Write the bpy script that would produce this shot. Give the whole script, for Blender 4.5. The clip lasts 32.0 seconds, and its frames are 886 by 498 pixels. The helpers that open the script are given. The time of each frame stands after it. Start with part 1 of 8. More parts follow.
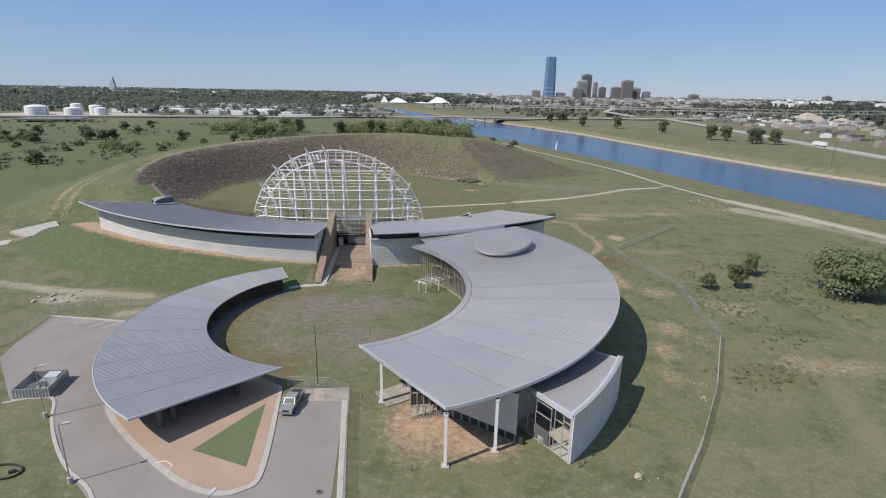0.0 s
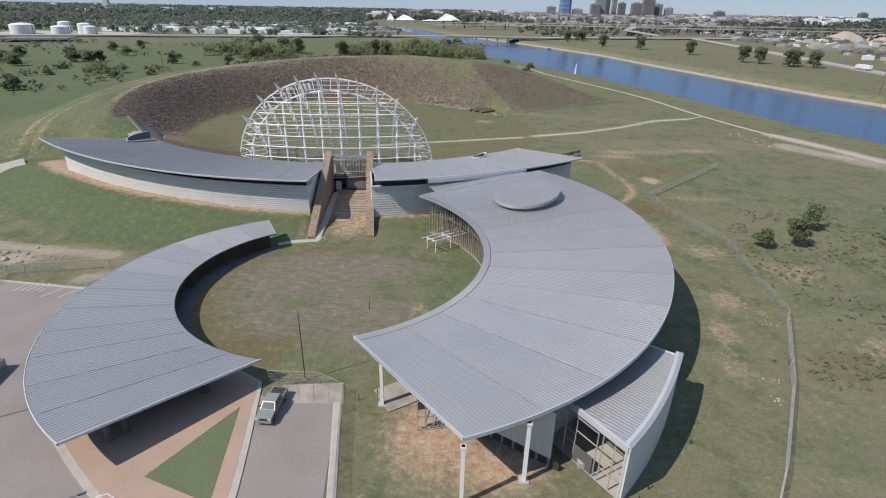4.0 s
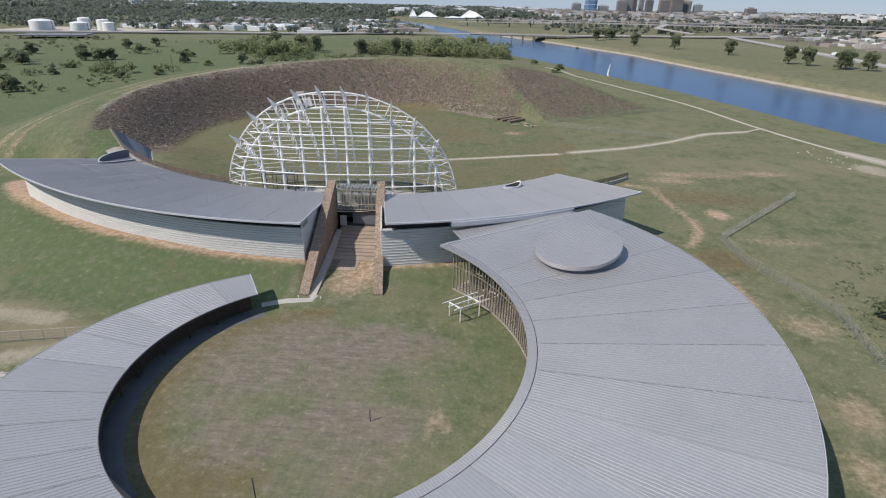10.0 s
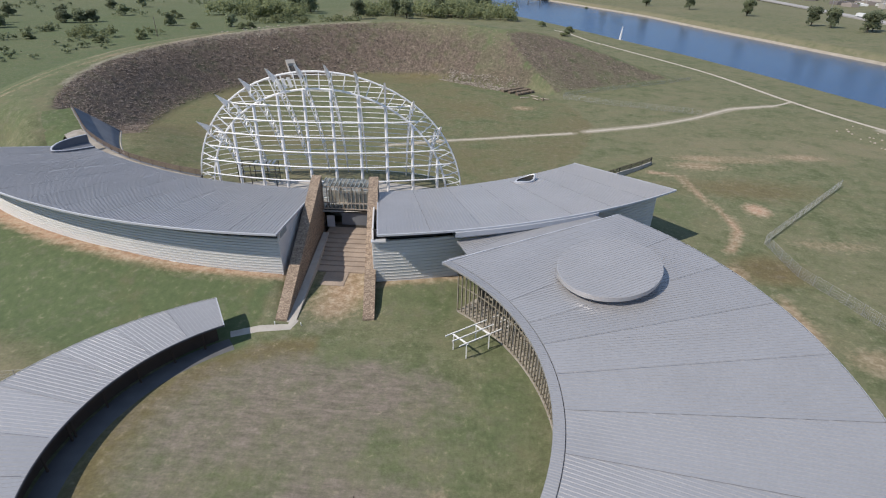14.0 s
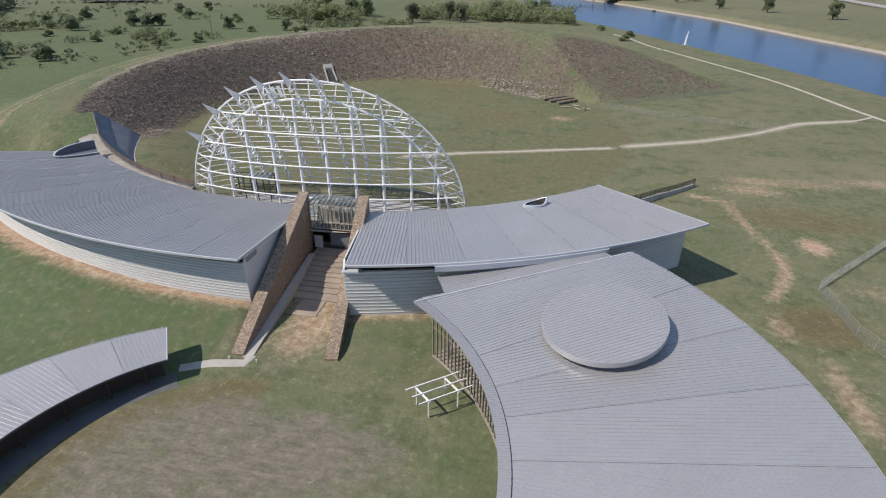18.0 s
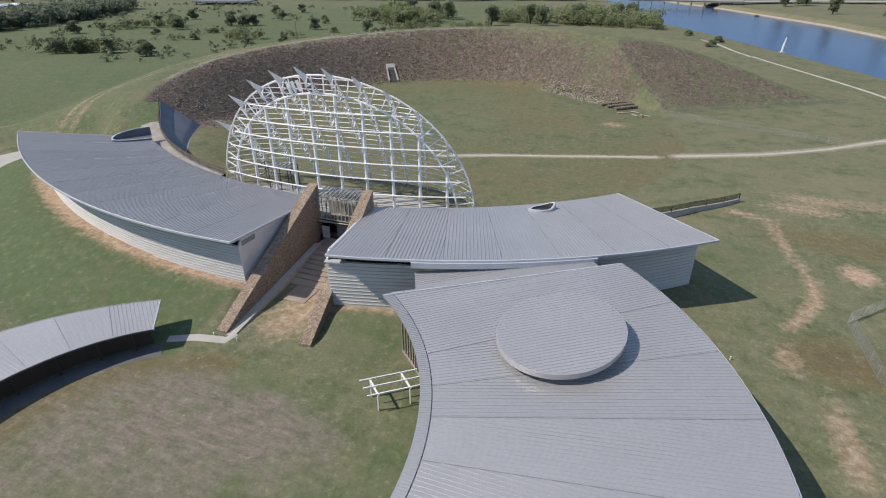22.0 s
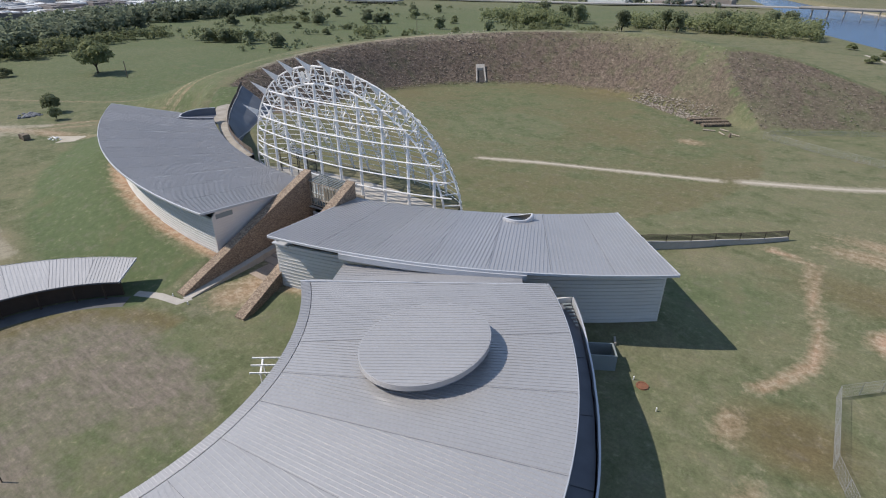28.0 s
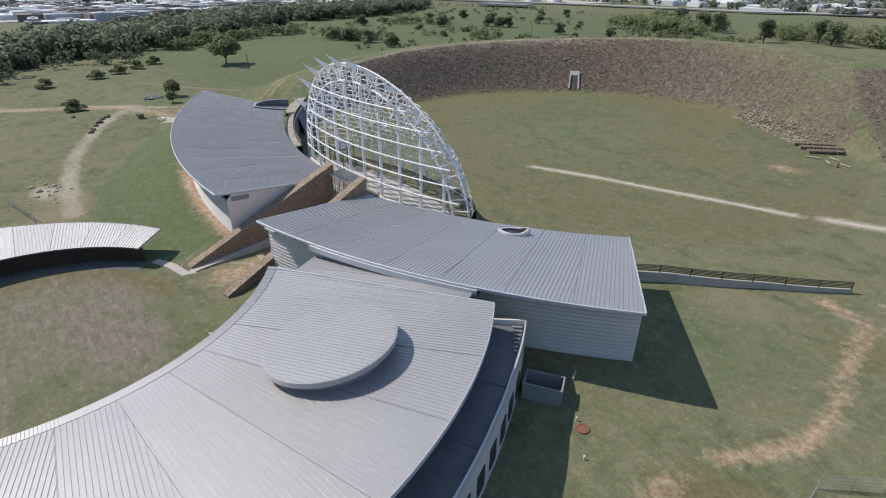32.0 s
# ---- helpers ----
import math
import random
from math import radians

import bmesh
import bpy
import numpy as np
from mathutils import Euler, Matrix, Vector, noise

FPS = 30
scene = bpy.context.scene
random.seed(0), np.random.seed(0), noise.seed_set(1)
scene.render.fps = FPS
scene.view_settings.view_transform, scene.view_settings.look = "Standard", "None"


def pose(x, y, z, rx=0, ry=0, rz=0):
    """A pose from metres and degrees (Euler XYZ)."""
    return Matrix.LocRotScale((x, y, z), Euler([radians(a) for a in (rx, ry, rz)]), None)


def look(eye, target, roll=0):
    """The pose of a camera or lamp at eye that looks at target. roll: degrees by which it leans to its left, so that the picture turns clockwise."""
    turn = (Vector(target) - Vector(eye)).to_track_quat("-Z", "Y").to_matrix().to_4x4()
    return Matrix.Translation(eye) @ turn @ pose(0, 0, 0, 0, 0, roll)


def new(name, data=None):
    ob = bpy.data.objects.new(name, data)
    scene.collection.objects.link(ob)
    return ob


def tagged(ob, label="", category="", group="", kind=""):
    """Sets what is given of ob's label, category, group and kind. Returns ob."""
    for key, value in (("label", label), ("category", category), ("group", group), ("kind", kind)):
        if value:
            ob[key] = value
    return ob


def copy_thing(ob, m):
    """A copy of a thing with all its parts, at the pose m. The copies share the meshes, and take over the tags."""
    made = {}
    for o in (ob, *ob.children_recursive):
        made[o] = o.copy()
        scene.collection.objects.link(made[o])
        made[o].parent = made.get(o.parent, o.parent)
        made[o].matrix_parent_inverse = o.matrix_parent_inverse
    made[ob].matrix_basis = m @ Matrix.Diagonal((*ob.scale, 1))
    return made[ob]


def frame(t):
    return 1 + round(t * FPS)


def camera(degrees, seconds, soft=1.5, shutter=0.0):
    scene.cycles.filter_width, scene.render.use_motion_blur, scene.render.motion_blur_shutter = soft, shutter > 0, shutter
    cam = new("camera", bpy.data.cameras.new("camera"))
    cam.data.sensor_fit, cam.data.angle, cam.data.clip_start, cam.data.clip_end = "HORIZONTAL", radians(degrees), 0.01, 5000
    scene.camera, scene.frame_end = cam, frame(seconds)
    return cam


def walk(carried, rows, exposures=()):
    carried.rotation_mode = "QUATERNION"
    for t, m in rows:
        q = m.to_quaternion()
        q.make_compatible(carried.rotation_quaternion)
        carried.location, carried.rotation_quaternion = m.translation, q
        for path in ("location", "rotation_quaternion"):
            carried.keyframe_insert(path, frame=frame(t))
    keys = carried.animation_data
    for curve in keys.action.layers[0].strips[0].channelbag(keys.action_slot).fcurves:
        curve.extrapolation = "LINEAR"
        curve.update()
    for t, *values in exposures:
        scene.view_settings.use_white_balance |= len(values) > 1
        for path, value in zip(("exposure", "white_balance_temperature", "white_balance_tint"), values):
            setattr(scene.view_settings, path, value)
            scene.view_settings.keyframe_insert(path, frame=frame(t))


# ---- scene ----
cam = camera(79.2, 32.0, 1.15)
PATH = [
    (0, (0.7, -82.64, 45.056), (0.677, -80.724, 44.485), 1.0),
    (0.5, (0.62, -80.237, 44.914), (0.592, -78.34, 44.281), 0.9),
    (1, (0.512, -77.895, 44.8), (0.48, -76.021, 44.102), 1.0),
    (1.5, (0.413, -75.566, 44.697), (0.377, -73.727, 43.912), 1.0),
    (2, (0.331, -73.219, 44.637), (0.289, -71.396, 43.814), 1.0),
    (2.5, (0.188, -70.898, 44.648), (0.143, -69.077, 43.822), 1.0),
    (4.5, (-0.753, -61.69, 44.531), (-0.802, -59.871, 43.702), 1.0),
    (5, (-0.988, -59.475, 44.499), (-1.065, -57.657, 43.668), 1.0),
    (5.5, (-1.099, -57.19, 44.524), (-1.206, -55.374, 43.692), 1.0),
    (6, (-1.173, -54.92, 44.622), (-1.282, -53.105, 43.789), 0.9),
    (6.5, (-1.316, -52.674, 44.721), (-1.427, -50.861, 43.884), 0.9),
    (7, (-1.554, -50.467, 44.788), (-1.666, -48.655, 43.949), 1.0),
    (7.5, (-1.822, -48.362, 44.875), (-1.934, -46.551, 44.033), 1.0),
    (8, (-2.057, -46.315, 44.961), (-2.169, -44.504, 44.119), 1.0),
    (8.5, (-2.241, -44.224, 44.976), (-2.354, -42.414, 44.133), 0.9),
    (9, (-2.396, -42.107, 44.927), (-2.512, -40.297, 44.084), 1.0),
    (9.5, (-2.565, -40.061, 44.891), (-2.682, -38.251, 44.05), 1.1),
    (10, (-2.772, -38.075, 44.888), (-2.888, -36.264, 44.049), 1.1),
    (10.5, (-2.98, -36.093, 44.932), (-3.096, -34.285, 44.085), 1.1),
    (11, (-3.096, -34.147, 45.016), (-3.213, -32.344, 44.158), 1.1),
    (11.5, (-3.157, -32.221, 45.087), (-3.276, -30.426, 44.215), 1.0),
    (12, (-3.288, -30.221, 45.131), (-3.408, -28.437, 44.234), 1.0),
    (12.5, (-3.496, -28.111, 45.173), (-3.614, -26.347, 44.239), 1.0),
    (13, (-3.707, -25.962, 45.271), (-3.823, -24.208, 44.318), 1.0),
    (13.5, (-3.885, -23.86, 45.426), (-4.001, -22.107, 44.47), 1.1),
    (14, (-4.088, -21.844, 45.511), (-4.204, -20.092, 44.553), 1.1),
    (14.5, (-4.388, -19.92, 45.441), (-4.5, -18.167, 44.485), 1.1),
    (16.5, (-5.164, -12.062, 45.603), (-5.282, -10.31, 44.646), 1.0),
    (17, (-5.245, -10.438, 45.491), (-5.368, -8.684, 44.538), 0.9),
    (17.5, (-5.365, -9.321, 45.835), (-5.49, -7.57, 44.877), 1.0),
    (17.6, (-5.39, -9.1, 45.87), (-5.515, -7.35, 44.91), 1.0),
    (17.7, (-3.601, -9.29, 45.694), (-3.761, -7.544, 44.736), 0.9),
    (17.8, (-0.129, -9.659, 45.353), (-0.356, -7.92, 44.397), 0.7),
    (17.9, (3.343, -10.029, 45.012), (3.05, -8.296, 44.059), 0.5),
    (18, (5.132, -10.219, 44.836), (4.804, -8.49, 43.885), 0.4),
    (18.5, (6.545, -10.121, 44.603), (6.188, -8.397, 43.655), 0.3),
    (19, (7.944, -9.891, 44.398), (7.547, -8.174, 43.452), 0.2),
    (19.5, (9.387, -9.568, 44.306), (8.946, -7.86, 43.362), 0.2),
    (20, (10.888, -9.15, 44.295), (10.399, -7.455, 43.352), 0.1),
    (20.5, (12.48, -8.628, 44.285), (11.932, -6.951, 43.343), 0.2),
    (21, (14.193, -8.03, 44.223), (13.604, -6.367, 43.281), 0.1),
    (21.5, (15.941, -7.422, 44.157), (15.338, -5.764, 43.215), 0.1),
    (22, (17.69, -6.792, 44.102), (17.077, -5.138, 43.161), 0.0),
    (22.5, (19.461, -6.07, 43.998), (18.841, -4.417, 43.057), 0.0),
    (23, (21.232, -5.287, 43.868), (20.608, -3.636, 42.927), -0.0),
    (23.5, (23.048, -4.515, 43.755), (22.401, -2.872, 42.815), 0.0),
    (24, (24.94, -3.714, 43.667), (24.261, -2.083, 42.729), -0.0),
    (24.5, (26.87, -2.813, 43.606), (26.145, -1.202, 42.67), 0.0),
    (25, (28.775, -1.777, 43.543), (27.993, -0.192, 42.607), 0.0),
    (25.5, (30.629, -0.604, 43.463), (29.799, 0.957, 42.529), 0.1),
    (27.5, (38.051, 4.67, 43.229), (37.059, 6.134, 42.295), 0.2),
    (28, (39.675, 6.164, 43.217), (38.643, 7.6, 42.283), 0.3),
    (28.5, (41.308, 7.764, 43.217), (40.228, 9.165, 42.284), 0.3),
    (29, (42.986, 9.469, 43.214), (41.873, 10.846, 42.283), 0.3),
    (29.5, (44.71, 11.255, 43.152), (43.568, 12.607, 42.221), 0.3),
    (30, (46.415, 13.028, 43.05), (45.243, 14.356, 42.12), 0.4),
    (30.5, (48.021, 14.722, 42.999), (46.826, 16.029, 42.071), 0.4),
    (31, (49.568, 16.439, 42.99), (48.336, 17.713, 42.063), 0.4),
    (31.5, (51.116, 18.382, 42.931), (49.83, 19.6, 42.003), 0.5),
    (32, (52.64, 20.704, 42.741), (51.285, 21.847, 41.816), 0.5),
]
walk(cam, [(t, look(eye, target, roll)) for t, eye, target, roll in PATH], exposures=[(0.0, 0.0), (32.0, 0.0)])

# ---- world and sun ----
SUN_FROM = Vector((-0.853, -0.522, 1.14)).normalized()
world = bpy.data.worlds.new("world")
scene.world = world
world.use_nodes = True
wn = world.node_tree
sky = wn.nodes.new("ShaderNodeTexSky")
sky.sky_type = "NISHITA"
sky.sun_disc = False
sky.sun_elevation = math.asin(SUN_FROM.z)
sky.sun_rotation = math.atan2(SUN_FROM.x, SUN_FROM.y)
sky.altitude, sky.air_density, sky.dust_density, sky.ozone_density = 300, 1.0, 0.0, 3.0
wn.nodes["Background"].inputs["Strength"].default_value = 0.080
veil = wn.nodes.new("ShaderNodeMix")
veil.data_type = "RGBA"
veil.inputs["Factor"].default_value = 0.7
climb_sky = wn.nodes.new("ShaderNodeTexCoord")
split_sky = wn.nodes.new("ShaderNodeSeparateXYZ")
wn.links.new(climb_sky.outputs["Generated"], split_sky.inputs[0])
fade = wn.nodes.new("ShaderNodeValToRGB")
fade.color_ramp.elements[0].position, fade.color_ramp.elements[0].color = 0.0, (0.39, 0.575, 0.87, 1)
fade.color_ramp.elements[1].position, fade.color_ramp.elements[1].color = 0.55, (0.40, 0.56, 0.86, 1)
for at_z, tone in ((0.05, (0.35, 0.555, 0.91, 1)), (0.15, (0.25, 0.475, 0.95, 1)), (0.30, (0.31, 0.50, 0.88, 1))):
    fade.color_ramp.elements.new(at_z).color = tone
wn.links.new(split_sky.outputs["Z"], fade.inputs[0])
wisp_place = wn.nodes.new("ShaderNodeMapping")
wisp_place.inputs["Scale"].default_value = (2.2, 2.2, 16.0)
wisp_place.inputs["Rotation"].default_value = (0.05, 0.12, 0.0)
wn.links.new(climb_sky.outputs["Generated"], wisp_place.inputs["Vector"])
wisp = wn.nodes.new("ShaderNodeTexNoise")
wisp.inputs["Scale"].default_value, wisp.inputs["Detail"].default_value, wisp.inputs["Roughness"].default_value = 1.7, 8.0, 0.62
wn.links.new(wisp_place.outputs[0], wisp.inputs["Vector"])
wisp_edge = wn.nodes.new("ShaderNodeMapRange")
wisp_edge.inputs[1].default_value, wisp_edge.inputs[2].default_value, wisp_edge.inputs[4].default_value = 0.56, 0.80, 0.30
wn.links.new(wisp.outputs["Fac"], wisp_edge.inputs[0])
cirrus = wn.nodes.new("ShaderNodeMix")
cirrus.data_type = "RGBA"
cirrus.inputs["B"].default_value = (0.62, 0.72, 0.90, 1)
wn.links.new(wisp_edge.outputs[0], cirrus.inputs["Factor"])
wn.links.new(fade.outputs[0], cirrus.inputs["A"])
bright = wn.nodes.new("ShaderNodeVectorMath")
bright.operation = "SCALE"
bright.inputs["Scale"].default_value = 9.8
wn.links.new(cirrus.outputs["Result"], bright.inputs[0])
wn.links.new(bright.outputs[0], veil.inputs["B"])
wn.links.new(sky.outputs[0], veil.inputs["A"])
wn.links.new(veil.outputs["Result"], wn.nodes["Background"].inputs["Color"])
sun_data = bpy.data.lights.new("sun", "SUN")
sun_data.energy, sun_data.angle, sun_data.color = 4.8, radians(0.5), (1.0, 0.93, 0.84)
sun_ob = new("sun", sun_data)
sun_ob.matrix_world = look(SUN_FROM * 300, (0, 0, 0))

# ---- materials ----
def shader(name, base, rough=0.7, metal=0.0, second=None, scale=1.0, mix=0.5, fine=0.0, bump=0.0, bump_scale=20.0, detail=6.0, per_piece=0.0):
    """Two-scale noise between two colours, with bump and a small shift of value per object."""
    m = bpy.data.materials.new(name)
    m.use_nodes = True
    n, ln = m.node_tree.nodes, m.node_tree.links
    b = n["Principled BSDF"]
    b.inputs["Roughness"].default_value, b.inputs["Metallic"].default_value = rough, metal
    co = n.new("ShaderNodeTexCoord")
    big = n.new("ShaderNodeTexNoise")
    big.inputs["Scale"].default_value, big.inputs["Detail"].default_value = scale, detail
    ln.new(co.outputs["Object"], big.inputs["Vector"])
    ramp = n.new("ShaderNodeMapRange")
    ramp.inputs[1].default_value, ramp.inputs[2].default_value = 0.5 - mix / 2, 0.5 + mix / 2
    ln.new(big.outputs["Fac"], ramp.inputs[0])
    mx = n.new("ShaderNodeMix")
    mx.data_type = "RGBA"
    mx.inputs["A"].default_value = (*base, 1)
    mx.inputs["B"].default_value = (*(second or [c * 0.8 for c in base]), 1)
    ln.new(ramp.outputs[0], mx.inputs["Factor"])
    out = mx.outputs["Result"]
    small = n.new("ShaderNodeTexNoise")
    small.inputs["Scale"].default_value, small.inputs["Detail"].default_value = bump_scale, 4
    ln.new(co.outputs["Object"], small.inputs["Vector"])
    if fine:
        hs = n.new("ShaderNodeHueSaturation")
        mr = n.new("ShaderNodeMapRange")
        mr.inputs[1].default_value, mr.inputs[2].default_value = 0.3, 0.7
        mr.inputs[3].default_value, mr.inputs[4].default_value = 1 - fine, 1 + fine
        ln.new(small.outputs["Fac"], mr.inputs[0])
        ln.new(mr.outputs[0], hs.inputs["Value"])
        ln.new(out, hs.inputs["Color"])
        out = hs.outputs[0]
    if per_piece:
        hs = n.new("ShaderNodeHueSaturation")
        oi = n.new("ShaderNodeObjectInfo")
        mr = n.new("ShaderNodeMapRange")
        mr.inputs[3].default_value, mr.inputs[4].default_value = 1 - per_piece, 1 + per_piece
        ln.new(oi.outputs["Random"], mr.inputs[0])
        ln.new(mr.outputs[0], hs.inputs["Value"])
        ln.new(out, hs.inputs["Color"])
        out = hs.outputs[0]
    ln.new(out, b.inputs["Base Color"])
    if bump:
        bp = n.new("ShaderNodeBump")
        bp.inputs["Strength"].default_value, bp.inputs["Distance"].default_value = bump, 0.05
        ln.new(small.outputs["Fac"], bp.inputs["Height"])
        ln.new(bp.outputs[0], b.inputs["Normal"])
    return m


def stone_shader(name, dark, light, scale):
    """Random rubble: cells of their own tone with recessed joints."""
    m = bpy.data.materials.new(name)
    m.use_nodes = True
    n, ln = m.node_tree.nodes, m.node_tree.links
    b = n["Principled BSDF"]
    b.inputs["Roughness"].default_value = 0.9
    co = n.new("ShaderNodeTexCoord")
    mp = n.new("ShaderNodeMapping")
    mp.inputs["Scale"].default_value = (1, 1, 1.8)
    ln.new(co.outputs["Object"], mp.inputs["Vector"])
    vo = n.new("ShaderNodeTexVoronoi")
    vo.inputs["Scale"].default_value = scale
    ed = n.new("ShaderNodeTexVoronoi")
    ed.feature = "DISTANCE_TO_EDGE"
    ed.inputs["Scale"].default_value = scale
    for v in (vo, ed):
        ln.new(mp.outputs[0], v.inputs["Vector"])
    sep = n.new("ShaderNodeSeparateColor")
    ln.new(vo.outputs["Color"], sep.inputs[0])
    mx = n.new("ShaderNodeMix")
    mx.data_type = "RGBA"
    mx.inputs["A"].default_value, mx.inputs["B"].default_value = (*dark, 1), (*light, 1)
    ln.new(sep.outputs[0], mx.inputs["Factor"])
    jm = n.new("ShaderNodeMapRange")
    jm.inputs[2].default_value = 0.06
    ln.new(ed.outputs["Distance"], jm.inputs[0])
    jx = n.new("ShaderNodeMix")
    jx.data_type = "RGBA"
    jx.inputs["A"].default_value = (0.11, 0.085, 0.065, 1)
    ln.new(jm.outputs[0], jx.inputs["Factor"])
    ln.new(mx.outputs["Result"], jx.inputs["B"])
    ln.new(jx.outputs["Result"], b.inputs["Base Color"])
    bp = n.new("ShaderNodeBump")
    bp.inputs["Strength"].default_value, bp.inputs["Distance"].default_value = 0.8, 0.06
    ln.new(jm.outputs[0], bp.inputs["Height"])
    ln.new(bp.outputs[0], b.inputs["Normal"])
    return m


def ground_shader():
    """Grass, dry grass, red soil and dark ground cover, by the masks of the ground mesh."""
    m = bpy.data.materials.new("ground_cover")
    m.use_nodes = True
    n, ln = m.node_tree.nodes, m.node_tree.links
    b = n["Principled BSDF"]
    b.inputs["Roughness"].default_value = 0.95
    b.inputs["Specular IOR Level"].default_value = 0.15
    co = n.new("ShaderNodeNewGeometry")
    at = n.new("ShaderNodeAttribute")
    at.attribute_name = "cover"
    sep = n.new("ShaderNodeSeparateColor")
    ln.new(at.outputs["Color"], sep.inputs[0])

    def noise_at(scale, detail=5.0, rough=0.6):
        t = n.new("ShaderNodeTexNoise")
        t.inputs["Scale"].default_value, t.inputs["Detail"].default_value, t.inputs["Roughness"].default_value = scale, detail, rough
        ln.new(co.outputs["Position"], t.inputs["Vector"])
        return t.outputs["Fac"]

    def blend(a, c, fac):
        x = n.new("ShaderNodeMix")
        x.data_type = "RGBA"
        for sock, v in (("A", a), ("B", c)):
            if isinstance(v, tuple):
                x.inputs[sock].default_value = (*v, 1)
            else:
                ln.new(v, x.inputs[sock])
        ln.new(fac, x.inputs["Factor"])
        return x.outputs["Result"]

    def spread(v, lo, hi, a=0.0, c=1.0):
        r = n.new("ShaderNodeMapRange")
        r.inputs[1].default_value, r.inputs[2].default_value, r.inputs[3].default_value, r.inputs[4].default_value = lo, hi, a, c
        ln.new(v, r.inputs[0])
        return r.outputs[0]

    def edge(mask, grain, width=0.35, rough=1.3):
        """A mask whose border is broken up by grain."""
        s = n.new("ShaderNodeMath")
        s.operation = "ADD"
        k = n.new("ShaderNodeMath")
        k.operation = "MULTIPLY_ADD"
        ln.new(grain, k.inputs[0])
        k.inputs[1].default_value, k.inputs[2].default_value = rough, -rough / 2
        ln.new(mask, s.inputs[0])
        ln.new(k.outputs[0], s.inputs[1])
        return spread(s.outputs[0], 0.5 - width / 2, 0.5 + width / 2)

    broad, middle, tuft, blade = noise_at(0.03), noise_at(0.16, 6.0), noise_at(0.9, 6.0, 0.7), noise_at(2.6, 7.0, 0.8)
    wear = n.new("ShaderNodeAttribute")
    wear.attribute_name = "wear"
    ws = n.new("ShaderNodeSeparateColor")
    ln.new(wear.outputs["Color"], ws.inputs[0])
    mp = n.new("ShaderNodeMapping")
    mp.inputs["Scale"].default_value = (0.26, 1.0, 1.0)
    ln.new(co.outputs["Position"], mp.inputs["Vector"])
    mown = n.new("ShaderNodeTexNoise")
    mown.inputs["Scale"].default_value, mown.inputs["Detail"].default_value, mown.inputs["Roughness"].default_value = 1.3, 8.0, 0.75
    ln.new(mp.outputs[0], mown.inputs["Vector"])
    grass = blend((0.094, 0.108, 0.055), (0.144, 0.148, 0.084), spread(middle, 0.35, 0.65))
    grass = blend(grass, (0.195, 0.172, 0.108), spread(broad, 0.46, 0.68, 0.0, 0.42))
    sward = noise_at(0.42, 8.0, 0.72)
    grass = blend(grass, (0.190, 0.202, 0.108), spread(sward, 0.50, 0.66, 0.0, 0.5))
    grass = blend(grass, (0.070, 0.088, 0.042), spread(sward, 0.46, 0.34, 0.0, 0.5))
    dry = blend((0.235, 0.200, 0.138), (0.160, 0.148, 0.088), spread(tuft, 0.35, 0.65))
    lush = blend((0.082, 0.108, 0.052), (0.102, 0.127, 0.062), spread(tuft, 0.35, 0.65))
    soil = blend((0.375, 0.228, 0.150), (0.360, 0.290, 0.215), spread(tuft, 0.38, 0.62))
    scrub = blend((0.082, 0.064, 0.051), (0.192, 0.150, 0.121), spread(noise_at(2.0, 6.0, 0.78), 0.36, 0.66))
    scrub = blend(scrub, (0.048, 0.040, 0.034), spread(tuft, 0.50, 0.38, 0.0, 0.6))
    scrub = blend(scrub, (0.215, 0.175, 0.145), spread(tuft, 0.56, 0.68, 0.0, 0.5))
    scrub = blend(scrub, (0.098, 0.102, 0.058), spread(middle, 0.50, 0.68, 0.0, 0.55))
    bare = blend((0.205, 0.172, 0.144), (0.128, 0.115, 0.088), spread(mown.outputs["Fac"], 0.40, 0.62))
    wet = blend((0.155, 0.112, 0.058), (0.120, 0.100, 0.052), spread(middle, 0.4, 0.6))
    gravel = blend((0.400, 0.355, 0.290), (0.270, 0.240, 0.185), spread(tuft, 0.35, 0.65))
    grain = tuft
    out = blend(grass, lush, edge(at.outputs["Alpha"], middle, 0.7))
    out = blend(out, dry, edge(sep.outputs[1], middle, 0.7))
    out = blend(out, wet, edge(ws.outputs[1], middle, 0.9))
    out = blend(out, bare, edge(ws.outputs[0], sward, 0.95, 2.2))
    out = blend(out, scrub, edge(sep.outputs[2], middle, 0.5))
    out = blend(out, soil, edge(sep.outputs[0], grain, 0.8))
    out = blend(out, gravel, edge(ws.outputs[2], grain, 0.7))
    hs = n.new("ShaderNodeHueSaturation")
    ln.new(out, hs.inputs["Color"])
    mul = n.new("ShaderNodeMath")
    mul.operation = "MULTIPLY"
    ln.new(spread(tuft, 0.3, 0.7, 0.82, 1.18), mul.inputs[0])
    ln.new(spread(blade, 0.36, 0.64, 0.80, 1.20), mul.inputs[1])
    even = n.new("ShaderNodeMix")
    even.data_type = "FLOAT"
    even.inputs[3].default_value = 1.0
    ln.new(mul.outputs[0], even.inputs[2])
    ln.new(spread(at.outputs["Alpha"], 0.4, 1.2, 0.0, 0.75), even.inputs[0])
    ln.new(even.outputs[0], hs.inputs["Value"])
    ln.new(hs.outputs[0], b.inputs["Base Color"])
    bp = n.new("ShaderNodeBump")
    bp.inputs["Strength"].default_value, bp.inputs["Distance"].default_value = 0.35, 0.14
    ln.new(blade, bp.inputs["Height"])
    ln.new(bp.outputs[0], b.inputs["Normal"])
    return m


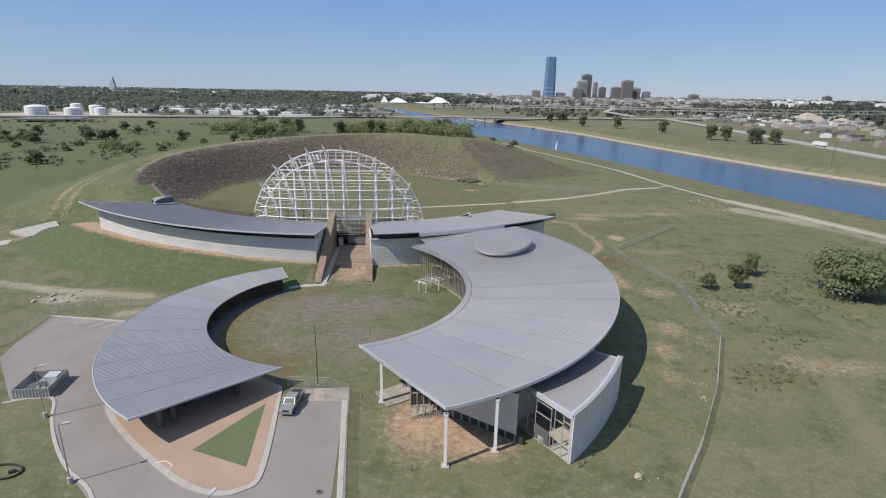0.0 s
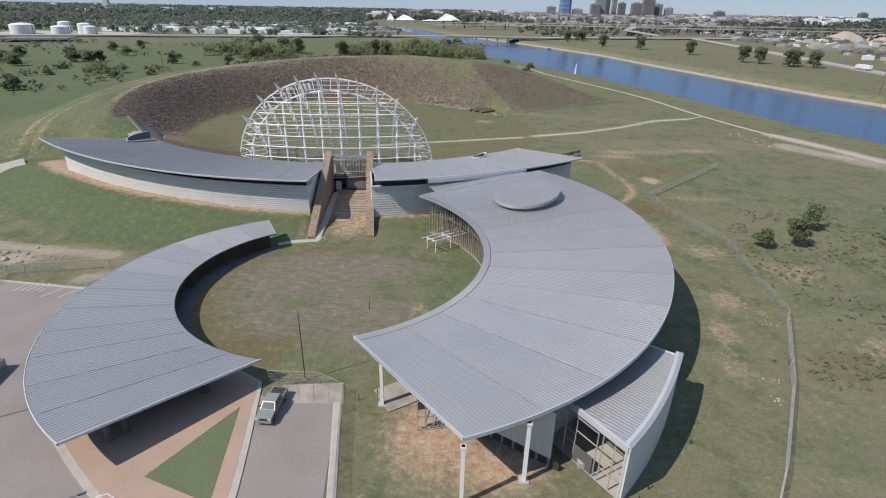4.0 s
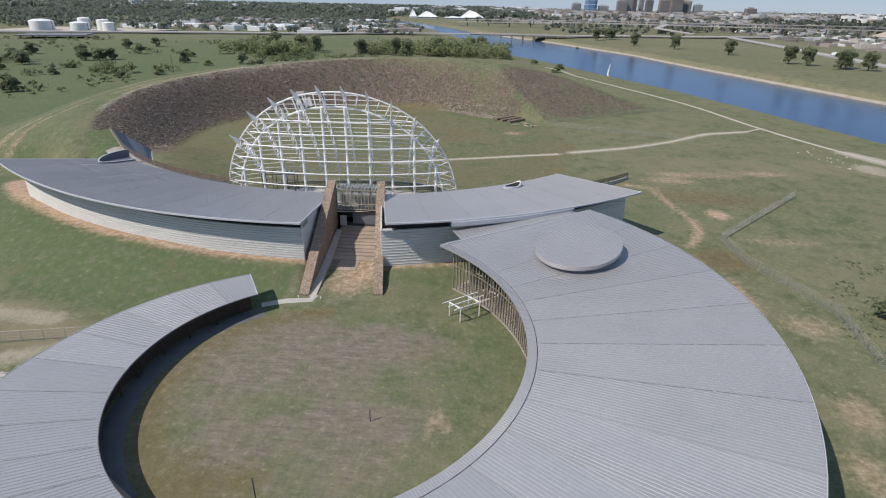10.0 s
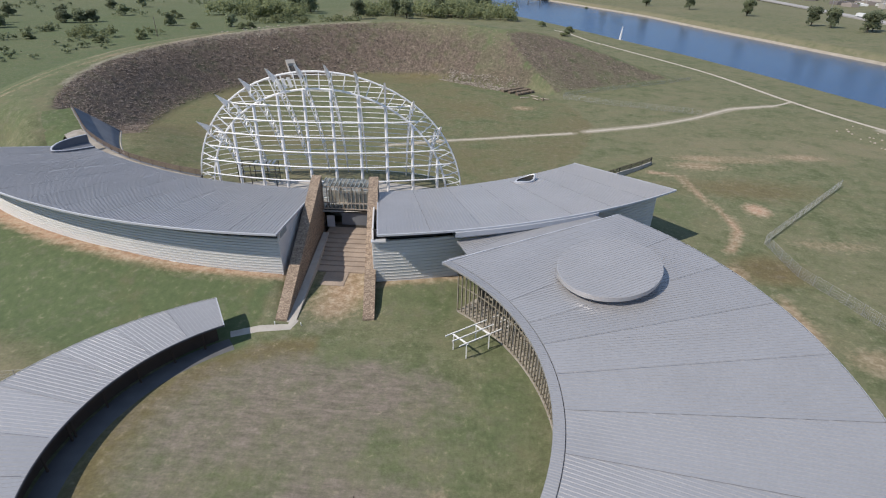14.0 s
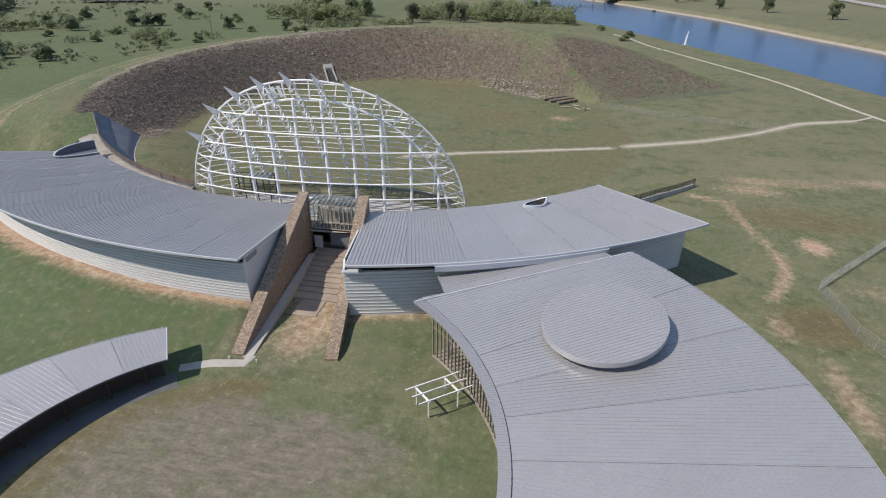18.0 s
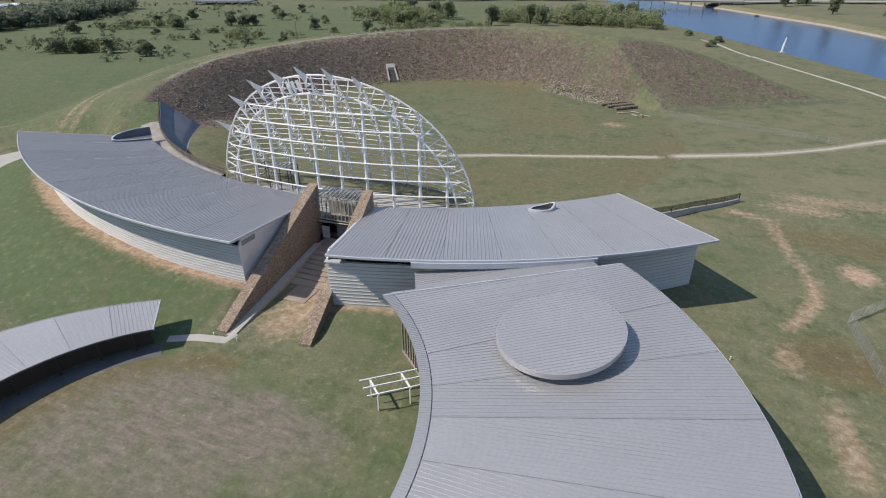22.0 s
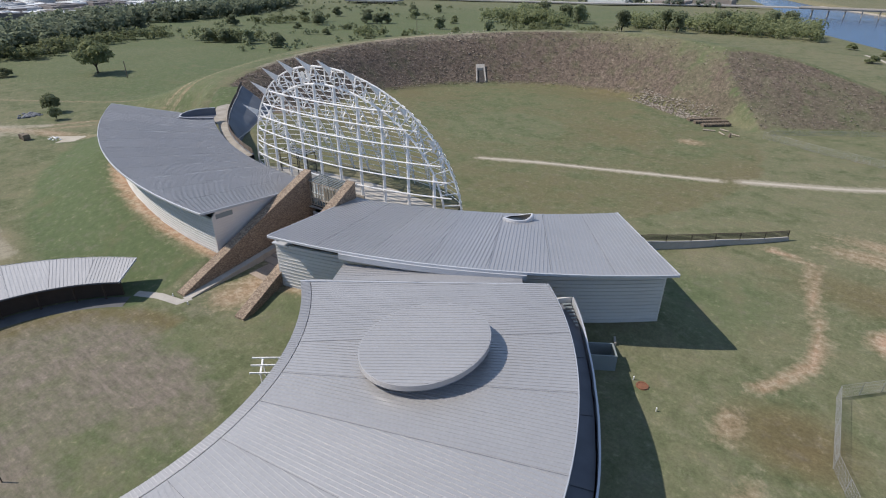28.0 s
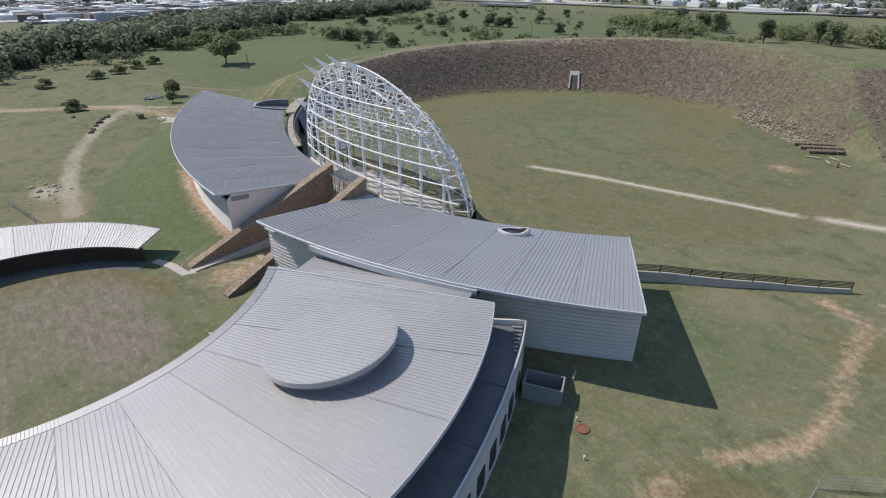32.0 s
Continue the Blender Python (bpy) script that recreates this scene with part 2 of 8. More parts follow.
def leaf_shader(name, base, second, lets=0.35):
    m = bpy.data.materials.new(name)
    m.use_nodes = True
    n, ln = m.node_tree.nodes, m.node_tree.links
    b = n["Principled BSDF"]
    b.inputs["Roughness"].default_value = 0.75
    b.inputs["Specular IOR Level"].default_value = 0.2
    ge = n.new("ShaderNodeNewGeometry")
    oi = n.new("ShaderNodeObjectInfo")
    mx = n.new("ShaderNodeMix")
    mx.data_type = "RGBA"
    mx.inputs["A"].default_value, mx.inputs["B"].default_value = (*base, 1), (*second, 1)
    ln.new(ge.outputs["Random Per Island"], mx.inputs["Factor"])
    hs = n.new("ShaderNodeHueSaturation")
    mr = n.new("ShaderNodeMapRange")
    mr.inputs[3].default_value, mr.inputs[4].default_value = 0.75, 1.25
    ln.new(oi.outputs["Random"], mr.inputs[0])
    ln.new(mr.outputs[0], hs.inputs["Value"])
    ln.new(mx.outputs["Result"], hs.inputs["Color"])
    ln.new(hs.outputs[0], b.inputs["Base Color"])
    tl = n.new("ShaderNodeBsdfTranslucent")
    ln.new(hs.outputs[0], tl.inputs["Color"])
    ms = n.new("ShaderNodeMixShader")
    ms.inputs[0].default_value = lets
    ln.new(b.outputs[0], ms.inputs[1])
    ln.new(tl.outputs[0], ms.inputs[2])
    ln.new(ms.outputs[0], n["Material Output"].inputs["Surface"])
    return m


def glass_shader(name, tint, rough=0.05):
    m = bpy.data.materials.new(name)
    m.use_nodes = True
    b = m.node_tree.nodes["Principled BSDF"]
    b.inputs["Base Color"].default_value = (*tint, 1)
    b.inputs["Roughness"].default_value = rough
    b.inputs["Transmission Weight"].default_value = 0.85
    b.inputs["IOR"].default_value = 1.2
    return m


def water_shader():
    m = bpy.data.materials.new("river_water")
    m.use_nodes = True
    n, ln = m.node_tree.nodes, m.node_tree.links
    b = n["Principled BSDF"]
    b.inputs["Base Color"].default_value = (0.030, 0.055, 0.110, 1)
    b.inputs["Roughness"].default_value = 0.16
    b.inputs["IOR"].default_value = 1.33
    ge = n.new("ShaderNodeNewGeometry")
    t = n.new("ShaderNodeTexNoise")
    t.inputs["Scale"].default_value, t.inputs["Detail"].default_value = 0.9, 5
    ln.new(ge.outputs["Position"], t.inputs["Vector"])
    bp = n.new("ShaderNodeBump")
    bp.inputs["Strength"].default_value, bp.inputs["Distance"].default_value = 0.35, 0.25
    ln.new(t.outputs["Fac"], bp.inputs["Height"])
    ln.new(bp.outputs[0], b.inputs["Normal"])
    return m


M_GROUND = ground_shader()
M_WATER = water_shader()
M_ROOF = shader("roof_sheet", (0.445, 0.435, 0.44), 0.43, 0.50, (0.395, 0.386, 0.391), 0.12, 0.5, 0.05, 0.05, 3.0, per_piece=0.05)
M_RIB = shader("roof_rib", (0.455, 0.446, 0.45), 0.43, 0.45, (0.41, 0.402, 0.406), 0.3, 0.5, 0.04)
M_WIRE = shader("fence_wire", (0.37, 0.37, 0.36), 0.6, 0.3)
M_TRIM = shader("roof_trim", (0.55, 0.56, 0.59), 0.4, 0.2, (0.48, 0.49, 0.52), 0.5, 0.5)
M_GAP = shader("dark_joint", (0.16, 0.16, 0.17), 0.8)
M_SLATE_SHADE = shader("slate_shade_metal", (0.15, 0.155, 0.18), 0.55, 0.1, (0.11, 0.115, 0.135), 0.5, 0.5, 0.05)
M_ENDWALL = shader("pale_satin_siding", (0.78, 0.75, 0.73), 0.38, 0.35, (0.72, 0.69, 0.67), 0.3, 0.5, 0.03)
M_SIDING = shader("white_siding", (0.63, 0.62, 0.60), 0.5, 0.05, (0.57, 0.56, 0.545), 0.3, 0.5, 0.05, per_piece=0.04)
M_PANEL = shader("grey_panel", (0.27, 0.30, 0.305), 0.45, 0.1, (0.235, 0.265, 0.27), 0.2, 0.5, 0.04)
M_STONE = stone_shader("rubble_stone", (0.20, 0.142, 0.102), (0.42, 0.325, 0.24), 4.2)
M_CONC = shader("concrete", (0.42, 0.39, 0.35), 0.9, 0, (0.34, 0.31, 0.28), 0.6, 0.5, 0.08, 0.2, 12)
M_OLDCONC = shader("stained_concrete", (0.36, 0.325, 0.285), 0.9, 0, (0.24, 0.21, 0.175), 0.5, 0.35, 0.1, 0.2, 9)
M_ASPH = shader("grey_paving", (0.255, 0.226, 0.214), 0.9, 0, (0.215, 0.190, 0.180), 0.15, 0.4, 0.08, 0.2, 8)
M_PLAZA = shader("tan_paving", (0.375, 0.262, 0.198), 0.9, 0, (0.315, 0.228, 0.175), 0.2, 0.4, 0.07, 0.15, 8)
M_WHITE = shader("white_steel", (0.82, 0.81, 0.80), 0.45, 0.05, (0.74, 0.73, 0.73), 0.8, 0.5)
M_GALV = shader("galvanised_steel", (0.42, 0.43, 0.44), 0.45, 0.6, (0.34, 0.35, 0.36), 2.0, 0.5)
M_DARK = shader("dark_frame", (0.055, 0.05, 0.045), 0.6, 0.2)
M_BROWN = shader("brown_steel", (0.085, 0.06, 0.045), 0.65, 0.3)
# unlit depth of rooms and openings, put into one dark colour
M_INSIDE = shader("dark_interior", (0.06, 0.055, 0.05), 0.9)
M_GLASS = glass_shader("window_glass", (0.55, 0.62, 0.62))
M_SMOKE = glass_shader("smoked_glass", (0.30, 0.33, 0.33))
# shade under the canopy is put into this near-black base colour
M_SHADEWALL = shader("shade_coloured_wall", (0.10, 0.10, 0.11), 0.7)
M_BARK = shader("bark", (0.11, 0.085, 0.06), 0.95, 0, (0.07, 0.055, 0.04), 3.0, 0.5, 0.1, 0.4, 15)
M_LEAF = leaf_shader("leaves", (0.190, 0.222, 0.128), (0.300, 0.328, 0.190), 0.6)
M_LEAF_PALE = leaf_shader("pale_leaves", (0.165, 0.190, 0.098), (0.245, 0.262, 0.140), 0.55)
M_WOODS = leaf_shader("far_foliage", (0.128, 0.153, 0.108), (0.205, 0.228, 0.155), 0.6)
# paler, bluer foliage: haze of distance mixed into the leaf colour
M_HAZEWOODS = leaf_shader("hazed_foliage", (0.158, 0.182, 0.150), (0.205, 0.228, 0.182), 0.6)
M_LEAF_SOFT = leaf_shader("soft_leaves", (0.192, 0.222, 0.135), (0.295, 0.322, 0.196), 0.6)
M_SCRUB = leaf_shader("brown_scrub", (0.195, 0.157, 0.132), (0.355, 0.295, 0.252), 0.2)
M_DARKCONC = shader("dark_concrete", (0.185, 0.192, 0.212), 0.8, 0, (0.13, 0.137, 0.155), 0.3, 0.5, 0.06, 0.1, 6)
M_RUBBLE = leaf_shader("mixed_rubble", (0.18, 0.14, 0.105), (0.52, 0.46, 0.39), 0.0)
M_RIPRAP = shader("bank_stone", (0.36, 0.32, 0.27), 0.95, 0, (0.24, 0.21, 0.16), 0.25, 0.6, 0.2, 0.3, 1.5)
M_TIMBER = shader("old_timber", (0.23, 0.18, 0.135), 0.9, 0, (0.09, 0.07, 0.05), 1.5, 0.5, 0.15, 0.3, 9)
M_RUST = shader("rusty_iron", (0.26, 0.11, 0.06), 0.85, 0.2, (0.17, 0.08, 0.05), 3.0, 0.5, 0.1)
M_STEP = shader("brown_paving", (0.34, 0.275, 0.222), 0.9, 0, (0.25, 0.20, 0.162), 0.35, 0.4, 0.12, 0.2, 6)
M_ROCK = shader("pale_rock", (0.42, 0.36, 0.30), 0.9, 0, (0.30, 0.25, 0.20), 0.5, 0.5, 0.15, 0.3, 5)
M_GRAVEL = shader("gravel_path", (0.44, 0.395, 0.33), 0.95, 0, (0.35, 0.31, 0.25), 0.3, 0.5, 0.12, 0.3, 6)
M_PAINT = shader("white_marking", (0.65, 0.64, 0.62), 0.8)
M_RUBBER = shader("tyre_rubber", (0.02, 0.02, 0.02), 0.8)
M_GRASSBED = shader("mown_grass", (0.098, 0.128, 0.058), 0.95, 0, (0.120, 0.138, 0.070), 0.4, 0.5, 0.2, 0.4, 5)
# dark paving, deepened on the courtyard walk by the canopy's shadow
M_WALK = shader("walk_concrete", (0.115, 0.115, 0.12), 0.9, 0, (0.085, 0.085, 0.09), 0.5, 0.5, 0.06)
M_CAR = shader("car_paint", (0.36, 0.355, 0.345), 0.35, 0.4)
M_DARKGLASS = shader("dark_glass", (0.03, 0.035, 0.04), 0.3)
M_FRAME = shader("tan_steel_frame", (0.30, 0.27, 0.21), 0.6, 0.1, (0.23, 0.20, 0.16), 1.0, 0.5)
M_FARROAD = shader("far_concrete", (0.36, 0.34, 0.32), 0.9, 0, (0.30, 0.285, 0.27), 0.02, 0.5)
M_TANK = shader("white_paint", (0.74, 0.74, 0.73), 0.5, 0, (0.66, 0.66, 0.65), 0.05, 0.5)
# facade tones greyed, with some distance haze in the colours
M_CITYPALE = shader("pale_facade", (0.44, 0.445, 0.455), 0.7, 0, (0.33, 0.335, 0.35), 0.01, 0.4)
M_CITYTAN = shader("tan_facade", (0.31, 0.265, 0.235), 0.8, 0, (0.25, 0.215, 0.195), 0.01, 0.4)
M_CITYCREAM = shader("cream_facade", (0.42, 0.385, 0.34), 0.8, 0, (0.34, 0.31, 0.28), 0.01, 0.4)
M_CITYDARK = shader("brown_facade", (0.19, 0.165, 0.155), 0.7, 0, (0.14, 0.125, 0.12), 0.01, 0.4)
M_CITYGLASS = shader("facade_glass", (0.12, 0.13, 0.15), 0.25)
M_BLUEGLASS = shader("blue_glass", (0.16, 0.25, 0.38), 0.2, 0.3, (0.13, 0.21, 0.33), 0.02, 0.5)

# ---- tools ----
def part(name, verts, faces, material, parent=None, label="", smooth=False):
    me = bpy.data.meshes.new(name)
    me.from_pydata([tuple(v) for v in verts], [], faces)
    me.materials.append(material)
    if smooth:
        me.polygons.foreach_set("use_smooth", [True] * len(me.polygons))
    ob = new(name, me)
    if parent is not None:
        ob.parent = parent
    if label:
        ob["label"] = label
    return ob


def thing(name, label, category, place=(0, 0, 0), group="", kind=""):
    ob = new(name)
    ob.location = place
    ob.empty_display_size = 0.5
    return tagged(ob, label, category, group, kind)


class Shape:
    """Vertices and faces gathered for one mesh."""

    def __init__(self):
        self.v, self.f = [], []

    def add(self, verts, faces):
        k = len(self.v)
        self.v += [tuple(p) for p in verts]
        self.f += [tuple(i + k for i in f) for f in faces]
        return self

    def box(self, x0, y0, z0, x1, y1, z1, m=None):
        p = [Vector((x, y, z)) for z in (z0, z1) for x, y in ((x0, y0), (x1, y0), (x1, y1), (x0, y1))]
        if m is not None:
            p = [m @ q for q in p]
        return self.add(p, [(3, 2, 1, 0), (4, 5, 6, 7), (0, 1, 5, 4), (1, 2, 6, 5), (2, 3, 7, 6), (3, 0, 4, 7)])

    def beam(self, a, b, w, h=None, sides=4, up=(0, 0, 1)):
        """A straight bar from a to b: square, or round with more sides; w is its width."""
        a, b = Vector(a), Vector(b)
        d = (b - a).normalized()
        u = Vector(up) - d * d.dot(Vector(up))
        if u.length < 1e-3:
            u = Vector((1, 0, 0)) - d * d.x
        u.normalize()
        s = d.cross(u)
        h = h or w
        ring = []
        for k in range(sides):
            t = math.tau * (k + 0.5) / sides
            f = 1 / math.cos(math.pi / sides) if sides == 4 else 1
            ring.append(s * (math.cos(t) * w / 2 * f) + u * (math.sin(t) * h / 2 * f))
        n = sides
        self.add([a + r for r in ring] + [b + r for r in ring],
                 [tuple(range(n - 1, -1, -1)), tuple(range(n, 2 * n))] + [(k, (k + 1) % n, n + (k + 1) % n, n + k) for k in range(n)])
        return self

    def tube(self, pts, w, sides=6, up=(0, 0, 1)):
        """A bent bar through points."""
        pts = [Vector(p) for p in pts]
        k0, rings = len(self.v), []
        for i, p in enumerate(pts):
            d = (pts[min(i + 1, len(pts) - 1)] - pts[max(i - 1, 0)]).normalized()
            u = Vector(up) - d * d.dot(Vector(up))
            if u.length < 1e-3:
                u = Vector((0, 1, 0)) - d * d.y
            u.normalize()
            s = d.cross(u)
            rr = w[i] if isinstance(w, (list, tuple)) else w
            rings.append([p + (s * math.cos(math.tau * k / sides) + u * math.sin(math.tau * k / sides)) * rr / 2 for k in range(sides)])
        for r in rings:
            self.v += [tuple(q) for q in r]
        for i in range(len(pts) - 1):
            for k in range(sides):
                a, b = k0 + i * sides + k, k0 + i * sides + (k + 1) % sides
                self.f.append((a, b, b + sides, a + sides))
        self.f.append(tuple(k0 + k for k in range(sides - 1, -1, -1)))
        self.f.append(tuple(k0 + (len(pts) - 1) * sides + k for k in range(sides)))
        return self

    def prism(self, outline, z0, z1):
        """Upright walls over an outline (counter-clockwise); z0 and z1: numbers, or one for each corner."""
        n = len(outline)
        lo = z0 if isinstance(z0, (list, tuple)) else [z0] * n
        hi = z1 if isinstance(z1, (list, tuple)) else [z1] * n
        return self.add([(p[0], p[1], lo[i]) for i, p in enumerate(outline)] + [(p[0], p[1], hi[i]) for i, p in enumerate(outline)],
                        [tuple(range(n - 1, -1, -1)), tuple(range(n, 2 * n))] + [(i, (i + 1) % n, n + (i + 1) % n, n + i) for i in range(n)])

    def band(self, rows, closed=False):
        """A skin over rows of points, all of one length."""
        k, n = len(self.v), len(rows[0])
        for r in rows:
            self.v += [tuple(p) for p in r]
        last = len(rows) if closed else len(rows) - 1
        for i in range(last):
            j = (i + 1) % len(rows)
            for c in range(n - 1):
                self.f.append((k + i * n + c, k + i * n + c + 1, k + j * n + c + 1, k + j * n + c))
        return self

    def arc_box(self, c, r0, r1, a0, a1, z0, z1, step=2.0):
        """A curved bar between two radii, two angles (degrees) and two heights."""
        n = max(1, int(abs(a1 - a0) / step))
        rows = []
        for i in range(n + 1):
            a = radians(a0 + (a1 - a0) * i / n)
            zz0 = z0(i / n) if callable(z0) else z0
            zz1 = z1(i / n) if callable(z1) else z1
            ca, sa = math.cos(a), math.sin(a)
            rows.append([(c[0] + r * ca, c[1] + r * sa, z) for r, z in ((r0, zz0), (r1, zz0), (r1, zz1), (r0, zz1), (r0, zz0))])
        k = len(self.v)
        self.band(rows)
        self.f.append((k, k + 1, k + 2, k + 3))
        e = k + 5 * n
        self.f.append((e + 3, e + 2, e + 1, e))
        return self

    def make(self, name, material, parent=None, label="", smooth=False):
        return part(name, self.v, self.f, material, parent, label, smooth)


def polar(c, r, a, z=0.0):
    return Vector((c[0] + r * math.cos(radians(a)), c[1] + r * math.sin(radians(a)), z))


def sheet(outs, ins, along, spacing, parent, name="roof_panel", thick=0.14, rib=0.042, high=0.056):
    """One bay of standing-seam roofing between two lines of points of one length, with raised ribs that run along one direction."""
    n = len(outs)
    s = Shape()
    s.band([[a + Vector((0, 0, -thick)), a, b, b + Vector((0, 0, -thick)), a + Vector((0, 0, -thick))] for a, b in zip(outs, ins)])
    s.f += [(0, 1, 2, 3), tuple(5 * (n - 1) + k for k in (3, 2, 1, 0))]
    panel = s.make(name, M_ROOF, parent)
    outline = list(outs) + list(ins[::-1])
    d = Vector((along[0], along[1])).normalized()
    q = Vector((-d.y, d.x))
    offs = [q.x * p[0] + q.y * p[1] for p in outline]
    ribs = Shape()
    m = len(outline)
    k = math.ceil(min(offs) / spacing)
    while k * spacing < max(offs):
        o = k * spacing
        cuts = []
        for i in range(m):
            a, b, oa, ob = outline[i], outline[(i + 1) % m], offs[i], offs[(i + 1) % m]
            if (oa - o) * (ob - o) < 0:
                cuts.append(a.lerp(b, (o - oa) / (ob - oa)))
        cuts.sort(key=lambda p: d.x * p.x + d.y * p.y)
        if len(cuts) >= 2 and (cuts[-1] - cuts[0]).length > 0.3:
            lift = Vector((0, 0, high / 2 - 0.01))
            ribs.beam(cuts[0] + lift, cuts[-1] + lift, rib, high)
        k += 1
    if ribs.v:
        tagged(ribs.make("roof_ribs", M_RIB, panel), kind="stuff")
    return panel


def joint_line(a, b, t0, t1, parent, wide=0.03):
    """A dark open joint in a roof, on the line from a to b between two shares of it."""
    lift = Vector((0, 0, 0.045))
    Shape().beam(a.lerp(b, t0) + lift, a.lerp(b, t1) + lift, wide, 0.012).make("seam", M_GAP, parent)

# ---- the lie of the land ----
HALL = (-37.4, 150.6)      # centre of the arc of the two entrance wings
FIELD = (-40.0, 149.0)     # centre of the mound's ring
BANK_Y = [-900, -100, 128, 176, 244, 306, 469, 593, 773, 1011, 1281, 1456, 1700]
BANK_NEAR = [470, 250, 178, 157, 138, 118, 54, -4, -30, -95, -180, -265, -400]
BANK_FAR = [620, 400, 300, 280, 256, 231, 188, 160, 92, -20, -110, -185, -300]
RIM_ANGLE = [-30, -16, 5, 38, 62, 81, 110, 141, 161, 178, 201, 209, 214, 221, 229, 330]
RIM_HIGH = [0, 8, 18, 19.0, 19.2, 20.3, 19.3, 17.2, 16.2, 15.0, 12.8, 11.8, 11.2, 8.5, 0, 0]
WING_TOP, WING_WAY = (-105.6, 105.0), (0.975, 0.222)   # wall that ends the mound in the west, and the way it runs
END_FOOT, END_UP = (25.0, 188.0), (-0.558, 0.830)   # straight foot of the mound's cut end, and the way it rises


def smooth(lo, hi, v):
    t = np.clip((v - lo) / (hi - lo), 0, 1)
    return t * t * (3 - 2 * t)


def clouds(x, y, size, seed, octaves=3):
    """Smooth noise from 0 to 1 over the plan."""
    rng = np.random.RandomState(seed)
    out, amp, total = np.zeros(np.shape(x)), 1.0, 0.0
    for o in range(octaves):
        g = rng.rand(64, 64)
        u, v = np.asarray(x) / size * 2**o + 1000.37, np.asarray(y) / size * 2**o + 1000.71
        i, j = np.floor(u).astype(int), np.floor(v).astype(int)
        fu, fv = u - i, v - j
        fu, fv = fu * fu * (3 - 2 * fu), fv * fv * (3 - 2 * fv)
        i0, j0, i1, j1 = i % 64, j % 64, (i + 1) % 64, (j + 1) % 64
        out += amp * ((g[i0, j0] * (1 - fu) + g[i1, j0] * fu) * (1 - fv) + (g[i0, j1] * (1 - fu) + g[i1, j1] * fu) * fv)
        total += amp
        amp *= 0.5
    return out / total


def mound(x, y):
    """Angle round the field, distance from its centre and height of the mound's rim there."""
    dx, dy = x - FIELD[0], y - FIELD[1]
    a = np.degrees(np.arctan2(dy, dx))
    a = np.where(a < -30, a + 360, a)
    return a, np.hypot(dx, dy), np.interp(a, RIM_ANGLE, RIM_HIGH)


def mound_faces(x, y):
    """Height of the ring and of the sloping cut at its east end."""
    a, r, high = mound(x, y)
    rim = 84.0
    foot = 63.0 + np.interp(a, [30, 36, 46, 55], [12.5, 10, 3, 0])
    inner = smooth(foot - 1, 84, r) * 0.55 + np.clip((r - foot) / (rim - foot), 0, 1) * 0.45
    beside = (x - WING_TOP[0]) * WING_WAY[1] - (y - WING_TOP[1]) * WING_WAY[0]
    inner = inner * (1 - smooth(-1.6, -0.3, beside) * (r < 80.3) * (a > 190) * (x > -112))
    reach = (22 + high * 2.2) * (1 - 0.72 * smooth(203, 215, a))
    outer = 1 - smooth(rim + 3, rim + 3 + reach, r)
    ring = high * np.where(r < rim + 3, inner, outer)
    cut = 0.5 * np.maximum(0, (x - END_FOOT[0]) * END_UP[0] + (y - END_FOOT[1]) * END_UP[1])
    return ring, np.where(a < 100, cut, 99.0)


def berm(ah):
    """Bank of lawn against the front walls of the wings: its height at the wall, the wall's radius and the reach of its slope."""
    top = np.interp(ah, [-56, -43, -33, -23, -13, -6, 2.7, 3.6, 9, 10, 20, 40, 44], [0, 3.9, 4.7, 4.4, 4.0, 3.2, 2.5, 0, 0, 1.4, 1.2, 1.3, 0])
    return top, np.interp(ah, [-37.4, 2.4, 10, 39.5], [104.8, 104.5, 105.0, 103.5]), np.interp(ah, [-25, 2.7, 10], [21, 10, 6])


def paved_foot(ah):
    """Foot of the paved slope at the mound's west end: its distance from the hall's centre."""
    return np.interp(ah, [-55, -50, -44.5, -38.4, -33], [73.2, 74.0, 75.2, 76.6, 79.5])


def land(x, y):
    x, y = np.asarray(x, float), np.asarray(y, float)
    a, r, high = mound(x, y)
    ring, cut = mound_faces(x, y)
    z = np.minimum(ring, cut)
    rh, ah = np.hypot(x - HALL[0], y - HALL[1]), np.degrees(np.arctan2(x - HALL[0], HALL[1] - y))
    top, foot, reach = berm(ah)
    z = np.maximum(z, top * (1 - smooth(foot + 0.8, foot + 0.8 + reach, rh)) * smooth(82, 90, rh))
    apron = 4.1 * (1 - smooth(0, 24, paved_foot(ah) - rh)) * smooth(-75, -56, ah) * (1 - smooth(-40, -22, ah)) * (rh < 88)
    z = np.maximum(z, apron)
    near, far = np.interp(y, BANK_Y, BANK_NEAR), np.interp(y, BANK_Y, BANK_FAR)
    across = np.minimum(x - near, far - x)
    z = z - 1.0 * smooth(-60, -8, across) - 7.0 * smooth(-9, 6, across)
    bumps = (clouds(x, y, 34, 5) - 0.5) * 1.6
    away = smooth(0, 40, np.maximum(np.maximum(-75 - x, x - 48), np.maximum(-75 - y, y - 115)))
    calm = 1 - smooth(55, 70, r) * (1 - smooth(86, 150, r) * (a > 60))
    return z + bumps * away * calm * (1 - smooth(-12, -2, across))


def axis(lo, hi, step, far_lo, far_hi, even, grow=1.13):
    mid = list(np.arange(lo, hi + 0.01, step))
    d = step
    while mid[-1] < far_hi:
        d = min(d * grow, 4.0 if mid[-1] < even else 260)
        mid.append(mid[-1] + d)
    d, low = step, [lo]
    while low[-1] > far_lo:
        d = min(d * grow, 260)
        low.append(low[-1] - d)
    return np.array(low[:0:-1] + mid)


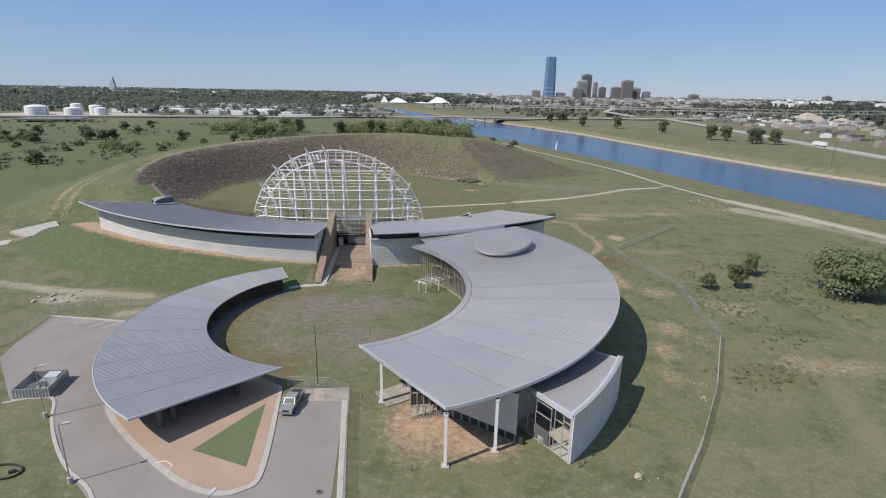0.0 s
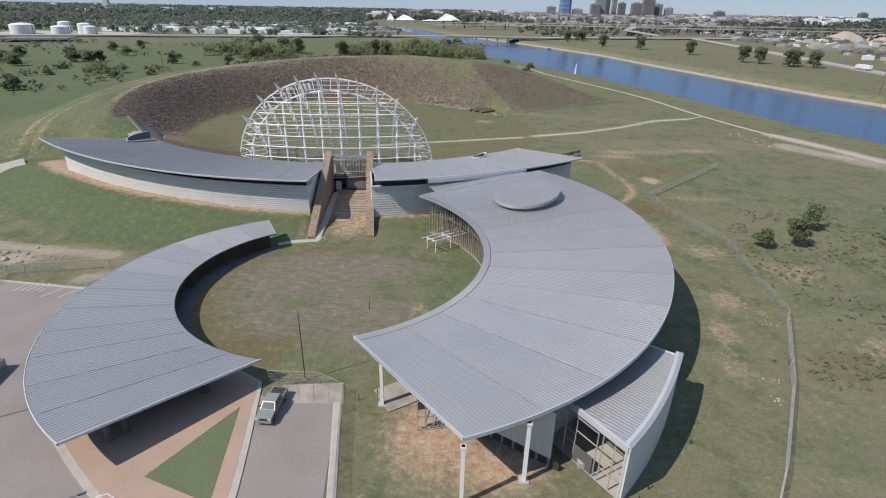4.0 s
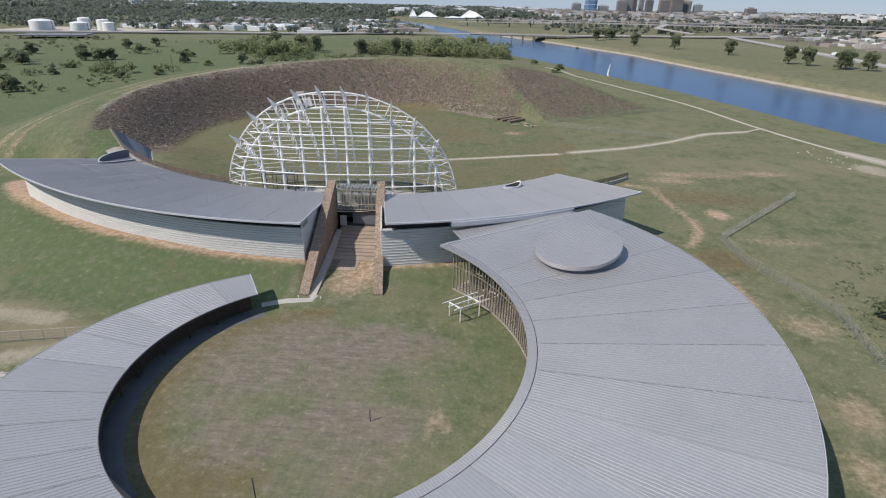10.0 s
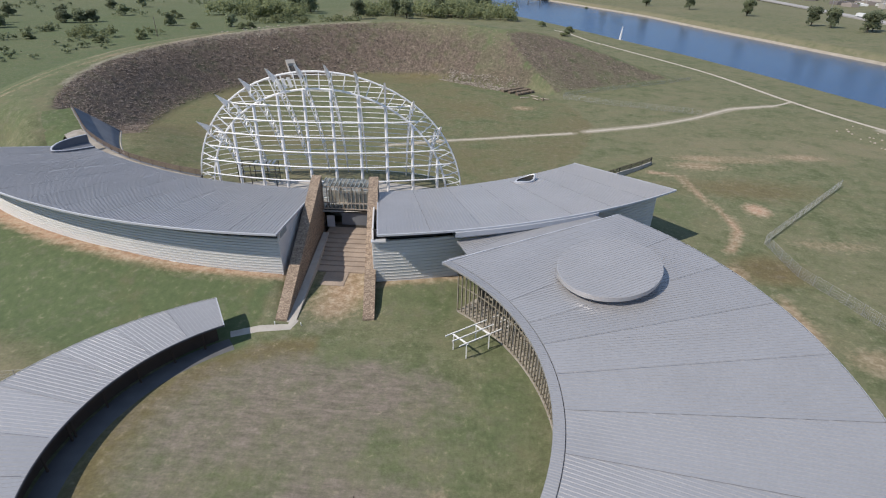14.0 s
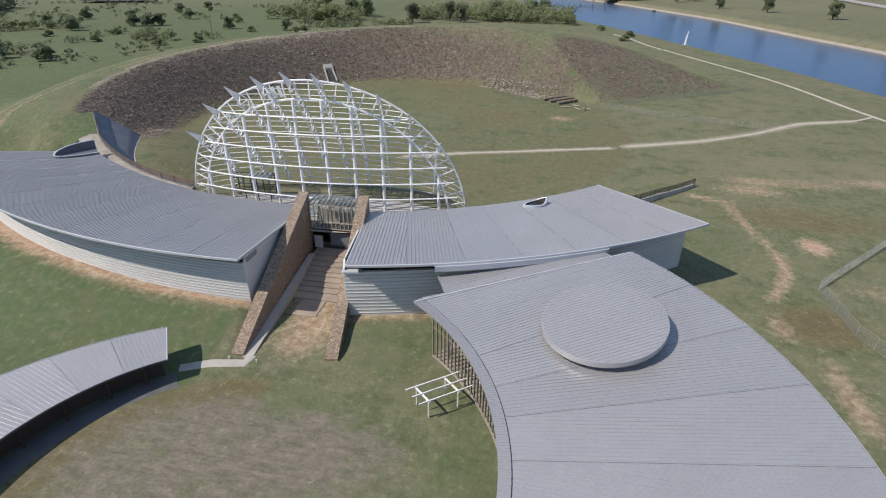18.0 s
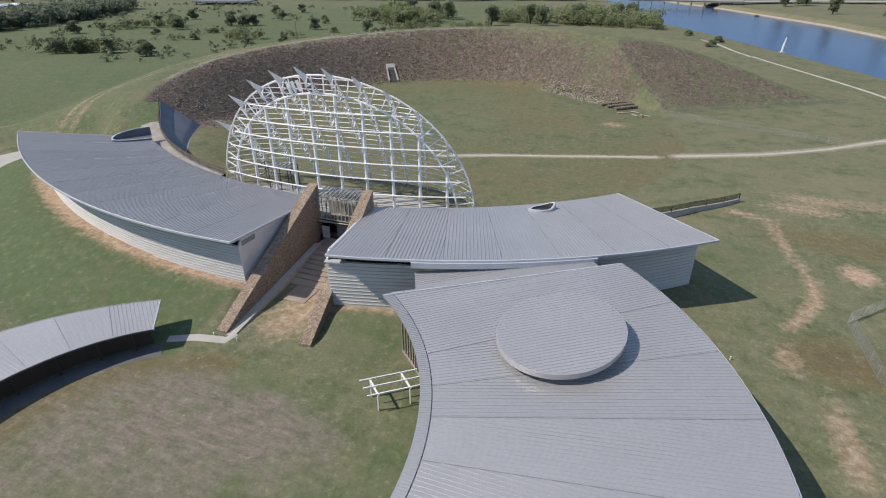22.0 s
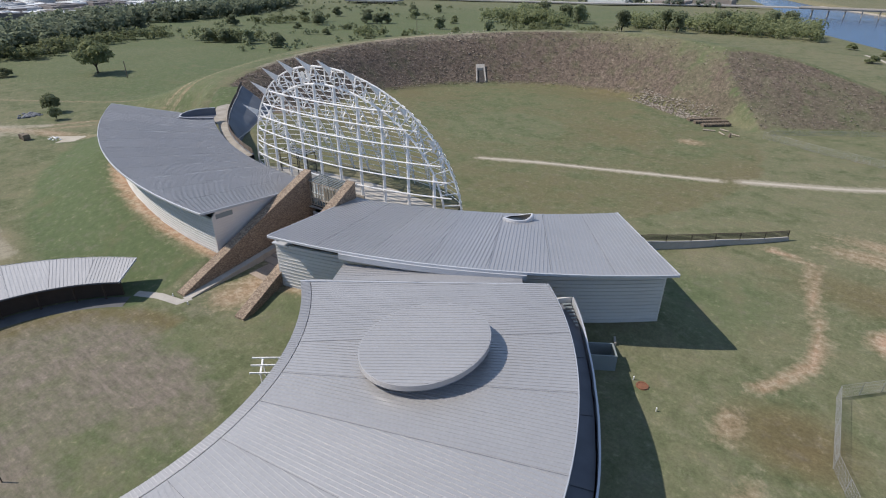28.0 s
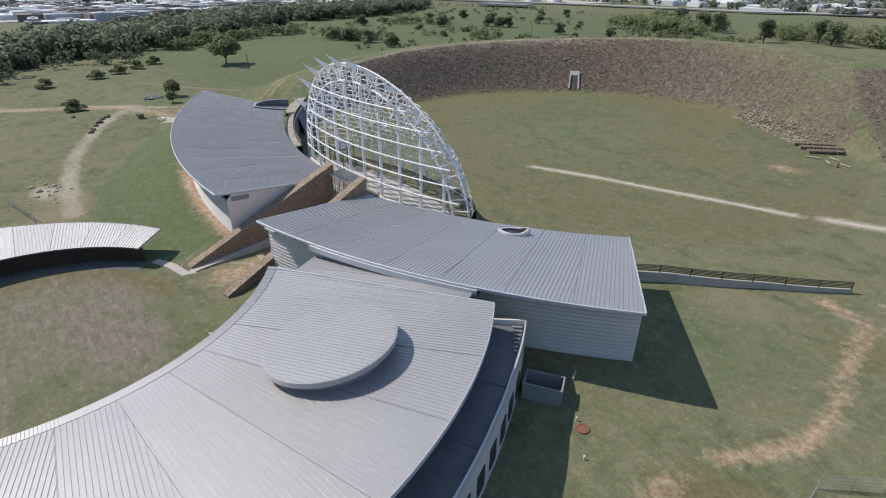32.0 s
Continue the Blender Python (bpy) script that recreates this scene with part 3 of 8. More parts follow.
def near_line(x, y, pts, width, fade):
    """1 within width of a line through points, fading out."""
    best = np.full(np.shape(x), 1e9)
    for (ax, ay), (bx, by) in zip(pts, pts[1:]):
        t = np.clip(((x - ax) * (bx - ax) + (y - ay) * (by - ay)) / ((bx - ax) ** 2 + (by - ay) ** 2), 0, 1)
        best = np.minimum(best, np.hypot(x - ax - t * (bx - ax), y - ay - t * (by - ay)))
    return 1 - smooth(width, width + fade, best)


def blot(x, y, cx, cy, rx, ry=None, soft=0.7):
    d = np.hypot((x - cx) / rx, (y - cy) / (ry or rx))
    return 1 - smooth(1 - soft, 1 + soft, d)


def build_ground():
    xs, ys = axis(-190, 170, 1.4, -4700, 4700, 420), axis(-110, 300, 1.4, -1500, 4900, 950)
    X, Y = np.meshgrid(xs, ys)
    Z = land(X, Y)
    nx, ny = len(xs), len(ys)
    v = np.stack([X.ravel(), Y.ravel(), Z.ravel()], 1)
    i = np.arange(nx * ny).reshape(ny, nx)
    f = np.stack([i[:-1, :-1].ravel(), i[:-1, 1:].ravel(), i[1:, 1:].ravel(), i[1:, :-1].ravel()], 1)
    me = bpy.data.meshes.new("ground")
    me.vertices.add(len(v))
    me.vertices.foreach_set("co", v.ravel())
    me.loops.add(f.size)
    me.loops.foreach_set("vertex_index", f.ravel())
    me.polygons.add(len(f))
    me.polygons.foreach_set("loop_start", np.arange(0, f.size, 4))
    me.update()
    me.polygons.foreach_set("use_smooth", np.ones(len(f), bool))
    me.materials.append(M_GROUND)
    x, y = X.ravel(), Y.ravel()
    a, r, high = mound(x, y)
    n1, n2, n3 = clouds(x, y, 26, 11), clouds(x, y, 9, 12), clouds(x, y, 70, 13)
    rh = np.hypot(x - HALL[0], y - HALL[1])
    ah = np.degrees(np.arctan2(x - HALL[0], HALL[1] - y))
    soil = np.zeros(len(x))
    streak = clouds(x * 0.45, y * 1.5, 6, 21, 4)
    # bare strip along the foot of the wings, and worn lines and patches east of the museum
    off = rh - berm(ah)[1]
    wide = np.interp(ah, [-45, -20, 2], [3.0, 2.1, 1.5])
    soil = np.maximum(soil, 1.05 * (1 - smooth(wide * 0.6, wide * 1.35, np.abs(off))) * (ah < 2.8) * (ah > -52) * (0.62 + 0.5 * n2))
    soil = np.maximum(soil, 0.60 * (1 - smooth(0.6, 1.8, np.abs(off))) * (ah > 10) * (ah < 18))
    arc = [(37.8, 106.2), (44.3, 104), (45.1, 92), (47, 81), (46.5, 74.7), (43.8, 69.2), (41.5, 65.9)]
    soil = np.maximum(soil, 0.88 * near_line(x, y, arc, 0.2, 1.5) * (0.18 + 1.1 * clouds(x, y, 5, 17, 4)))
    for cx, cy, rx, ry, s in ((54.5, 85.2, 2.2, 3.0, 0.95), (45.5, 16.3, 3.0, 3.5, 0.52), (40.4, 6.2, 2.2, 3.5, 0.55), (38, -2, 2, 4, 0.40), (43.5, 45, 1.5, 6, 0.6), (40, 58, 1.5, 3, 0.5),
                              (52, 112, 7, 3, 0.5), (-23.5, 47.0, 3.6, 5.5, 0.85), (-24.5, 51, 4.0, 3.0, 0.75), (-23.8, 42.5, 3.4, 3.5, 0.7), (-27, 43, 2.0, 3.0, 0.35), (-1.5, -17, 5.5, 7, 0.95), (4, -21, 6, 3.5, 0.9), (63, 28, 5, 4, 0.5),
                              (10.2, 166, 3.5, 2.5, 0.55), (-6.1, 10.2, 1.5, 2.2, 0.42), (68, 2, 9, 3, 0.45), (50, 36, 4, 3, 0.5), (62, 70, 7, 2, 0.45), (60, 118, 12, 3, 0.5), (80, 122, 8, 2.5, 0.45)):
        soil = np.maximum(soil, s * blot(x, y, cx, cy, rx, ry) * (0.4 + n2))
    soil = np.maximum(soil, 0.55 * near_line(x, y, [(-205, 8), (-180, 23), (-158, 55), (-128, 68)], 0.8, 4) * (0.4 + n2))
    for track in ([(-152, 62), (-137, 95), (-135, 132), (-131, 166), (-112, 208)], [(-148, 60), (-132, 93), (-130, 130), (-125, 164), (-107, 205)], [(-205, 70), (-170, 92), (-141, 120)]):
        soil = np.maximum(soil, 0.46 * near_line(x, y, track, 0.2, 1.7) * (0.35 + 0.9 * n2))
    dry = 0.36 * n1 + 0.24 * n3
    dry = np.maximum(dry, 0.72 * near_line(x, y, [(-75, 27), (-64, 24), (-60, 22)], 2, 8))
    dry = np.maximum(dry, 0.40 * near_line(x, y, [(-150, 60), (-135, 92), (-133, 130), (-128, 165), (-110, 205)], 3, 10) * (0.6 + 0.6 * n2))
    dry = np.maximum(dry, 0.55 * blot(x, y, 30, 97, 9, 6))
    dry = np.maximum(dry, 0.42 * blot(x, y, 47, 5, 9, 28, 0.5) * (0.5 + 0.8 * n2))
    dry = np.maximum(dry, 0.58 * blot(x, y, 80, 128, 40, 14, 0.6) * (0.5 + 0.9 * n2))
    dry = np.maximum(dry, 0.55 * smooth(-14, -6, np.minimum(x - np.interp(y, BANK_Y, BANK_NEAR), np.interp(y, BANK_Y, BANK_FAR) - x)))
    # trodden brown ground of the courtyard, in mowing streaks, with green patches left
    yard = 1 - smooth(19.5, 22, np.hypot(x + 22.5, y - 14.2))
    bare = np.zeros(len(x))
    for cx, cy, rx, ry, s in ((-21, 25, 15, 6.5, 0.95), (-15, 10, 9, 5, 0.8), (-28, 5.5, 6, 4.5, 0.8), (-33, 11, 4, 4, 0.7), (-22, 17, 14, 5, 0.66), (-7, 27, 5, 4, 0.7), (-17, 2, 8, 5, 0.6), (-31, 18, 9, 11, 0.72), (-19, 8, 10, 8, 0.66)):
        bare = np.maximum(bare, s * blot(x, y, cx, cy, rx, ry, 0.5))
    for cx, cy, rx, ry, s in ((-20, 32.3, 3.5, 2.5, 0.6), (-12.7, 15.8, 2.6, 3, 0.5), (-26.5, 11.7, 4.5, 1.6, 0.4), (-13, 30, 2.5, 2, 0.3)):
        bare = bare - s * blot(x, y, cx, cy, rx, ry)
    bare = yard * bare * (0.30 + 0.40 * streak + 0.75 * clouds(x, y, 4.5, 14, 4))
    bare = np.maximum(bare, 0.5 * blot(x, y, -26, 39, 5, 4) * n2)
    wet = np.maximum(0.85 * blot(x, y, 46, 59.5, 5.5, 5), 0.8 * blot(x, y, -29, 0, 6, 4))
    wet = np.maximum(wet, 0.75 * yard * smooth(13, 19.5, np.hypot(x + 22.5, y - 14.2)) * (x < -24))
    wet = np.maximum(wet, 0.66 * blot(x, y, 58, 97, 16, 6) * (0.5 + n1))
    wet = np.maximum(wet, 0.62 * ((r < 70) & (r > 18)) * n3 * n1 * 2.2)
    lanes = [(-66, 27.2), (-74.9, 27.8), (-88.5, 29.5), (-104, 32.7), (-118.7, 37.5), (-136, 44.1), (-151.1, 53.9)]
    gravel = 0.95 * near_line(x, y, lanes, 1.0, 1.8) * (0.40 + 0.75 * n2)
    gravel = np.maximum(gravel, 0.85 * near_line(x, y, [(-185, 10), (-178.4, 22.9), (-168.5, 44.9), (-158.6, 57.6), (-150, 66)], 0.8, 2.0) * (0.35 + 0.8 * n2))
    gravel = np.maximum(gravel, 0.8 * blot(x, y, -83, 24.5, 5, 2.6) * (0.4 + n2))
    gravel = np.maximum(gravel, 0.62 * near_line(x, y, [(-66, 17), (-58, 20), (-50, 25)], 0.8, 2.5) * (0.3 + n2))
    shore = np.minimum(x - np.interp(y, BANK_Y, BANK_NEAR), np.interp(y, BANK_Y, BANK_FAR) - x)
    gravel = np.maximum(gravel, 1.1 * near_line(x, y, [(124, 152), (136, 126), (147, 98), (160, 60)], 2.6, 3.5) * (0.45 + 0.8 * n2))
    gravel = np.maximum(gravel, 1.05 * near_line(x, y, [(119, 131), (128, 117), (138, 101), (145, 88), (153, 70)], 3.4, 4.5) * (0.10 + 0.92 * n2))
    gravel = np.maximum(gravel, 0.95 * near_line(x, y, [(-30, 118.5), (-16, 124.5), (4, 131), (23.2, 137)], 0.5, 1.5) * (0.45 + 0.8 * n2))
    gravel = np.maximum(gravel, 0.95 * near_line(x, y, [(27.6, 139.5), (48, 148.5), (66, 160), (84, 175), (101, 182)], 0.6, 2.4) * (0.3 + n2))
    dry = np.maximum(dry, 0.38 * blot(x, y, 30, -28, 34, 20, 0.6) * (0.5 + 0.8 * n2))
    gravel = np.maximum(gravel, 0.5 * blot(x, y, -150, 58, 12, 4) * (0.4 + n2))
    # east slope: yellow-green swathes, weedy hollows and dry wheel tracks
    dry = np.maximum(dry, 0.62 * near_line(x, y, [(66.7, 8.8), (65.1, 1.8), (63.1, -5.2), (61.5, -13), (58, -24)], 0.8, 3.2) * (0.45 + 0.8 * n2))
    dry = np.maximum(dry, 0.60 * blot(x, y, 48.5, -0.5, 4, 3.5) * (0.5 + 0.8 * n2))
    for track in ([(41.5, -12.8), (35.6, -23.6), (29.7, -32), (22, -42)], [(43.6, -13.4), (37.8, -24.4), (31.8, -33), (24, -43)]):
        dry = np.maximum(dry, 0.5 * near_line(x, y, track, 0.3, 1.2) * (0.4 + 0.8 * n2))
    wet = np.maximum(wet, 0.62 * blot(x, y, 54.5, -1.8, 8.5, 4.0, 0.6) * (0.5 + 0.8 * n2))
    soil = np.maximum(soil, 0.5 * blot(x, y, 62.2, 4.2, 2.4, 1.6) * (0.4 + n2))
    far_land = smooth(420, 900, np.hypot(x, y))
    dry = np.clip(dry + 0.12 * far_land, 0, 1) * (1 - smooth(2, 4, off) * (1 - smooth(13, 21, off)) * (ah < 2) * (ah > -58))
    dry = dry * (1 - 0.6 * (1 - smooth(-150, -112, x)) * smooth(60, 100, y) * (1 - far_land))
    lush = 0.25 * n1 + 0.15
    lush = np.maximum(lush, 0.75 * blot(x, y, 45.5, -17, 8, 4.5, 0.6) * (0.5 + 0.7 * n2))
    lush = np.maximum(lush, 0.62 * yard * (0.6 + 0.6 * n2))
    lush = np.maximum(lush, 0.75 * (r > 86) * (r < 104) * (a > 120) * (a < 215))
    lush = np.maximum(lush, 0.22 * blot(x, y, 75, 50, 36, 75, 0.6) * (0.45 + 0.9 * n1))
    lush = np.maximum(lush, 0.56 * (r < 64) * (0.6 + 0.6 * n1))
    lush = np.maximum(lush, 0.95 * (1 - smooth(-150, -105, x)) * (0.25 + 0.95 * n1) * smooth(60, 110, y))
    lush = np.maximum(lush, 1.35 * smooth(2.0, 4.0, off) * (1 - smooth(14, 22, off)) * (ah < 2) * (ah > -60))
    lush = np.maximum(lush, 0.75 * blot(x, y, -13, 46, 7, 8, 0.4))
    lush = np.maximum(lush, 0.8 * blot(x, y, -9, 45, 4, 5, 0.4))
    lush = np.maximum(lush, 0.72 * blot(x, y, 34, 83, 9, 11, 0.5))
    lush = np.maximum(lush, 0.75 * blot(x, y, 0.5, 24, 4, 10, 0.5))
    lush = np.maximum(lush, 0.72 * (r > 66) * (r < 93) * smooth(40, 44, a) * (1 - smooth(62, 74, a)))
    slope = smooth(63, 67, r) * (1 - smooth(82.5, 84.5, r))
    cover = slope * (a < 217) * ((a < 205) | ((x - WING_TOP[0]) * WING_WAY[1] - (y - WING_TOP[1]) * WING_WAY[0] < 0.5)) * (0.72 + 0.28 * smooth(66, 112, a))
    cover = np.where(a < 62, (0.38 + 0.5 * n1) * slope * (a > 41), cover)
    ring, cut = mound_faces(x, y)
    face = smooth(0.2, 1.4, ring - cut) * smooth(0.3, 1.2, cut) * (a < 80)
    cover = np.maximum(cover * (1 - smooth(0, 0.5, ring - cut)), 0.66 * face * (0.7 + 0.5 * n1))
    lush = np.maximum(lush * (1 - 0.6 * face), 0.75 * (np.abs(ring - cut) < 0.7) * (cut > 0.5) * (a < 70))
    cover = cover * (0.74 + 0.5 * n2) * (1 - 0.4 * (face < 0.1) * (1 - smooth(96, 116, a)) * smooth(75, 82, r))
    gravel = np.maximum(gravel, 0.55 * (1 - smooth(0.3, 1.6, np.abs(r - 84.0))) * (a > 100) * (a < 200) * (0.4 + n2))
    gravel = np.maximum(gravel, 0.42 * (1 - smooth(0.5, 3.5, np.abs(r - 82.5))) * (a > 118) * (a < 175) * (0.3 + n2))
    col = np.stack([np.clip(soil, 0, 1), np.clip(dry, 0, 1), np.clip(cover, 0, 1), np.clip(lush, 0, 1.5)], 1).astype(np.float32)
    at = me.color_attributes.new("cover", "FLOAT_COLOR", "POINT")
    at.data.foreach_set("color", col.ravel())
    at = me.color_attributes.new("wear", "FLOAT_COLOR", "POINT")
    at.data.foreach_set("color", np.stack([np.clip(bare, 0, 1), np.clip(wet, 0, 1), np.clip(gravel, 0, 1), np.ones(len(x))], 1).astype(np.float32).ravel())
    return tagged(new("ground", me), "rough mown grass with dry, bare and scrubby patches", "ground", kind="structure")


ground = build_ground()


def drape(name, left, right, material, lift=0.05, label="", category="path", sub=2.0):
    """A flat strip laid on the land between two lines of points, cut into short lengths."""
    rows = []
    for (l0, r0), (l1, r1) in zip(zip(left, right), zip(left[1:], right[1:])):
        n = max(1, int((Vector(l1) - Vector(l0)).length / sub))
        for k in range(n):
            t = k / n
            rows.append((Vector(l0).lerp(Vector(l1), t), Vector(r0).lerp(Vector(r1), t)))
    rows.append((Vector(left[-1]), Vector(right[-1])))
    s = Shape()
    grid = []
    for l, rr in rows:
        line = [l.lerp(rr, k / 4) for k in range(5)]
        grid.append([(p.x, p.y, float(land(p.x, p.y)) + lift + (0.0 if 0 < k < 4 else -0.12)) for k, p in enumerate(line)])
    s.band(grid)
    ob = s.make(name, material, None, "", True)
    return tagged(ob, label, category, kind="structure")


def strip(name, centre, width, material, lift=0.06, label="", category="path", sub=2.0):
    left, right = [], []
    for i, p in enumerate(centre):
        a, b = Vector(centre[max(i - 1, 0)]), Vector(centre[min(i + 1, len(centre) - 1)])
        d = (b - a).normalized()
        w = width[i] if isinstance(width, (list, tuple)) else width
        q = Vector((-d.y, d.x)) * w / 2
        left.append(tuple(Vector(p) + q))
        right.append(tuple(Vector(p) - q))
    return drape(name, left, right, material, lift, label, category, sub)


def curve(pts, n=8):
    """More points along a smooth line through points."""
    out = []
    for i in range(len(pts) - 1):
        p0, p1, p2, p3 = (Vector(pts[max(0, min(len(pts) - 1, i + k))]) for k in (-1, 0, 1, 2))
        for k in range(n):
            t = k / n
            out.append(tuple(0.5 * ((2 * p1) + (p2 - p0) * t + (2 * p0 - 5 * p1 + 4 * p2 - p3) * t * t + (3 * p1 - p0 - 3 * p2 + p3) * t**3)))
    out.append(tuple(pts[-1]))
    return out


# river, running past the mound to the city
wat = Shape()
wat.band([[(np.interp(y, BANK_Y, BANK_NEAR) - 4, y, -5.6), (np.interp(y, BANK_Y, BANK_FAR) + 4, y, -5.6)] for y in range(-900, 1701, 25)])
tagged(wat.make("water", M_WATER), "calm blue river between grassy banks", "river", kind="structure")
strip("gravel_track", curve([(47, 410), (71, 330), (100, 252), (111, 197), (121, 160), (134, 130), (146, 98), (165, 50)]), [2.2] * 57, M_GRAVEL, 0.10, "pale gravel track along the river bank", "track")
strip("field_path", curve([(-30, 118.5), (-16, 124.5), (4, 131), (23.2, 137)]), 0.9, M_GRAVEL, 0.08, "narrow pale gravel path through the field", "path")
strip("field_path", curve([(27.6, 139.5), (48, 148.5), (66, 160), (84, 175), (101, 182), (111, 190)]), 1.3, M_GRAVEL, 0.08, "pale gravel path leading to the river track", "path")
# pale stone edge of the river's far bank
edge_line = [(float(np.interp(y, BANK_Y, BANK_FAR)) + 0.3, y) for y in range(-200, 1001, 12)]
strip("bank_edge", edge_line, [2.6] * len(edge_line), M_RIPRAP, 0.3, "pale stone edging along the river's far bank", "bank", 12.0)

# ---- curved museum building with its big seamed roof ----
IN_C, IN_R = (-26.24, 17.75), 30.45
OUT_C, OUT_R = (-18.85, 20.82), 51.92
RING_C, RING_R = (-16.48, 20.95), 49.43    # arc of the annexes along the outer side
OUT_A = [46.1, 35.4, 25.5, 15.5, 5.2, -5, -16, -27, -38.5, -49.5, -59.5, -69.4]
IN_A = [56.3, 33, 24, 16.5, 7.4, -2, -12, -22, -32, -43, -54, -66.4]


def roof_in(a, extra=0.0):
    t = (56.3 - a) / 122.7
    return polar(IN_C, IN_R + extra, 54.16 - 117.5 * t, 8.25 - 3.0 * t + 2.65 * t * t)


def roof_out(a, extra=0.0):
    t = (46.1 - a) / 115.5
    p = polar(OUT_C, OUT_R + extra, 44.24 - 114.76 * t, 10.21 + 1.81 * t - 3.4 * t * t)
    return p + Vector((2.3, 2.2, -0.45)) * float(smooth(0.55, 1.0, t))


museum = thing("museum_building", "curved museum with broad grey seamed metal roof and glazed side", "building")
for k in range(11):
    i0, i1, o0, o1 = IN_A[k], IN_A[k + 1], OUT_A[k], OUT_A[k + 1]
    ins = [roof_in(i0 + (i1 - i0) * t / 8, 1.22) for t in range(9)]
    outs = [roof_out(o0 + (o1 - o0) * t / 8) for t in range(9)]
    sheet(outs, ins, outs[-1] - ins[-1], 0.43, museum)
    if k < 10:
        joint_line(ins[-1], outs[-1], 0.0, 1.0, museum, 0.028)
# gutter strip along the courtyard edge, with the dark joint behind it
n = 60
gut, joint, drip = Shape(), Shape(), Shape()
rows, rows2, rows3 = [], [], []
for k in range(n + 1):
    a = 56.3 - 122.7 * k / n
    p, q, s2 = roof_in(a), roof_in(a, 1.12), roof_in(a, 1.3)
    rows.append([(p.x, p.y, p.z - 0.30), (p.x, p.y, p.z - 0.02), (q.x, q.y, q.z - 0.02), (q.x, q.y, q.z - 0.3), (p.x, p.y, p.z - 0.30)])
    rows2.append([(q.x, q.y, q.z - 0.16), (s2.x, s2.y, s2.z - 0.16)])
gut.band(rows)
gut.make("gutter", M_ROOF, museum)
joint.band(rows2)
joint.make("joint", M_GAP, museum)
ribs = Shape()
for k in range(210):
    a = 56.2 - 122.5 * k / 209
    p, q = roof_in(a, 0.02), roof_in(a, 1.1)
    ribs.beam((p.x, p.y, p.z), (q.x, q.y, q.z), 0.06, 0.05)
tagged(ribs.make("gutter_ribs", M_RIB, museum), kind="stuff")
# fascia round the outer edge and at the two ends
fas = Shape()
fas.band([[tuple(roof_out(46.1 - 115.5 * k / 60, e) + Vector((0, 0, h))) for e, h in ((0.0, 0.05), (0.10, 0.03), (0.12, -0.42), (-0.5, -0.5), (-0.5, -0.16))] for k in range(61)])
fas.make("fascia", M_TRIM, museum)
ends = Shape()
for a, b in ((roof_in(-66.4), roof_out(-69.4)), (roof_in(56.3), roof_out(46.1))):
    Shape().beam(a + Vector((0, 0, -0.2)), b + Vector((0, 0, -0.2)), 0.16, 0.45).make("end_fascia", M_TRIM, museum)
# soffit under the roof
sof = Shape()
sof.band([[tuple(roof_in(56.3 - 122.7 * k / 40, 0.1) + Vector((0, 0, -0.34))), tuple(roof_out(46.1 - 115.5 * k / 40, -0.1) + Vector((0, 0, -0.52)))] for k in range(41)])
sof.make("soffit", M_PANEL, museum)
# round raised roof
DC, DR = (13.45, 39.54), 6.45
disc = thing("round_roof_monitor", "round grey seamed metal roof drum raised above the museum roof", "roof")


def disc_point(k, r, drop=0.0):
    x, y = r * math.cos(math.tau * k / 72), r * math.sin(math.tau * k / 72)
    return Vector((DC[0] + x, DC[1] + y, 10.69 + 0.139 * x + 0.086 * y - drop))


drum = Shape()
drum.band([[disc_point(k, DR - 0.02, 0.02), disc_point(k, DR + 0.09, 0.02), disc_point(k, DR + 0.09, 0.62), disc_point(k, DR - 0.05, 0.66), disc_point(k, DR - 1.0, 0.74), disc_point(k, DR - 1.0, 2.2)] for k in range(73)])
drum.make("drum", M_RIB, disc)
slope = roof_out(25.5) - roof_in(24)
turn = math.degrees(math.atan2(slope.y, slope.x))
k0 = round(turn / 5)
sheet([disc_point(k0 - 18 + k, DR - 0.01) for k in range(37)], [disc_point(k0 - 18 - k, DR - 0.01) for k in range(37)], slope, 0.43, disc, thick=0.2)


# courtyard side: glazed framed wall under the eave
def curtain(parent, c, r, a0, a1, z0, z1, bays, rails):
    """Bare steel framing of a wall: posts, rails and an uneven second row of studs behind."""
    pick = random.Random(8)
    for k in range(bays + 1):
        a = a0 + (a1 - a0) * k / bays
        p, q = polar(c, r, a, z0), polar(c, r, a, z1)
        Shape().beam(p, q, 0.15, 0.18, up=(math.cos(radians(a)), math.sin(radians(a)), 0)).make("mullion", M_FRAME, parent)
    for z in rails:
        Shape().arc_box(c, r - 0.05, r + 0.05, a0, a1, z - 0.05, z + 0.05, 1.5).make("rail", M_FRAME, parent)
    for k in range(bays):
        a = a0 + (a1 - a0) * (k + pick.uniform(0.2, 0.8)) / bays
        foot = polar(c, r + pick.uniform(0.9, 1.6), a, z0)
        Shape().beam(foot, foot + Vector((pick.uniform(-0.2, 0.2), pick.uniform(-0.2, 0.2), pick.choice((3.0, 4.6, 6.6, 6.6)))), 0.12).make("stud", M_GALV if k % 3 else M_FRAME, parent)
        if k % 4 == 1:
            end = polar(c, r + 1.2, a0 + (a1 - a0) * (k + pick.uniform(1.5, 3.0)) / bays, 0)
            z = pick.uniform(1.4, 5.8)
            Shape().beam((foot.x, foot.y, z), (end.x, end.y, z), 0.16, 0.22).make("brace", M_FRAME, parent)


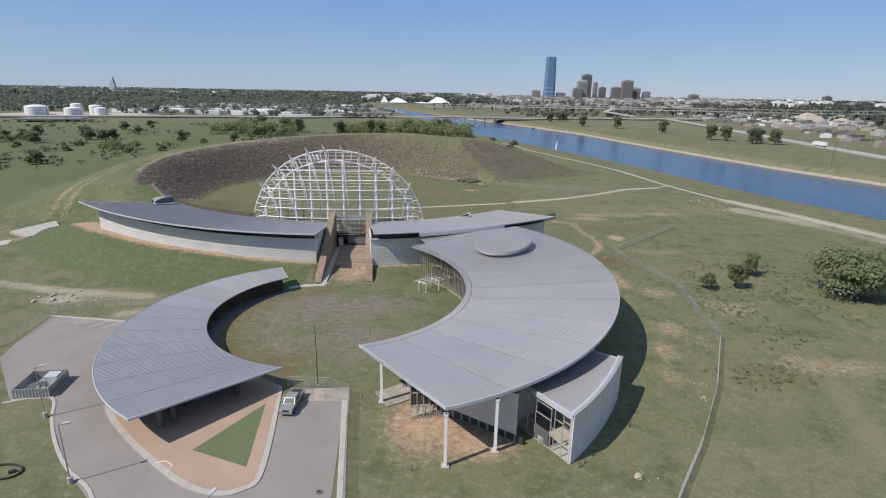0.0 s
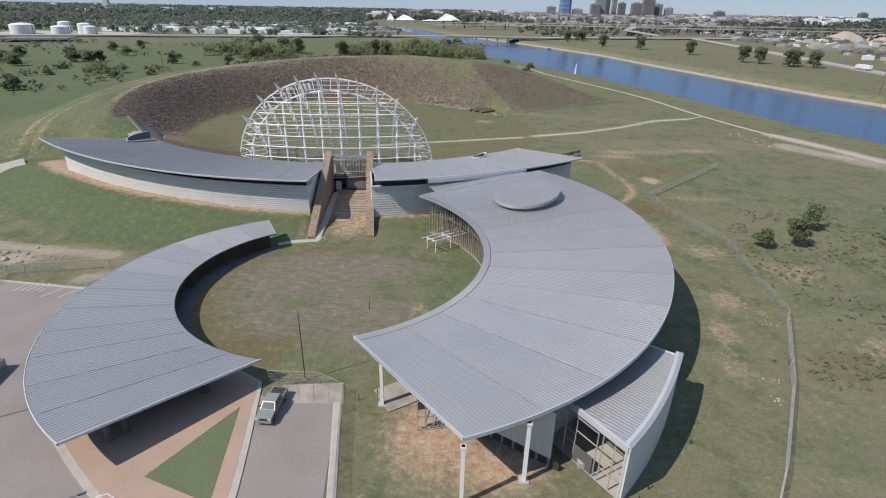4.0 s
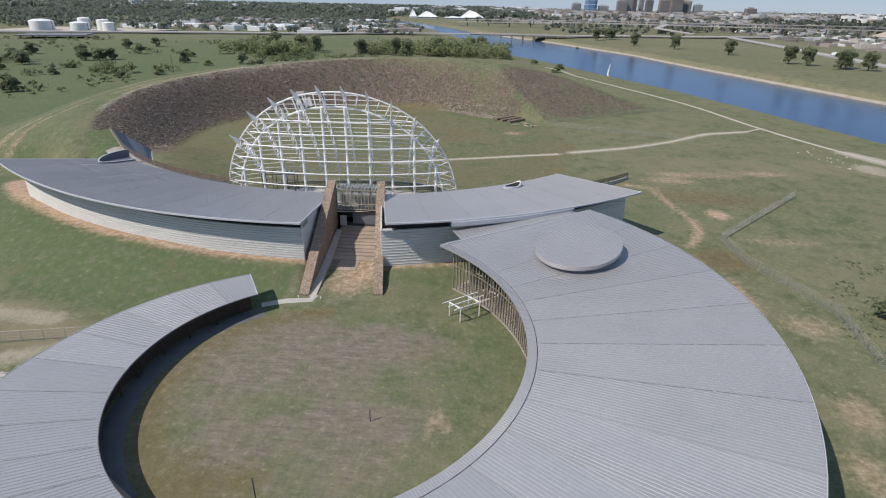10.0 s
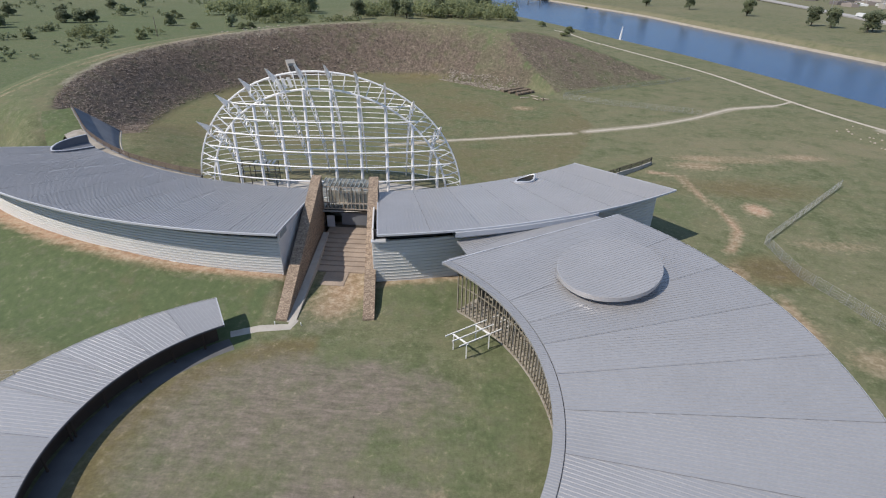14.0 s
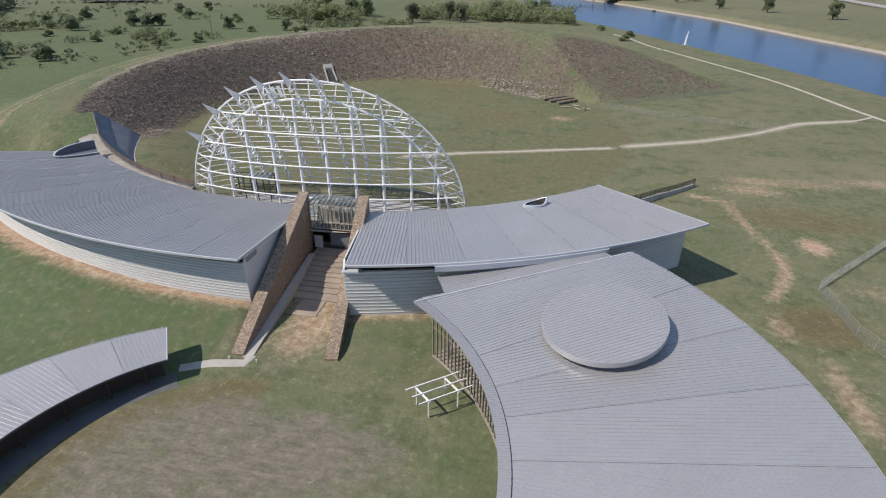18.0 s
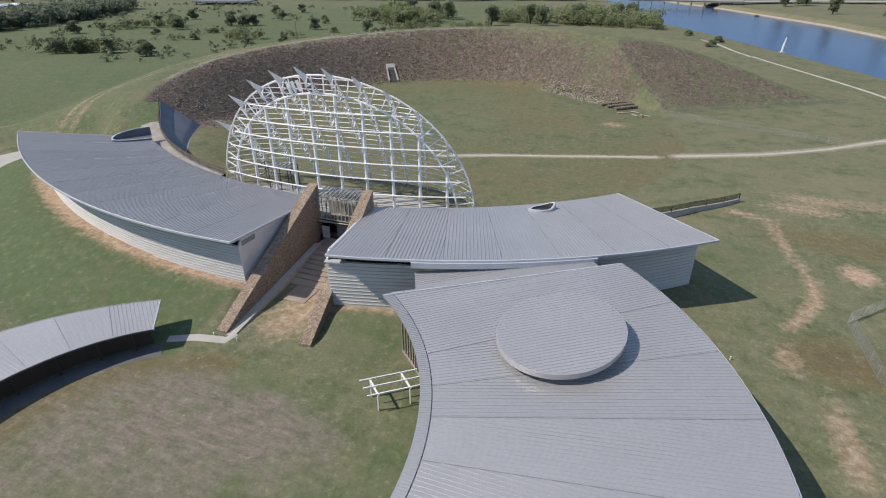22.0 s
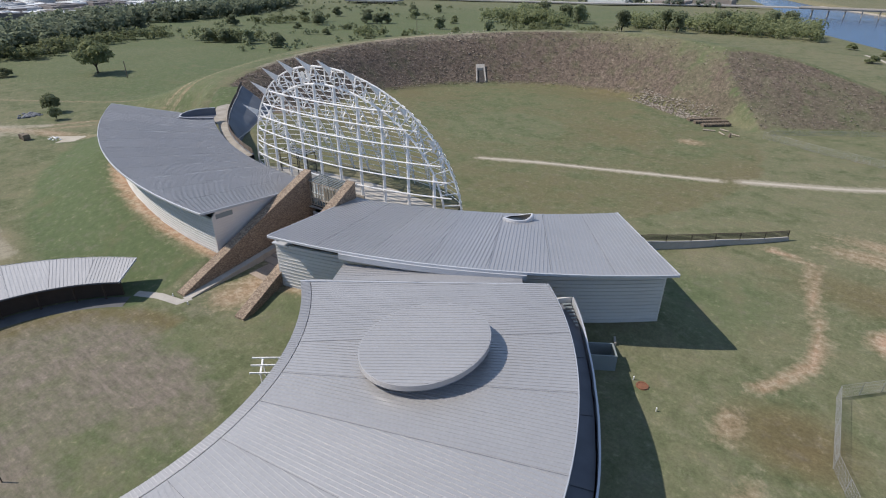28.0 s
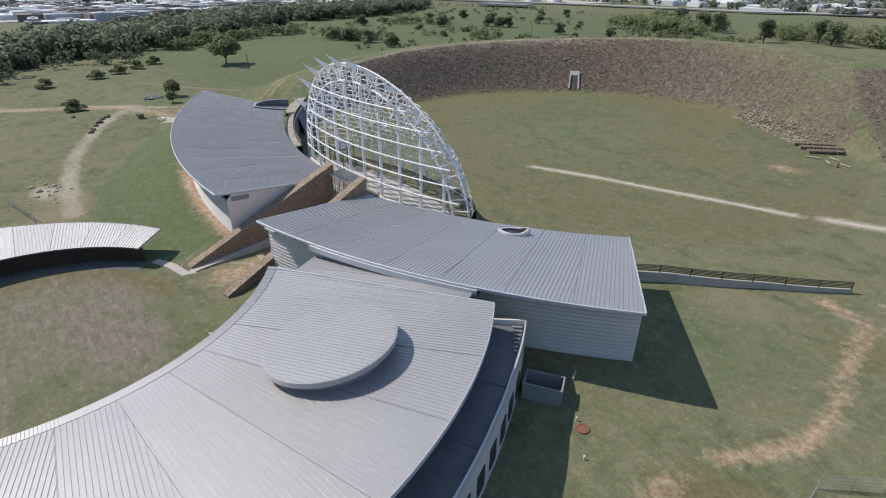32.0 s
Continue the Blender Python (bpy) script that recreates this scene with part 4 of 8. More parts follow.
curtain(museum, IN_C, IN_R + 1.6, 51, -20, 0.2, 7.0, 52, (0.25, 4.6, 6.9))
# added wall behind the framing; its dark colour stands for the unlit interior
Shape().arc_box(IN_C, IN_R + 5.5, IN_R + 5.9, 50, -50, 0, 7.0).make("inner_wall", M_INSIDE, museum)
Shape().arc_box(IN_C, IN_R + 1.4, IN_R + 1.9, -20, -46, 0, 7.0).make("wall", M_SIDING, museum)
Shape().arc_box(IN_C, IN_R + 1.45, IN_R + 6, 51, -60, 0.0, 0.18).make("floor_slab", M_OLDCONC, museum)
# outer wall under the eave, with the lower strip of rooms outside it
Shape().arc_box(RING_C, RING_R - 3.4, RING_R - 3.0, 44, -56, 0, lambda t: 8.0 - 1.7 * max(0, t - 0.55) / 0.45).make("outer_wall", M_SIDING, museum)

# ---- the two entrance wings on one arc ----
def hall(r, a, z=0.0):
    """A place on the wings' arc: degrees from due south of its centre, eastward positive."""
    return Vector((HALL[0] + r * math.sin(radians(a)), HALL[1] - r * math.cos(radians(a)), z))


def wing_front(a):
    """Radius and height of the wings' front eave."""
    return float(np.interp(a, [-39.6, -21.3, 2.6, 10.45], [108.1, 107.4, 106.4, 107.1])), float(np.interp(a, [-39.6, -31, -21.3, -12, 2.6, 10.45], [12.5, 11.9, 11.3, 10.85, 10.35, 10.6]))


def wing_z(x, y):
    r = math.hypot(x - HALL[0], y - HALL[1])
    reach, top = wing_front(math.degrees(math.atan2(x - HALL[0], HALL[1] - y)))
    return top - (reach - r) * 0.112


def wing(name, label, a_in, a_out, rear, bays, dashes):
    """Roof from its inner end (by the stone walls) to its tip; rear: degrees and radii of its back edge."""
    w = thing(name, label, "building")
    n = bays * 4
    tail = (rear[0][0], rear[-1][0])
    rear = sorted(rear)
    front, back = [], []
    for k in range(n + 1):
        t = k / n
        a = a_in + (a_out - a_in) * t
        front.append(hall(wing_front(a)[0], a))
        a = tail[0] + (tail[1] - tail[0]) * t
        back.append(hall(float(np.interp(a, [q[0] for q in rear], [q[1] for q in rear])), a))
    top = lambda p: Vector((p.x, p.y, wing_z(p.x, p.y)))
    for b in range(bays):
        f, g = [top(p) for p in front[b * 4: b * 4 + 5]], [top(p) for p in back[b * 4: b * 4 + 5]]
        sheet(f, g, g[0] - f[0], 0.50, w, rib=0.05, high=0.075)
        if b and dashes:
            joint_line(f[0], g[0], 0.03, 0.42, w)
            joint_line(f[1].lerp(f[0], 0.4), g[1].lerp(g[0], 0.4), 0.40, 0.78, w)
        elif b:
            joint_line(f[0], g[0], 0.02, 0.97, w)
    fas = Shape()
    fas.band([[tuple(p + (p - Vector((*HALL, 0))).normalized() * e + Vector((0, 0, wing_z(p.x, p.y) + h))) for e, h in ((0, 0.06), (0.12, 0.02), (0.12, -0.28), (-0.8, -0.3))] for p in front])
    fas.make("fascia", M_TRIM, w)
    for a, b in ((front[0], back[0]), (front[-1], back[-1])):
        Shape().beam((a.x, a.y, wing_z(a.x, a.y) - 0.12), (b.x, b.y, wing_z(b.x, b.y) - 0.12), 0.14, 0.36).make("end_fascia", M_TRIM, w)
    s = Shape()
    s.band([[(p.x, p.y, wing_z(p.x, p.y) - 0.32), (q.x, q.y, wing_z(q.x, q.y) - 0.3)] for p, q in zip(front, back)])
    s.make("soffit", M_PANEL, w)
    return w


def wing_wall(w, a0, a1, r0, r1, low0=1.6, low1=1.6, courses=15, drop=1.75):
    """A front wall of siding courses with thin projecting lips, from a0 (radius r0) to a1 (radius r1), a dark clerestory above and a plain back wall."""
    n = max(2, int(abs(a1 - a0) / 1.5))
    eave = lambda t: wing_front(a0 + (a1 - a0) * t)[1]
    low = lambda t: low0 + (low1 - low0) * t
    at = lambda t, e, z: hall(r0 + (r1 - r0) * t + e, a0 + (a1 - a0) * t, z)
    s = Shape().band([[at(i / n, e, z) for e, z in ((-0.3, -1.0), (-0.02, -1.0), (-0.02, low(i / n)), (-0.3, low(i / n)))] for i in range(n + 1)])
    s.make("plinth", M_CONC, w)
    for k in range(courses):
        s = Shape()
        rows = []
        for i in range(n + 1):
            base, top = low(i / n), eave(i / n) - drop
            z0, z1 = base + (top - base) * k / courses, base + (top - base) * (k + 1) / courses
            rows.append([at(i / n, e, z) for e, z in ((-0.3, z0), (0.0, z0), (0.01, z1 - 0.075), (0.065, z1 - 0.07), (0.065, z1 - 0.035), (-0.3, z1))])
        s.band(rows)
        for e in (0, n):
            s.f.append(tuple(e * 6 + q for q in (range(6) if e else range(5, -1, -1))))
        s.make("siding_course", M_SIDING, w)
    s = Shape().band([[at(i / n, e, eave(i / n) - d) for e, d in ((-1.2, drop + 0.3), (-0.9, drop + 0.3), (-0.9, 0.75), (-1.2, 0.75))] for i in range(n + 1)])
    s.make("clerestory", M_DARK, w)
    Shape().arc_box(HALL, 86.5, 87.0, a0 - 90, max(a1, -34.0) - 90, 0, lambda t: eave(t) - 2.75, 1.5).make("back_wall", M_SIDING, w)


L_IN, L_OUT = 2.7, -39.6
west = wing("west_wing", "long curved wing with grey seamed roof and white horizontal siding", L_IN, L_OUT, [(2.8, 83.0), (-3, 82.9), (-7, 83.1), (-13, 83.2), (-20, 83.4), (-27, 83.7), (-34.6, 84.3)], 11, True)
wing_wall(west, 2.4, -37.4, 104.5, 104.8, 1.6, 3.3)
R_IN, R_OUT = 10.45, 39.3
east = wing("east_wing", "curved wing with grey seamed roof and white siding", R_IN, R_OUT, [(10.4, 85.5), (40.3, 82.6)], 7, False)
wing_wall(east, 10.05, 39.5, 105.0, 103.5, 0.2, 0.2, 15, 2.2)
for w, a, r, back_a, sg in ((west, 2.4, 104.5, 2.4, 1), (west, -37.4, 104.8, -34.2, -1), (east, 10.05, 105.0, 10.05, -1), (east, 39.5, 103.5, 39.5, 1)):
    top = wing_front(a)[1]
    side = (hall(100, a + 0.1) - hall(100, a)).normalized() * 0.12 * sg
    pts = [hall(r, a, -1), hall(r, a, top - 1.75), hall(r - 0.9, a, top - 0.75), hall(86.6, back_a, wing_front(back_a)[1] - 2.75), hall(86.6, back_a, 0)]
    s = Shape()
    s.add([p - side for p in pts] + [p + side for p in pts], [(0, 1, 2, 3, 4), (9, 8, 7, 6, 5)] + [(k, k + 5, (k + 1) % 5 + 5, (k + 1) % 5) for k in range(5)])
    s.make("end_wall", M_ENDWALL, w)
    for k in range(1, 18):
        z = 0.8 + 0.45 * k
        u, v = hall(r + 0.1, a, z), hall(86.8, back_a, min(z, wing_front(back_a)[1] - 2.9))
        Shape().beam(u + side * 1.1, v + side * 1.1, 0.05, 0.03).make("lip", M_ENDWALL, w)
    if w is west and sg > 0:
        c0, c1 = hall(103.8, a, 8.75), hall(100.8, a, 8.55)
        Shape().beam(c0 + side * 1.2, c1 + side * 1.2, 0.10, 0.75).make("slot_window", M_PANEL, w)
# white cap at the inner top corner of the east wall
Shape().arc_box(HALL, 104.6, 105.5, 9.9 - 90, 11.4 - 90, 8.42, 8.60, 0.5).make("corner_cap", M_TRIM, east)


def scoop(tip, mouth, half, low, high, label):
    """A scoop-shaped roof hood: a rounded tip, a low side to the east, a side that rises towards the open mouth at the roof's rear edge."""
    t = thing("roof_cowl", label, "roof vent", (0, 0, 0))
    tip, mouth = Vector(tip), Vector(mouth)
    d = (mouth - tip).normalized()
    q = Vector((d.y, -d.x))
    n = 40
    skin, lining, rim = [], [], []
    for i in range(n + 1):
        f = 2 * i / n - 1                      # from the mouth's west corner round the tip to its east corner
        turn = f * math.pi / 2
        u = (1 - math.cos(turn)) * (1.0 if f > 0 else 1.22)
        p = tip.lerp(mouth, u) + q * half * math.sin(turn)
        h = low if f > 0 else low + (high - low) * math.sin(-turn) ** 1.2
        away = (q * (1 if f > 0 else -1) * min(1.0, abs(f) * 2.2) - d * max(0.0, 1 - abs(f) * 2.2)).normalized() * 0.16
        o, k = p + away, p - away
        zo, zk = wing_z(*o), wing_z(*k)
        skin.append([(o.x, o.y, zo - 0.3), (o.x, o.y, zo + h - 0.06)])
        rim.append([(o.x, o.y, zo + h - 0.06), (o.x, o.y, zo + h), (k.x, k.y, zo + h + 0.01), (k.x, k.y, zo + h - 0.1)])
        lining.append([(k.x, k.y, zo + h - 0.1), (k.x, k.y, zk + 0.02)])
    # outer skin in dark slate: the shade below the rim as colour
    Shape().band(skin).make("ring", M_SLATE_SHADE, t)
    Shape().band(rim).make("rim", M_TRIM, t)
    Shape().band(lining).make("lining", M_SLATE_SHADE, t)
    floor = [row[1] for row in lining]
    part("shaft", [(px, py, wing_z(px, py) + 0.10) for px, py, _ in floor], [tuple(range(len(floor)))], M_SLATE_SHADE, t)
    return t


scoop((-88.2, 74.2), (-85.7, 81.0), 2.0, 0.4, 1.75, "slate-grey scoop-shaped metal hood at the rear of the west roof")


def lens_cowl(x, y, long, wide, turn, high, label):
    """A pointed oval roof opening with a thick rounded rim."""
    z = wing_z(x, y)
    t = thing("roof_cowl", label, "roof vent", (x, y, z))
    ca, sa = math.cos(radians(turn)), math.sin(radians(turn))

    def point(a, k, up):
        px, py = (long * k + 0.1 * (k - 1)) * math.cos(a), wide * k * math.sin(a) * abs(math.sin(a)) ** 0.8
        px, py = ca * px - sa * py, sa * px + ca * py
        return (px, py, wing_z(x + px, y + py) - z + up)
    angles = [math.tau * i / 48 for i in range(49)]
    rise = lambda a: high * (0.62 + 1.3 * max(0.0, math.cos(a - 0.2)) ** 2)
    Shape().band([[point(a, 1.22, -0.1), point(a, 1.20, rise(a) * 0.85), point(a, 1.12, rise(a)), point(a, 1.02, rise(a)), point(a, 0.97, rise(a) * 0.9)] for a in angles]).make("rim", M_TRIM, t)
    Shape().band([[point(a, 0.97, rise(a) * 0.9), point(a, 0.95, 0.12)] for a in angles]).make("lining", M_INSIDE, t)
    # flat black sheet in place of a deep shaft, its darkness painted on
    part("shaft", [point(a, 0.96, 0.13) for a in angles[:-1]], [tuple(range(48))], M_DARKGLASS, t)


lens_cowl(4.9, 74.6, 2.0, 1.2, 32, 0.6, "pointed oval metal cowl with a dark opening on the east roof")

# ---- stone wedge walls, stairs and glazed lobby between the wings ----
def wedge(p0, p1, width, z0, z1):
    """A wall with a sloping top, thick to the east of the line from p0 (low, south) to p1."""
    p0, p1 = Vector(p0), Vector(p1)
    d = (p1 - p0).normalized()
    q = Vector((d.y, -d.x)) * width
    s = Shape()
    corners = [p0, p0 + q, p1 + q, p1]
    s.prism([tuple(c) for c in corners], -0.5, [z0, z0, z1, z1])
    ob = s.make("stone_wall", M_STONE)
    return tagged(ob, "tall wedge-shaped rubble stone wall flanking the entrance stairs", "wall", "entrance walls", "structure")


wedge((-31.5, 37.7), (-33.3, 65.4), 1.65, 0.35, 11.3)
wedge((-19.35, 39.0), (-23.2, 65.8), 1.65, 0.35, 11.3)
stairs = thing("entrance_stairs", "broad flight of tan concrete steps between the stone walls", "stairs")
treads = (0.0, 1.7, 2.9, 4.0, 5.3, 6.3, 7.6, 8.9, 10.4)
for k, run in enumerate(treads):
    y0 = 51.6 + run
    y1 = 51.6 + treads[k + 1] + 0.04 if k + 1 < len(treads) else 66.5
    xl, xr = -30.6 - (y0 - 51) * 0.06, -19.9 - (y0 - 51) * 0.14
    Shape().box(xl + 0.7, y0, -0.2, xr, y1, 0.21 * (k + 1)).make("step", M_STEP, stairs)
# low flat slab ahead of the first step, in the treads' brown
Shape().box(-27.9, 47.6, -0.2, -24.2, 51.6, 0.10).make("landing", M_STEP, stairs)
Shape().prism([(-29.85, 37.6), (-28.6, 37.6), (-30.1, 62.0), (-31.2, 62.0)], -0.2, [0.06, 0.06, 1.9, 1.9]).make("ramp", M_CONC, stairs)
lobby = thing("glazed_lobby", "glazed entrance lobby with pale mullions and sloping glass roof", "lobby")
Shape().box(-31.5, 64.4, 1.8, -23.0, 64.8, 2.2).make("sill", M_DARK, lobby)
for k in range(13):
    x = -31.4 + 8.7 * k / 12
    Shape().beam((x, 64.6, 5.4), (x, 64.6, 9.65), 0.10).make("mullion", M_ROCK, lobby)
    Shape().beam((x, 64.5, 9.75), (x, 67.6, 10.05), 0.12, 0.2).make("rafter", M_PANEL, lobby)
for z in (5.4, 6.6, 9.6):
    Shape().beam((-31.5, 64.6, z), (-22.6, 64.6, z), 0.14).make("transom", M_ROCK, lobby)
part("front_glass", [(-31.5, 64.7, 5.4), (-22.7, 64.7, 5.4), (-22.7, 64.7, 9.6), (-31.5, 64.7, 9.6)], [(0, 1, 2, 3)], M_GLASS, lobby)
part("roof_glass", [(-31.5, 64.6, 9.72), (-22.7, 64.6, 9.72), (-22.7, 67.6, 10.02), (-31.5, 67.6, 10.02)], [(0, 1, 2, 3)], M_SMOKE, lobby)
Shape().box(-31.5, 69.0, 1.9, -22.7, 69.3, 7.4).make("rear_wall", M_OLDCONC, lobby)
for k in range(9):
    x = -30.9 + 0.95 * k
    Shape().beam((x, 66.2, 5.2), (x + 0.5 * (-1) ** k, 66.6, 9.6), 0.11).make("stud", M_FRAME, lobby)
Shape().box(-28.4, 64.9, 1.9, -23.0, 65.1, 4.6).make("dark_panel", M_DARKCONC, lobby)
Shape().box(-31.0, 64.3, 1.9, -29.6, 64.5, 4.1).make("door", M_TRIM, lobby)
Shape().box(-31.5, 64.7, 4.6, -22.7, 67.5, 5.2).make("lintel", M_DARK, lobby)

# ---- terrace behind the wings and the steel lattice of the hall ----
ter, bank = Shape(), Shape()
edge = []
for k in range(37):
    a = -14.6 + k
    edge.append((a, 78.9 - 15.0 * math.sqrt(max(0.0, 1 - ((a - 3.4) / 18.8) ** 2))))
ter.band([[tuple(hall(86.9, a, 5.0)), tuple(hall(min(79.2, r + 7.5), a, 5.0))] for a, r in edge])
bank.band([[tuple(hall(min(79.2, r + 7.5), a, 5.0)), tuple(hall(r - 0.4, a, 4.9)), *[tuple(hall(r - d * max(0.12, (78.9 - r) / 15.0) ** 1.5, a, z)) for d, z in ((2.0, 3.9), (4.6, 2.2), (7.6, 0.4), (8.6, -0.3))]] for a, r in edge])
tagged(ter.make("terrace", M_CONC), "tan concrete terrace behind the entrance wings", "terrace", kind="structure")
bank_ob = tagged(bank.make("grass_bank", M_GROUND, None, "", True), "grassy bank under the back of the steel hall", "ground", kind="structure")
for layer, value in (("cover", (0.05, 0.42, 0.0, 0.12)), ("wear", (0.0, 0.12, 0.0, 1.0))):
    at = bank_ob.data.color_attributes.new(layer, "FLOAT_COLOR", "POINT")
    at.data.foreach_set("color", np.tile(np.array(value, np.float32), len(bank_ob.data.vertices)))

lattice = thing("hall_lattice", "unglazed white steel lattice of a half-dome hall with pointed fins", "steel frame")
FR, A_MID, A_STEP = 79.5, 3.55, 3.37
ZC, R_TOP, R_LOW = 2.9, 25.05, 22.1
PER = math.degrees(1 / FR)


def arch(radius, t):
    """A point on the front arch: t in degrees from its east foot."""
    return hall(FR, A_MID - 0.15 + PER * 1.048 * radius * math.cos(radians(t)), ZC + radius * math.sin(radians(t)))


def shell(s, z, deep=13.3):
    """A point on the back shell, which bows out behind the arch: s metres east of the middle, at height z."""
    h = min(1.0, max(0.0, (z - ZC) / R_TOP))
    w = R_TOP * math.sqrt(max(1e-6, 1 - h * h))
    return hall(FR - deep * (1 - h**1.8) * math.sqrt(max(0.0, 1 - (s / w) ** 2)), A_MID - 0.15 + PER * 1.048 * s, z)


for rad, w in ((R_TOP, 0.32), (R_LOW, 0.38)):
    Shape().tube([arch(rad, t) for t in range(0, 181, 5)], w, 6, (0, 1, 0)).make("arch_chord", M_WHITE, lattice)
for t in range(4, 180, 5):
    Shape().beam(arch(R_LOW, t), arch(R_TOP, t), 0.16, up=(0, 1, 0)).make("arch_web", M_WHITE, lattice)
for k in range(10):
    a = 3.3 + 3.42 * (k - 4.5)
    s = (a - A_MID + 0.15) / PER / 1.048
    top = ZC + math.sqrt(R_LOW**2 - min(s * s, R_LOW**2 * 0.93))
    Shape().beam(hall(FR, a, 4.9), hall(FR, a, top), 0.56, sides=10).make("column", M_WHITE, lattice)
    # fin: a pointed blade that carries the truss on over the front
    zt = ZC + math.sqrt(R_TOP**2 - min(s * s, R_TOP**2 * 0.9))
    tip = hall(82.75, a - 0.1, (18.9, 24.0, 27.0, 28.8, 29.7, 29.65, 28.65, 26.75, 23.6, 18.9)[k])
    base0, base1 = hall(FR + 0.85, a, zt - 0.85), hall(FR + 0.3, a, zt + 0.1)
    side = (hall(FR, a + 1) - hall(FR, a)).normalized() * 0.2
    fin = Shape()
    fin.add([base0 - side, base1 - side, tip - side * 0.7, base0 + side, base1 + side, tip + side * 0.7], [(0, 1, 2), (5, 4, 3), (0, 2, 5, 3), (2, 1, 4, 5), (1, 0, 3, 4)])
    fin.make("fin", M_WHITE, lattice)
    # trussed rib of the back shell: two chords with zigzag bracing
    n = 15
    up = [shell(s, zt - 0.02 - (zt - 5.0) * (u / n)) for u in range(n + 1)]
    deep = 2.0
    ahead = (hall(FR + 1, a) - hall(FR, a)) * deep
    inner = [up[u] + ahead * (0.35 + 0.5 * u / n) * (1 - (u / n) ** 4) + Vector((0, 0, -deep * 0.9 * (1 - u / n) ** 0.8)) for u in range(n + 1)]
    Shape().tube(up, 0.22, 5, (1, 0, 0)).make("rib_chord", M_WHITE, lattice)
    Shape().tube(inner, 0.2, 5, (1, 0, 0)).make("rib_chord", M_WHITE, lattice)
    web = Shape().beam(base0, inner[0], 0.16)
    for u in range(n):
        web.beam(up[u], inner[u + 1] if u % 2 else inner[u], 0.15)
        web.beam(inner[u], up[u + 1], 0.15)
    web.make("rib_web", M_WHITE, lattice)
for k in range(7):
    z = 5.2 + 2.8 * k
    half = math.sqrt(max(0, R_TOP**2 - (z - ZC) ** 2)) - 0.3
    Shape().tube([hall(FR + 0.45, A_MID + PER * (-half + 2 * half * i / 20), z) for i in range(21)], 0.25, 6).make("hoop", M_WHITE, lattice)
# a few loose white plates still hanging under the top of the arch
for k in range(3):
    a = -1.5 + 0.75 * k
    s0 = (a - A_MID + 0.15) / PER / 1.048
    z = ZC + math.sqrt(R_TOP**2 - s0 * s0)
    Shape().beam(hall(FR - 1.3, a - 0.15, z - 2.7), hall(FR - 1.0, a - 0.45, z - 0.9), 0.62, 0.06, up=(0, -1, 0.2)).make("plate", M_WHITE, lattice)
for k in range(20):
    z = 5.6 + 1.14 * k
    half = math.sqrt(R_TOP**2 - (z - ZC) ** 2)
    Shape().tube([shell(half * math.sin(math.pi * i / 24), z) for i in range(-12, 13)], 0.125, 6).make("purlin", M_WHITE, lattice)

# ---- crescent canopy with the gatehouse under it ----
CAN_IN, CAN_IN_R = (-21.9, 14.23), 22.66
CAN_OUT, CAN_OUT_R = (-21.81, 5.81), 34.95
CAN_A0, CAN_A1 = 118.9, 241.5
canopy = thing("crescent_canopy", "crescent-shaped low building under a grey seamed metal roof", "building")


def can_in(t, e=0.0):
    return polar(CAN_IN, CAN_IN_R + 0.5 * t**4 + e, 128.1 + (263.0 - 128.1) * t, 3.2 + 0.25 * t)


def can_out(t, e=0.0):
    return polar(CAN_OUT, CAN_OUT_R + 0.65 * t**2 - 0.5 * math.sin(math.pi * t) + e, CAN_A0 + (CAN_A1 - CAN_A0) * t, 4.3 + 0.75 * t)


BAYS = 12
for k in range(BAYS):
    ins = [can_in((k + t / 6) / BAYS) for t in range(7)]
    outs = [can_out((k + t / 6) / BAYS) for t in range(7)]
    sheet(outs, ins, outs[-1] - ins[-1], 0.46, canopy)
    if k:
        joint_line(ins[0], outs[0], 0.03, 0.97, canopy, 0.03)
f = Shape()
f.band([[tuple(can_out(k / 50, e) + Vector((0, 0, h))) for e, h in ((0, 0.05), (0.1, 0.02), (0.1, -0.22), (-0.3, -0.22))] for k in range(51)])
f.make("fascia", M_TRIM, canopy)
# inner fascia, soffit and pillars: canopy shade sits in their dark colour
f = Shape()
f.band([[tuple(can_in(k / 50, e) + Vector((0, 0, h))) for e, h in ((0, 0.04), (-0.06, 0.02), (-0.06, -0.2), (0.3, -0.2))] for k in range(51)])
f.make("inner_fascia", M_SHADEWALL, canopy)
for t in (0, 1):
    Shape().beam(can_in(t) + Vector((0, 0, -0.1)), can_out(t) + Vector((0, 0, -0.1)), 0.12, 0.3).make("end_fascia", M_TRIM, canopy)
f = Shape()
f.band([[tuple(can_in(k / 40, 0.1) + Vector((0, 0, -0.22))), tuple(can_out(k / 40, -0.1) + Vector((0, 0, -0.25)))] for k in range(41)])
f.make("soffit", M_SHADEWALL, canopy)
f = Shape()
f.arc_box(CAN_IN, CAN_IN_R + 1.6, CAN_IN_R + 1.9, 130, 236, 0, lambda u: 2.95 + 0.2 * u)
f.make("wall", M_BROWN, canopy)
for t in (0.05, 0.12, 0.2, 0.28, 0.36, 0.44, 0.37, 0.6, 0.68):
    p = can_in(t, 0.7)
    Shape().beam((p.x, p.y, 0), (p.x, p.y, 3.2), 0.25, sides=8).make("post", M_BROWN, canopy)
